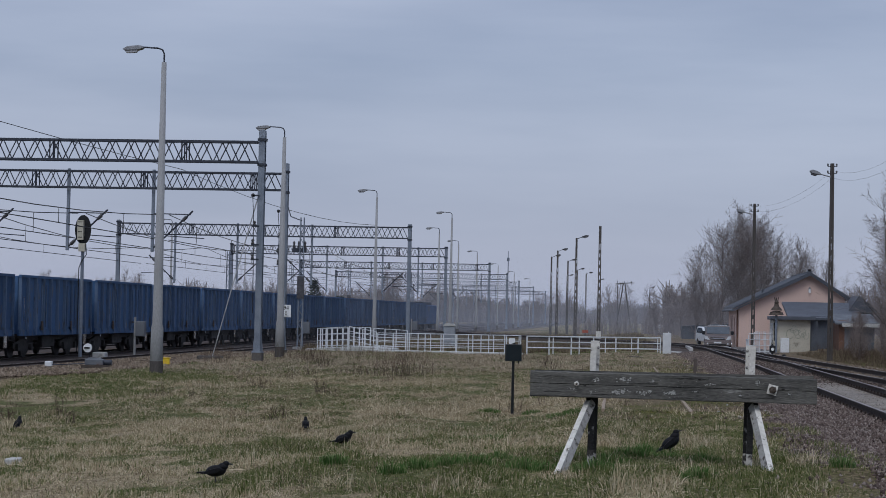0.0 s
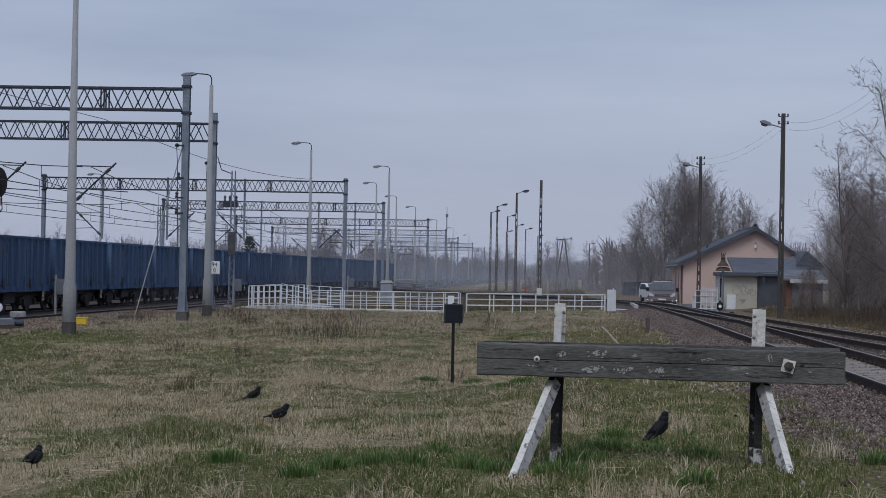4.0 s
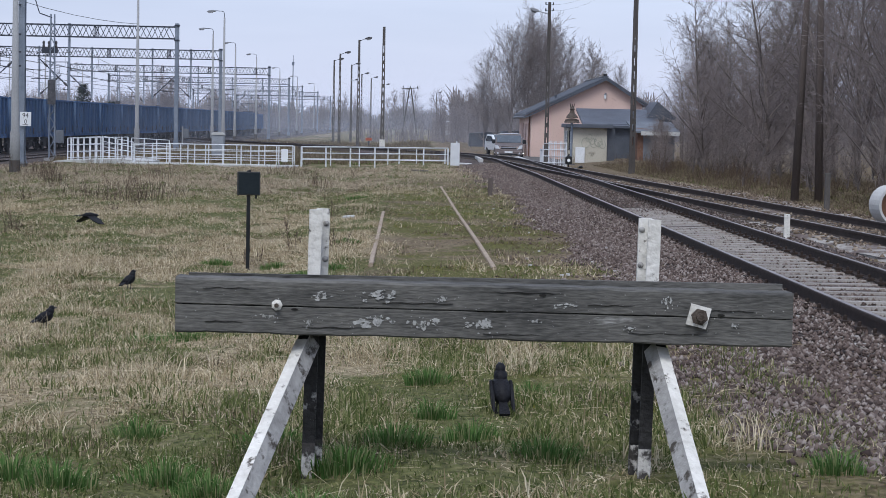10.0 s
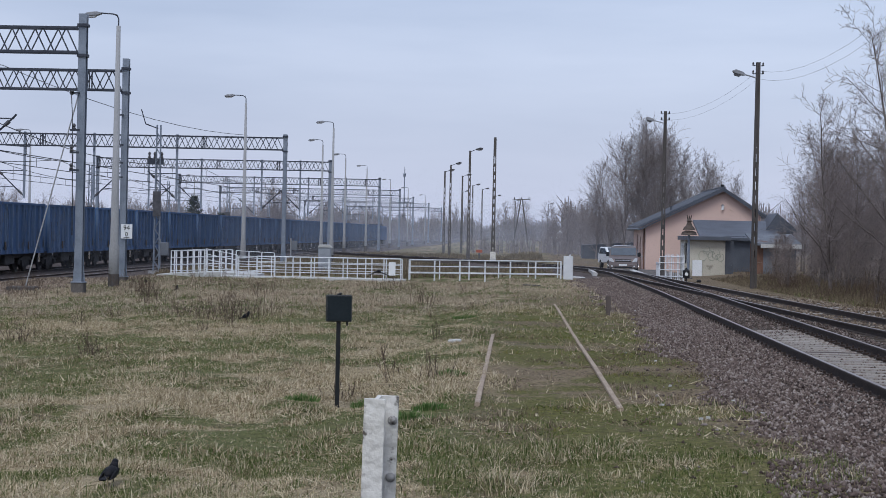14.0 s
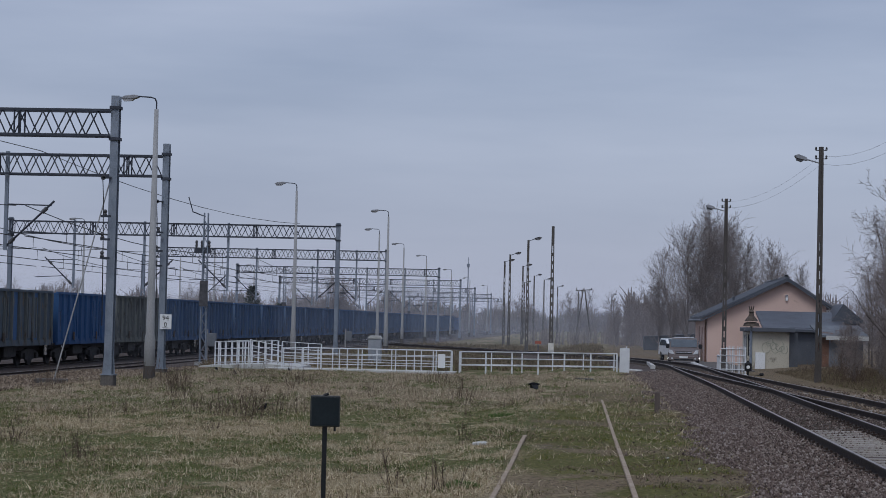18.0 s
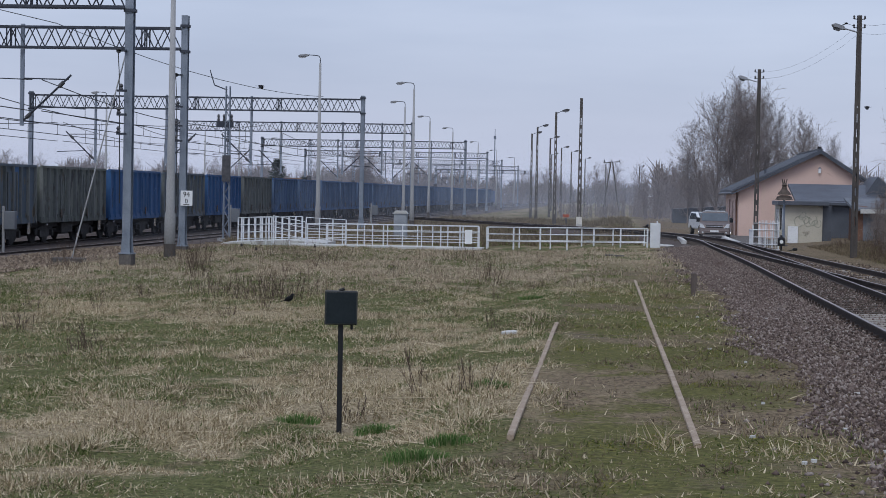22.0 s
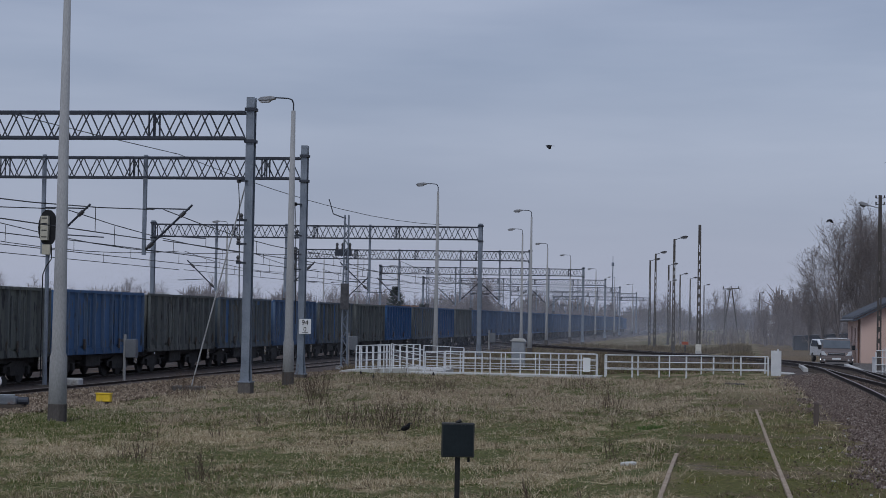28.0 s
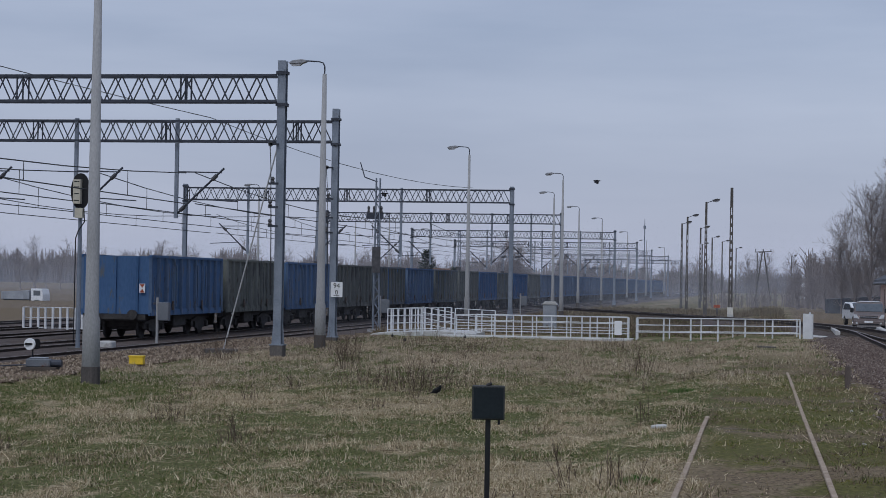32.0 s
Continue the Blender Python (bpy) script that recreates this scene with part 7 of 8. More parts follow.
blades("dry_tufts", spots(44000, -4.6, 1.6, -4, 11, 12, lambda x, y, r: (lattice_noise(x * 2.2, y * 1.7, 41) > 0.72) & (greenness(x, y) < 0.85)), 0.08, 0.20, 0.003, 1.4, M_STRAW, "long bleached grass tufts lying over", 12, True)
blades("dry_tufts_mid", spots(150000, -11, 1.0, 11, 44, 18, lambda x, y, r: (0.6 * lattice_noise(x * 1.5, y * 1.0, 43) + 0.4 * lattice_noise(x * 3.6, y * 2.4, 44) > 0.60) & (greenness(x, y) < 0.6) & ~sparse(x, y, r, 1)), 0.06, 0.16, 0.006, 2.2, M_STRAW, "pale bleached grass tufts in the field", 18)
blades("moss_carpet", spots(120000, -0.8, 2.5, -3, 46, 13, lambda x, y, r: (mossiness(x, y) > 0.15 + 0.75 * r.random(len(x))) & ~sparse(x, y, r, 0)), 0.008, 0.028, 0.007, 0.8, M_MOSS, "yellow-green moss beside the old rails", 13)


blades("thatch_near", spots(90000, -6, 2.3, -8, 14, 20, lambda x, y, r: off_tracks(x, y) & (fbm(x / 1.3, y / 1.9, 51) > 0.52 + 0.06 * r.random(len(x)))), 0.03, 0.09, 0.0045, 3.0, M_THATCH, "brown flattened dead grass", 20)
blades("thatch_mid", spots(130000, -13, 2.2, 13, 48, 22, lambda x, y, r: off_tracks(x, y) & (fbm(x / 1.5, y / 2.4, 53) > 0.51 + 0.06 * r.random(len(x)))), 0.03, 0.09, 0.008, 2.8, M_THATCH, "brown flattened dead grass in the field", 22)
blades("thatch_siding", spots(170000, -1.2, 2.5, 6, 50, 24, lambda x, y, r: ~sparse(x, y, r, 0) & (r.random(len(x)) < (0.9 - 0.72 * mossiness(x, y)) * (1 - 0.35 * ease(y, 20, 27))), 1.4), 0.012, 0.042, 0.0055, 3.0, M_LITTER, "short brown dead grass between the old rails", 24)

blades("bank_grass", spots(80000, -19.5, 1.0, 91, 200, 26, lambda x, y, r: (fbm(x / 3, y / 9, 71) + 0.1 * r.random(len(x)) > 0.46)), 0.10, 0.45, 0.03, 0.9, M_THATCH, "rough brown grass beyond the railing", 26)
blades("bank_green", spots(50000, -19.5, 1.0, 91, 190, 28, lambda x, y, r: (fbm(x / 3, y / 9, 73) > 0.5)), 0.06, 0.2, 0.03, 1.0, M_GRASS, "thin green grass beyond the railing", 28)


def grass_tuft(x, y, n, h, w):
    """A lush single tuft, its blades fanning out from the root."""
    r = np.random.default_rng(int(abs(x * 91 + y * 37)) + 1)
    a = r.uniform(0, 6.283, n)
    d = w * r.random(n) ** 0.8
    x0, y0 = np.cos(a) * d, np.sin(a) * d * 0.7
    hh = h * r.uniform(0.25, 1.25, n) * (1.15 - 0.6 * d / w)
    k = r.uniform(0.1, 1.3, n)
    P0 = np.stack([x0, y0, np.full(n, -0.04)], -1)
    P1 = P0 + np.stack([np.cos(a) * hh * k * 0.35, np.sin(a) * hh * k * 0.35, hh * 0.65 + 0.04], -1)
    P2 = P0 + np.stack([np.cos(a) * hh * k, np.sin(a) * hh * k, hh * (1 - 0.25 * k) + 0.04], -1)
    b = r.uniform(-1, 1, n)
    W = np.stack([np.cos(b), np.sin(b), 0 * b], -1) * 0.0035
    V = np.stack([P0 - W, P0 + W, P1 + W * 0.7, P1 - W * 0.7, P2], 1).reshape(-1, 3)
    i = 5 * np.arange(n)
    T = np.concatenate([np.stack([i, i + 1, i + 2], -1), np.stack([i, i + 2, i + 3], -1), np.stack([i + 3, i + 2, i + 4], -1)])
    o = new("grass_tuft", raw_mesh("grass_tuft", V, T, M_LUSH))
    o.matrix_basis = pose(x, y, land1(x, y) + float(bumps(np.array(x), np.array(y))))
    tagged(o, "lush fresh green grass tuft near the buffer stop", "grass tuft", "green tufts")


for x, y, w in ((-2.25, 0.0, 0.16), (-2.45, -0.4, 0.12), (-1.95, 0.2, 0.18), (-1.70, -0.1, 0.15), (-1.28, 0.2, 0.2), (-1.05, -0.1, 0.14), (-0.85, 1.0, 0.18), (-0.5, 0.3, 0.2), (-0.3, 0.7, 0.16), (0.08, 1.2, 0.14), (1.66, 0.25, 0.11), (-0.12, 4.4, 0.14), (0.5, 3.4, 0.13), (-2.35, 7.2, 0.28), (-2.05, 7.4, 0.22), (-1.2, 19.6, 0.2), (-1.45, 14.9, 0.25), (-1.25, 15.6, 0.2), (-2.0, 17.0, 0.22), (-0.6, -0.9, 0.2), (0.4, 0.6, 0.15), (-1.6, 1.6, 0.15), (-0.1, 2.6, 0.12), (-2.9, 17.8, 0.2), (-1.6, 38.5, 0.3), (0.3, -1.1, 0.14), (-3.1, 0.4, 0.14)):
    grass_tuft(x, y, int(2000 * w), 0.125 if y < 6 else 0.09, w * 1.1)


def shrub(x, y, n, h, w, label="low leafless brown shrub of thin upright stalks"):
    r = random.Random(int(abs(x * 70 + y * 13)))
    segs = []
    for _ in range(n):
        px, py = r.gauss(0, w * 0.4), r.gauss(0, w * 0.25)
        p = Vector((px, py, -0.05))
        d = Vector((r.gauss(0, 0.22) + px * 0.15, r.gauss(0, 0.22), 1)).normalized()
        ln = h * r.uniform(0.4, 1.0)
        q = p + d * ln
        segs.append((*p, *q, 0.005, 0.003))
        for _ in range(3):
            s = p.lerp(q, r.uniform(0.3, 0.9))
            e = s + (d + Vector((r.gauss(0, 0.5), r.gauss(0, 0.5), 0.2))).normalized() * ln * r.uniform(0.15, 0.4)
            segs.append((*s, *e, 0.0035, 0.002))
    V, F = tubes(segs, 3)
    o = new("shrub", raw_mesh("shrub", V, F, M_WEED))
    o.matrix_basis = pose(x, y, land1(x, y))
    tagged(o, label, "shrub", "field shrubs")


for x, y, n, h, w in ((-7.2, 39.5, 90, 0.8, 1.3), (-8.6, 41.2, 30, 0.6, 0.8), (-7.3, 26.0, 18, 0.5, 0.4), (-9.6, 30.5, 20, 0.5, 0.6), (-3.0, 47.0, 24, 0.7, 0.4), (-11.5, 52, 30, 0.8, 0.5), (-6.3, 14.5, 14, 0.4, 0.3), (-2.0, 20.2, 7, 0.6, 0.12), (-13.0, 58, 40, 0.8, 0.8), (-16.0, 55.0, 50, 1.0, 0.9), (-9.5, 62, 40, 0.8, 1.2), (-5.5, 66, 40, 0.7, 1.2), (-12.5, 70, 60, 0.9, 1.6), (-15, 66, 50, 0.9, 1.2)):
    shrub(x, y, n, h, w)
for i in range(26):
    shrub(rt.uniform(10.2, 12.5), rt.uniform(30, 98), 40, rt.uniform(0.5, 1.2), 0.9, "brown dead weeds at the wood's edge")
for i in range(30):
    x, y = rt.uniform(-14, -1.2), rt.uniform(10, 78)
    shrub(x, y, 9, rt.uniform(0.25, 0.55), 0.2, "thin dead weed stalks in the grass")


# ---------------------------------------------------------------- the coal train
PITCH, SIDE = 11.57, 1.46


def wagon(paint, label):
    """Open high-sided coal wagon; it faces along +y, its origin on the rail tops at its tail end."""
    root = thing("coal_wagon", label, "freight wagon", "wagons of the coal train")
    p = WAGON_PAINT[paint]
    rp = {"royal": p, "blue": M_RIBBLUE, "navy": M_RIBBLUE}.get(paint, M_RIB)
    rp_bays = WAGON_PAINT["blue"] if paint == "grey" else p
    y0, y1, zs, zt = 0.45, PITCH - 0.45, 1.10, 3.52
    for s in (-1, 1):
        x = s * SIDE
        sd = part("side_wall", box(B(), min(x, x - s * 0.05), max(x, x - s * 0.05), y0, y1, zs, zt), p, root)
        n = 10
        for i in range(n + 1):
            yy = y0 + (y1 - y0) * i / n
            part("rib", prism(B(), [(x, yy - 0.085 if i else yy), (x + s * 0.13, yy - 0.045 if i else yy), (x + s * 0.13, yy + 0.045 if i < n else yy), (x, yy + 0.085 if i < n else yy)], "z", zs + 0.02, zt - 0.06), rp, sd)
            if s > 0:
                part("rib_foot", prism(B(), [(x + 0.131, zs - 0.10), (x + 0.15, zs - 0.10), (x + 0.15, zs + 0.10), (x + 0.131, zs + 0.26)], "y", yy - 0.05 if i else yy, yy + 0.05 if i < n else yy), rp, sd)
                if i < n:
                    yn = y0 + (y1 - y0) * (i + 1) / n
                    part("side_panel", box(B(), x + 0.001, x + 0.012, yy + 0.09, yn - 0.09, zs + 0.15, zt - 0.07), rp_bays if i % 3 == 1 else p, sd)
        part("top_rail", box(B(), min(x, x + s * 0.11), max(x, x + s * 0.11), y0 - 0.03, y1 + 0.03, zt - 0.06, zt + 0.05), p, sd)
        part("sill", box(B(), min(x, x + s * 0.07), max(x, x + s * 0.07), y0 - 0.03, y1 + 0.03, zs - 0.12, zs + 0.14), p, sd)
        for yc in (y0 + 3.0, y0 + 7.4):
            d = part("door", box(B(), min(x + s * 0.006, x + s * 0.055), max(x + s * 0.006, x + s * 0.055), yc - 0.85, yc + 0.85, zs + 0.22, zt - 0.28), p, root)
            for k in (-0.62, 0.0, 0.62):
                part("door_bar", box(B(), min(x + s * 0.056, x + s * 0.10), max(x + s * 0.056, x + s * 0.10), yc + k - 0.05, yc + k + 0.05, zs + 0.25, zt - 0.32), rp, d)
            part("latch", box(B(), min(x + s * 0.101, x + s * 0.13), max(x + s * 0.101, x + s * 0.13), yc - 0.1, yc + 0.1, zs + 0.1, zs + 0.5), M_BOLT, d)
        lad = part("ladder", box(B(), min(x + s * 0.14, x + s * 0.165), max(x + s * 0.14, x + s * 0.165), y0 + 0.30, y0 + 0.325, zs + 0.5, zt - 0.9), M_CHROME, root, "pale handrail")
        part("rung", box(B(), min(x + s * 0.10, x + s * 0.14), max(x + s * 0.10, x + s * 0.14), y0 + 0.30, y0 + 0.325, zt - 0.94, zt - 0.915), M_CHROME, lad)
        part("lifting_hook", lathe(B(), [(0.03, 0.0), (0.06, 0.02), (0.06, 0.05), (0.03, 0.07)], 8, Matrix.Translation((x + s * 0.03, y0 + 0.9, zs - 0.22)) @ Euler((0, radians(90), 0)).to_matrix().to_4x4()), M_CHROME, root)
        part("chassis_box", box(B(), s * 0.95 - 0.22, s * 0.95 + 0.22, y0 + 4.4, y0 + 6.2, 0.45, 0.95), M_WHEEL, root, bevel=0.03)
        part("sole_bar", box(B(), s * 1.05 - 0.06, s * 1.05 + 0.06, y0, y1, 0.92, zs - 0.12), M_WHEEL, root)
    for yy, s in ((y0, -1), (y1, 1)):
        e = part("end_wall", box(B(), -SIDE, SIDE, min(yy, yy - s * 0.05), max(yy, yy - s * 0.05), zs - 0.05, zt), p, root)
        for xx in (-1.0, -0.02, 0.96):
            part("end_post", box(B(), xx - 0.05, xx + 0.05, min(yy, yy + s * 0.08), max(yy, yy + s * 0.08), zs, zt - 0.02), p, e)
        part("buffer_beam", box(B(), -1.35, 1.35, min(yy, yy + s * 0.1), max(yy, yy + s * 0.1), 0.82, zs - 0.06), M_WHEEL, root)
        for xx in (-0.87, 0.87):
            m = Matrix.Translation((xx, yy, 1.02)) @ Euler((radians(-90 * s), 0, 0)).to_matrix().to_4x4()
            part("buffer", lathe(B(), [(0.09, 0), (0.09, 0.28), (0.22, 0.29), (0.22, 0.43)], 12, m), M_WHEEL, root)
    part("floor_coal", prism(B(), [(-1.4, zs), (1.4, zs), (1.4, 3.25), (0.5, 3.50), (-0.5, 3.46), (-1.4, 3.2)], "y", y0 + 0.06, y1 - 0.06), M_COAL, root, "black coal load")
    for yb in (y0 + 2.0, y1 - 2.0):
        bg = part("bogie", box(B(), -1.05, 1.05, yb - 1.2, yb + 1.2, 0.5, 0.72), M_WHEEL, root)
        for s in (-1, 1):
            part("bogie_frame", prism(B(), [(yb - 1.35, 0.42), (yb - 0.5, 0.3), (yb + 0.5, 0.3), (yb + 1.35, 0.42), (yb + 1.35, 0.62), (yb + 0.5, 0.82), (yb - 0.5, 0.82), (yb - 1.35, 0.62)], "x", s * 1.02 - 0.05, s * 1.02 + 0.05), M_WHEEL, bg)
        for yy in (yb - 0.9, yb + 0.9):
            for s in (-1, 1):
                part("axle_box", box(B(), s * 1.13 - 0.06, s * 1.13 + 0.06, yy - 0.13, yy + 0.13, 0.34, 0.62), M_WHEEL, bg)
            part("wheelset", lathe(B(), [(0.46, -0.80), (0.49, -0.74), (0.46, -0.68), (0.1, -0.66), (0.1, 0.66), (0.46, 0.68), (0.49, 0.74), (0.46, 0.80)], 18, Matrix.Translation((0, yy, 0.46)) @ Euler((0, radians(90), 0)).to_matrix().to_4x4()), M_WHEEL, bg)
    part("underframe", box(B(), -0.98, 0.98, y0 + 0.1, y1 - 0.1, 0.74, 1.1), M_WHEEL, root)
    part("brake_gear", box(B(), -0.7, 0.7, y0 + 3.6, y1 - 3.6, 0.38, 0.74), M_WHEEL, root)
    for s in (-1, 1):
        part("brake_rod", bar(B(), (s * 0.9, y0 + 3.4, 0.62), (s * 0.9, y1 - 3.4, 0.62), 0.03, 5), M_WHEEL, root)
        part("step_iron", box(B(), s * 1.42 - 0.02, s * 1.42 + 0.02, y1 - 0.8, y1 - 0.4, 0.5, 1.1), M_CHROME, root)
    return root


KINDS = {
    "blue": "blue open coal wagon with ribbed steel sides",
    "navy": "dull navy open coal wagon streaked with grime",
    "royal": "bright blue open coal wagon with ribbed sides",
    "olive": "grimy olive open coal wagon with pale ribs",
    "brown": "grimy brown open coal wagon with ribbed sides",
    "grey": "sooty blue-grey open coal wagon with faded patches",
}
PROTO = {k: wagon(k, v) for k, v in KINDS.items()}
ORDER = "blue olive blue brown grey navy grey olive royal grey royal olive navy navy blue navy blue navy navy blue blue navy blue navy navy navy blue navy navy navy blue navy navy".split()


def locomotive():
    root = thing("locomotive", "dark electric locomotive at the head of the coal train", "locomotive")
    part("body", prism(B(), [(0.3, 1.0), (0.3, 2.2), (1.2, 3.4), (15.0, 3.4), (15.9, 2.2), (15.9, 1.0)], "x", -1.45, 1.45), WAGON_PAINT["navy"], root, bevel=0.05)
    part("roof_gear", box(B(), -0.8, 0.8, 2.5, 13.5, 3.45, 3.8), M_GALVD, root)
    for y in (3.5, 12.5):
        part("bogie", box(B(), -1.2, 1.2, y - 2.2, y + 2.2, 0.25, 1.0), M_WHEEL, root)
    for s in (-1, 1):
        part("headlight", lathe(B(), [(0.13, 0), (0.13, 0.05)], 12, Matrix.Translation((s * 0.9, 15.95, 1.35)) @ Euler((radians(-90), 0, 0)).to_matrix().to_4x4()), M_HEADL, root)
    part("cab_window", box(B(), -1.2, 1.2, 0.45, 0.5, 2.3, 2.9), M_GLAZ, root)
    return root


def tail_marks(wag):
    """Two tail plates, white with orange wedges, on the last wagon's end."""
    for x in (-1.15, 1.2):
        pl = part("tail_plate", box(B(), x - 0.13, x + 0.13, 0.345, 0.355, 1.95, 2.35), M_SIGNW, wag, "white tail plate with orange wedges")
        for s in (-1, 1):
            part("orange_wedge", prism(B(), [(x - 0.11, 2.15 + s * 0.18), (x + 0.11, 2.15 + s * 0.18), (x, 2.15 + s * 0.02)], "y", 0.338, 0.344), M_ORANGE, pl)


TRAIN = []
fresh = set()
for k, kind in enumerate(ORDER):
    if k == 0:
        w = copy_thing(PROTO[kind], Matrix.Identity(4))
        tagged(w, "blue open coal wagon with tail plates, last of the train")
        tail_marks(w)
    elif kind in fresh:
        w = copy_thing(PROTO[kind], Matrix.Identity(4))
    else:
        fresh.add(kind)
        w = PROTO[kind]
    TRAIN.append((w, k * PITCH))
TRAIN.append((locomotive(), len(ORDER) * PITCH))
TRAIN_X, RAIL_Z = -27.5, -0.65
TAIL = [(0, -159.2), (6.5, -110.2), (13, -61.1), (20, -11.6), (26, 32.9), (30, 62.2), (32, 77.8)]


# ---------------------------------------------------------------- crows
def crow(label, pecking=0.0, size=0.56, rise=24):
    """A standing rook: body, head, beak, folded wings, tail and legs; it faces +x."""
    root = thing("crow", label, "bird", "crows on the grass")
    
    m = Matrix.Scale(size, 4) @ Matrix.Translation((0, 0, 0.19)) @ Euler((0, radians(-rise + 46 * pecking), 0)).to_matrix().to_4x4()
    def egg(c, rx, ry, rz, n=10):
        bm = B()
        prof = [(math.sin(a), -math.cos(a)) for a in np.linspace(0.02, math.pi - 0.02, 9)]
        lathe(bm, prof, n, m @ Matrix.Translation(c) @ Matrix.Diagonal((rx, ry, rz, 1)) @ Euler((0, radians(90), 0)).to_matrix().to_4x4())
        return bm
    part("body", egg((0, 0, 0), 0.165, 0.088, 0.095), M_CROW, root, smooth=True)
    part("head", egg((0.165, 0, 0.098), 0.056, 0.045, 0.05), M_CROW, root, smooth=True)
    part("neck", egg((0.115, 0, 0.055), 0.085, 0.06, 0.066), M_CROW, root, smooth=True)
    part("beak", bar(B(), m @ Vector((0.20, 0, 0.10)), m @ Vector((0.285, 0, 0.07)), 0.02 * size, 6, 0.003), M_BEAK, root)
    for s in (-1, 1):
        part("wing", prism(B(), [(0.10, 0.035), (0.06, 0.06), (-0.10, 0.03), (-0.26, -0.02), (-0.12, -0.035), (0.04, -0.03)], "y", s * 0.082 - 0.014, s * 0.082 + 0.014, m), M_CROW, root, bevel=0.006)
        part("leg", bar(B(), Vector((-0.01, s * 0.035, 0.15)) * size, Vector((0.0, s * 0.04, 0.0)) * size, 0.009 * size, 5), M_BEAK, root)
        part("foot", box(B(), -0.02, 0.05, s * 0.04 - 0.012, s * 0.04 + 0.012, -0.005, 0.01, Matrix.Scale(size, 4)), M_BEAK, root)
    part("tail", prism(B(), [(-0.12, -0.03), (-0.12, 0.03), (-0.31, 0.045), (-0.31, -0.045)], "z", -0.015, 0.006, m), M_CROW, root)
    return root


def flying_crow(label):
    """A crow on the wing, in three rigid pieces with the wings as moving parts; it faces +x."""
    root = thing("flying_crow", label, "bird", "crows on the wing")
    s0 = Matrix.Scale(0.68, 4)
    part("body", lathe(B(), [(0.01, -0.22), (0.06, -0.1), (0.07, 0.02), (0.045, 0.12), (0.04, 0.17), (0.01, 0.24)], 8, s0 @ Euler((0, radians(90), 0)).to_matrix().to_4x4()), M_CROW, root, smooth=True)
    part("tail", prism(B(), [(-0.15, -0.03), (-0.15, 0.03), (-0.34, 0.08), (-0.34, -0.08)], "z", -0.008, 0.008, s0), M_CROW, root)
    wings = []
    for s in (-1, 1):
        wings.append(part("wing", prism(B(), [(0.10, s * 0.03), (0.14, s * 0.25), (0.06, s * 0.50), (-0.06, s * 0.46), (-0.10, s * 0.25), (-0.10, s * 0.03)], "z", -0.008, 0.008, s0), M_CROW, root))
    return root, wings


CROWS = {
    "under": (crow("black rook standing under the buffer beam", 0.0, 0.68, 32), [(0, 0.17, 4.4, 10), (1, 0.26, 4.5, 10), (2, 0.27, 4.35, 20), (5, 0.30, 4.0, 45), (6, 0.26, 3.6, 50), (7, 0.24, 3.4, 40), (8, 0.23, 2.85, 40), (9, 0.23, 2.68, 35), (10, 0.29, 2.72, 95), (11, 0.31, 2.95, 100), (12, 0.30, 2.78, 130), (14, 0.45, 3.4, 60), (17, 2.2, 9.0, 60), (20, 14.0, 40.0, 60), (32, 16.0, 44.0, 70)]),
    "left_a": (crow("black rook foraging on the dry grass", 0.25), [(0, -3.58, 4.15, 8), (1, -3.6, 4.45, 12), (2, -3.72, 5.7, 20), (5, -3.5, 6.3, 25), (6, -3.45, 6.7, 15), (7, -3.7, 8.7, 30), (8, -3.66, 9.2, 30), (9, -3.62, 9.35, 60), (10, -3.6, 9.5, 55), (12, -3.53, 9.5, 30), (13, -3.5, 9.55, 40), (14, -3.42, 9.75, 80), (14.6, -3.5, 10.5, 90), (17, -14.0, 74.0, 110), (32, -14.5, 76, 100)]),
    "left_b": (crow("black rook walking through the grass", 0.1), [(0, -5.42, 12.4, 100), (2, -5.38, 12.6, 80), (5, -4.5, 12.35, 20), (6, -4.2, 12.5, 15), (7, -4.0, 12.9, 35), (8, -3.75, 13.1, 35), (9, -3.58, 13.5, 30), (10, -3.5, 14.0, 60), (11, -4.2, 20.0, 80), (12.5, -6.6, 37.0, 95), (14, -6.75, 39.3, 40), (17, -7.6, 43.5, 60), (18, -7.5, 43.0, 20), (19, -7.0, 40.6, 340), (21, -6.65, 38.9, 350), (24, -6.43, 37.5, 0), (32, -6.45, 37.6, 10)]),
    "near": (crow("black rook with its head low in the grass", 0.4), [(0, -3.98, -0.85, 8), (1, -3.9, -0.9, 8), (2, -3.81, -0.9, 60), (2.8, -3.7, -0.7, 30), (4.5, -5.5, 2.5, 100), (8, -12, 30, 110), (17, -16, 80, 110), (32, -16, 81, 100)]),
    "far_left": (crow("black rook seen from behind in the grass"), [(0, -10.29, 12.97, 90), (2.5, -10.4, 13.5, 95), (11, -12, 34, 100), (17, -13, 81, 100), (32, -13, 82, 90)]),
}
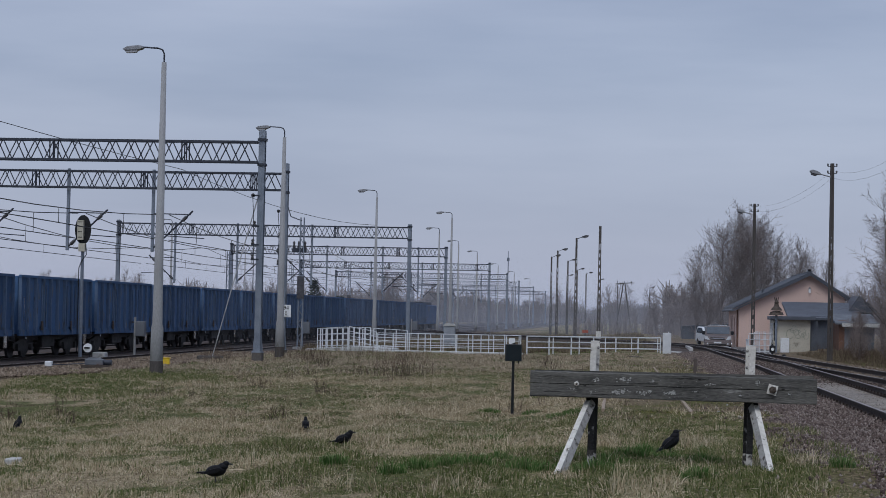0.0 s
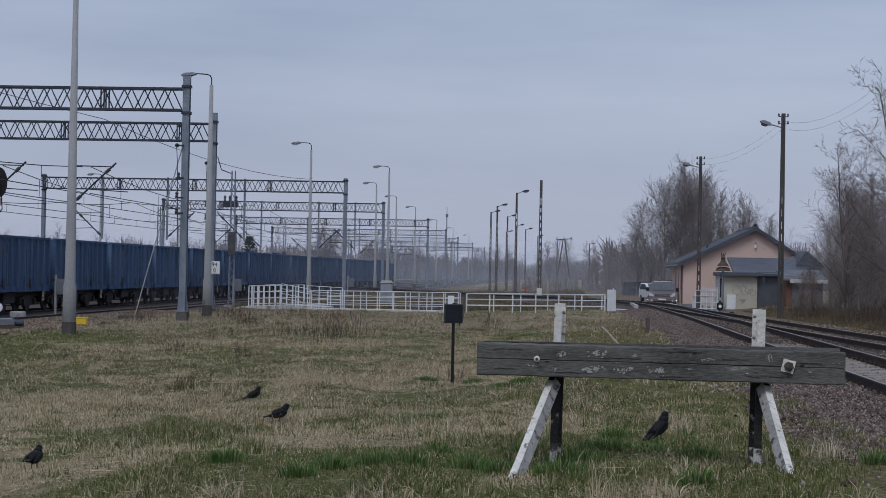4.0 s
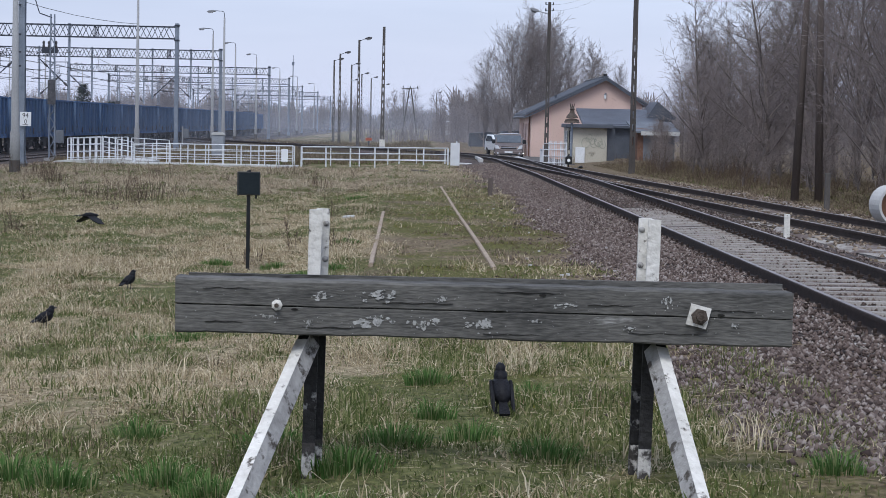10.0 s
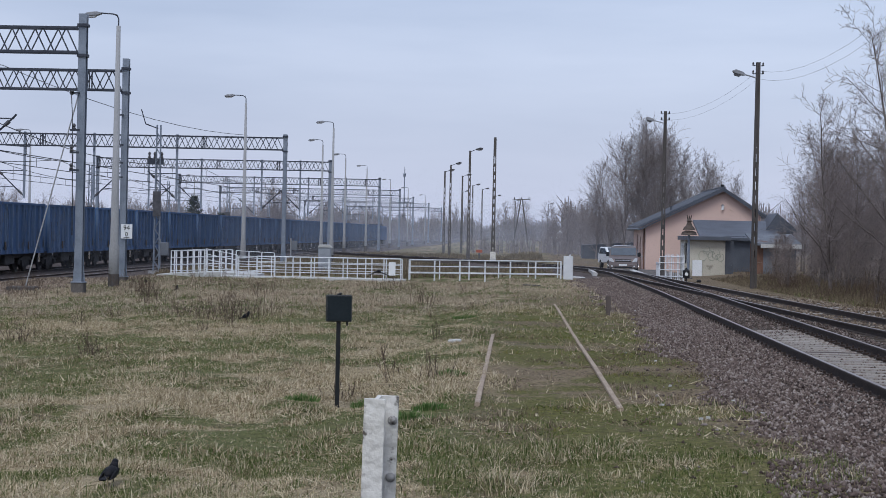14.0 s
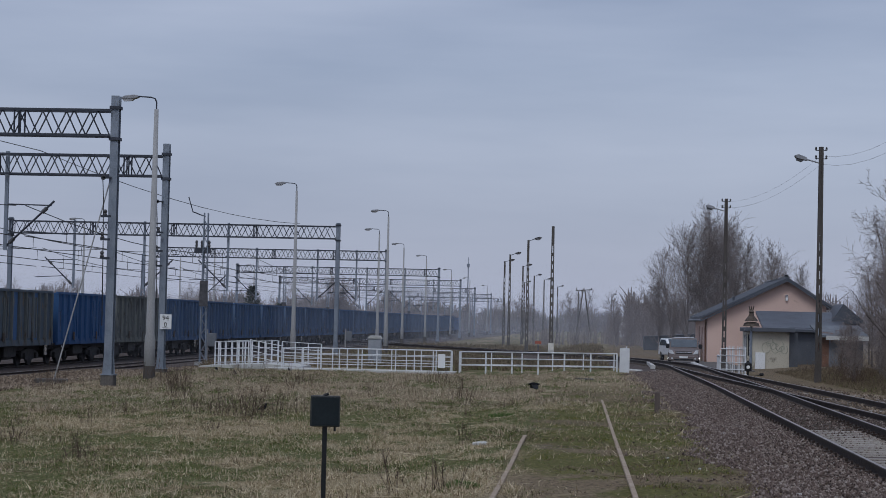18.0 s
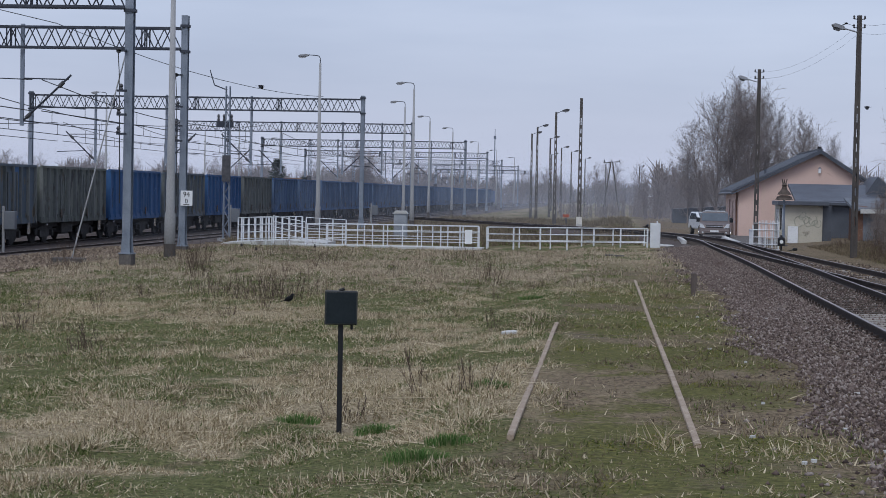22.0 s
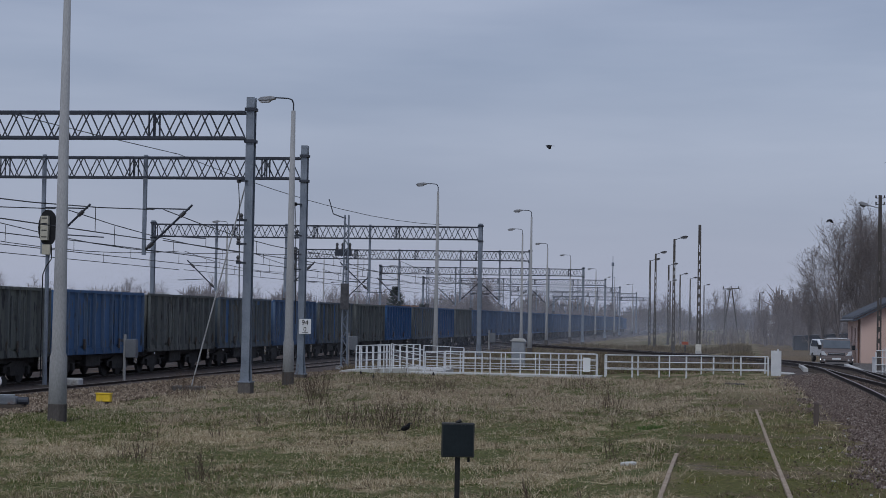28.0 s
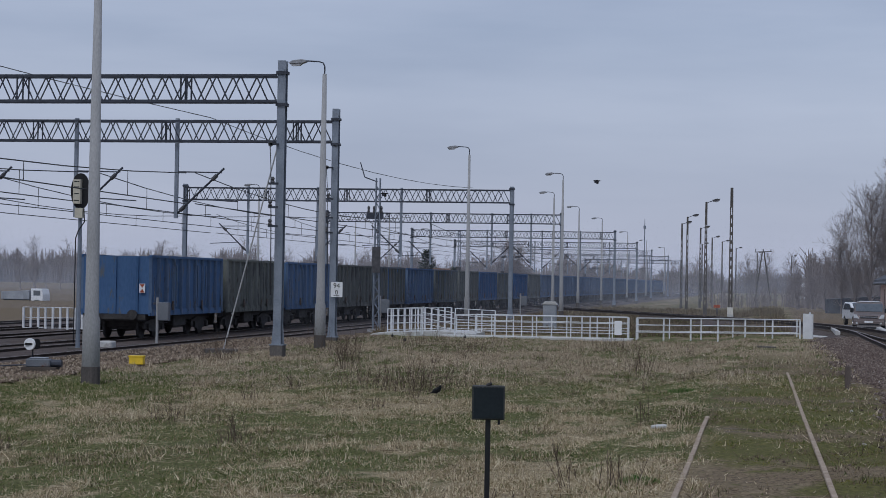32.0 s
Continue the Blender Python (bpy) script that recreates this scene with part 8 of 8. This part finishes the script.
# flying crows: seconds, x, y, z, heading
FLIERS = [
    [(0, -40, 60, 20, 0), (8.0, -10.5, 21, 0.3, 10), (9, -7.72, 20.08, 0.2, 20), (9.5, -5.92, 20.92, 0.3, 10), (10.2, -5.0, 20.6, 0.3, 60), (11, -4.78, 20.23, 0.4, 80), (12, -4.16, 27.14, 0.25, 70), (13, -3.38, 39.02, 0.4, 80), (14, -4.52, 49.95, 0.7, 70), (16, -2.0, 50, 1.0, 10), (19, -0.32, 45.64, 0.12, 20), (21, 6, 70, 6, 60), (32, 60, 300, 40, 30)],
    [(0, -60, 130, 40, 0), (21, -20, 84, 7, 0), (23, -13.91, 83.65, 6.44, 0), (24, -14.11, 83.66, 7.47, 0), (27.5, -6.94, 84.42, 8.96, 120), (28, -8.37, 84.25, 9.73, 180), (28.5, -10.09, 84.05, 10.12, 180), (29, -11.18, 83.81, 10.47, 170), (29.5, -11.64, 83.81, 10.09, 150), (30, -11.72, 83.89, 9.58, 130), (30.5, -11.95, 83.89, 8.97, 150), (31, -12.75, 83.83, 8.33, 170), (32, -16.91, 83.17, 5.85, 180)],
    [(0, 60, 150, 45, 180), (21, 14, 96, 6.5, 170), (22.8, 10.1, 96, 7.19, 170), (23.4, 8.28, 96, 7.86, 172), (24, 6.94, 96, 8.36, 175), (24.5, 6.9, 97, 8.6, 160), (25.5, 6.4, 97, 8.5, 120), (27.5, 4.47, 96, 7.73, 140), (28.5, 4.0, 90, 6.4, 160), (29.5, 2.19, 84.91, 5.8, 170), (30, 0.02, 84.96, 5.97, 175), (30.5, -2.52, 84.89, 6.18, 178), (31, -4.62, 84.8, 6.36, 178), (31.5, -6.4, 84.65, 6.58, 178), (32, -7.63, 84.51, 6.57, 178)],
    [(0, 0.8, 98, 0.1, 90), (23, 1.4, 96, 0.6, 120), (23.7, 1.06, 95, 1.96, 140), (24, -0.1, 95, 2.71, 130), (24.3, -0.65, 95, 3.77, 120), (24.6, -1.28, 95, 4.55, 120), (24.9, -1.46, 95, 5.05, 110), (25.5, -2.2, 95, 6.17, 120), (27, -6, 97, 14, 120), (32, -30, 120, 45, 130)],
    [(0, 2.2, 101, 0.0, 90), (24.3, 1.2, 97, 0.8, 60), (24.9, 0.85, 95, 2.73, 40), (25.2, 1.04, 95, 3.34, 30), (25.5, 1.16, 95, 3.72, 20), (27.5, 5.5, 96, 8.0, 20), (29, 12, 100, 16, 20), (32, 40, 130, 45, 30)],
]
FLOCK = [(flying_crow("black crow flapping above the yard"), rows) for rows in FLIERS]


# ---------------------------------------------------------------- what moves
def motions():
    for w, off in TRAIN:
        walk(w, [(t, pose(TRAIN_X, y + off, RAIL_Z)) for t, y in TAIL])
    for bird, rows in CROWS.values():
        walk(bird, [(t, pose(x, y, land1(x, y) + float(bumps(np.array(x), np.array(y))), 0, 0, a)) for t, x, y, a in rows])
    for (bird, wings), rows in FLOCK:
        walk(bird, [(t, pose(x, y, z, 0, 0, a)) for t, x, y, z, a in rows])
        for wing, s in zip(wings, (-1, 1)):
            walk(wing, [(k * 0.2, pose(0, 0, 0, s * (35 if k % 2 else -20), 0, 0)) for k in range(161)])


motions()
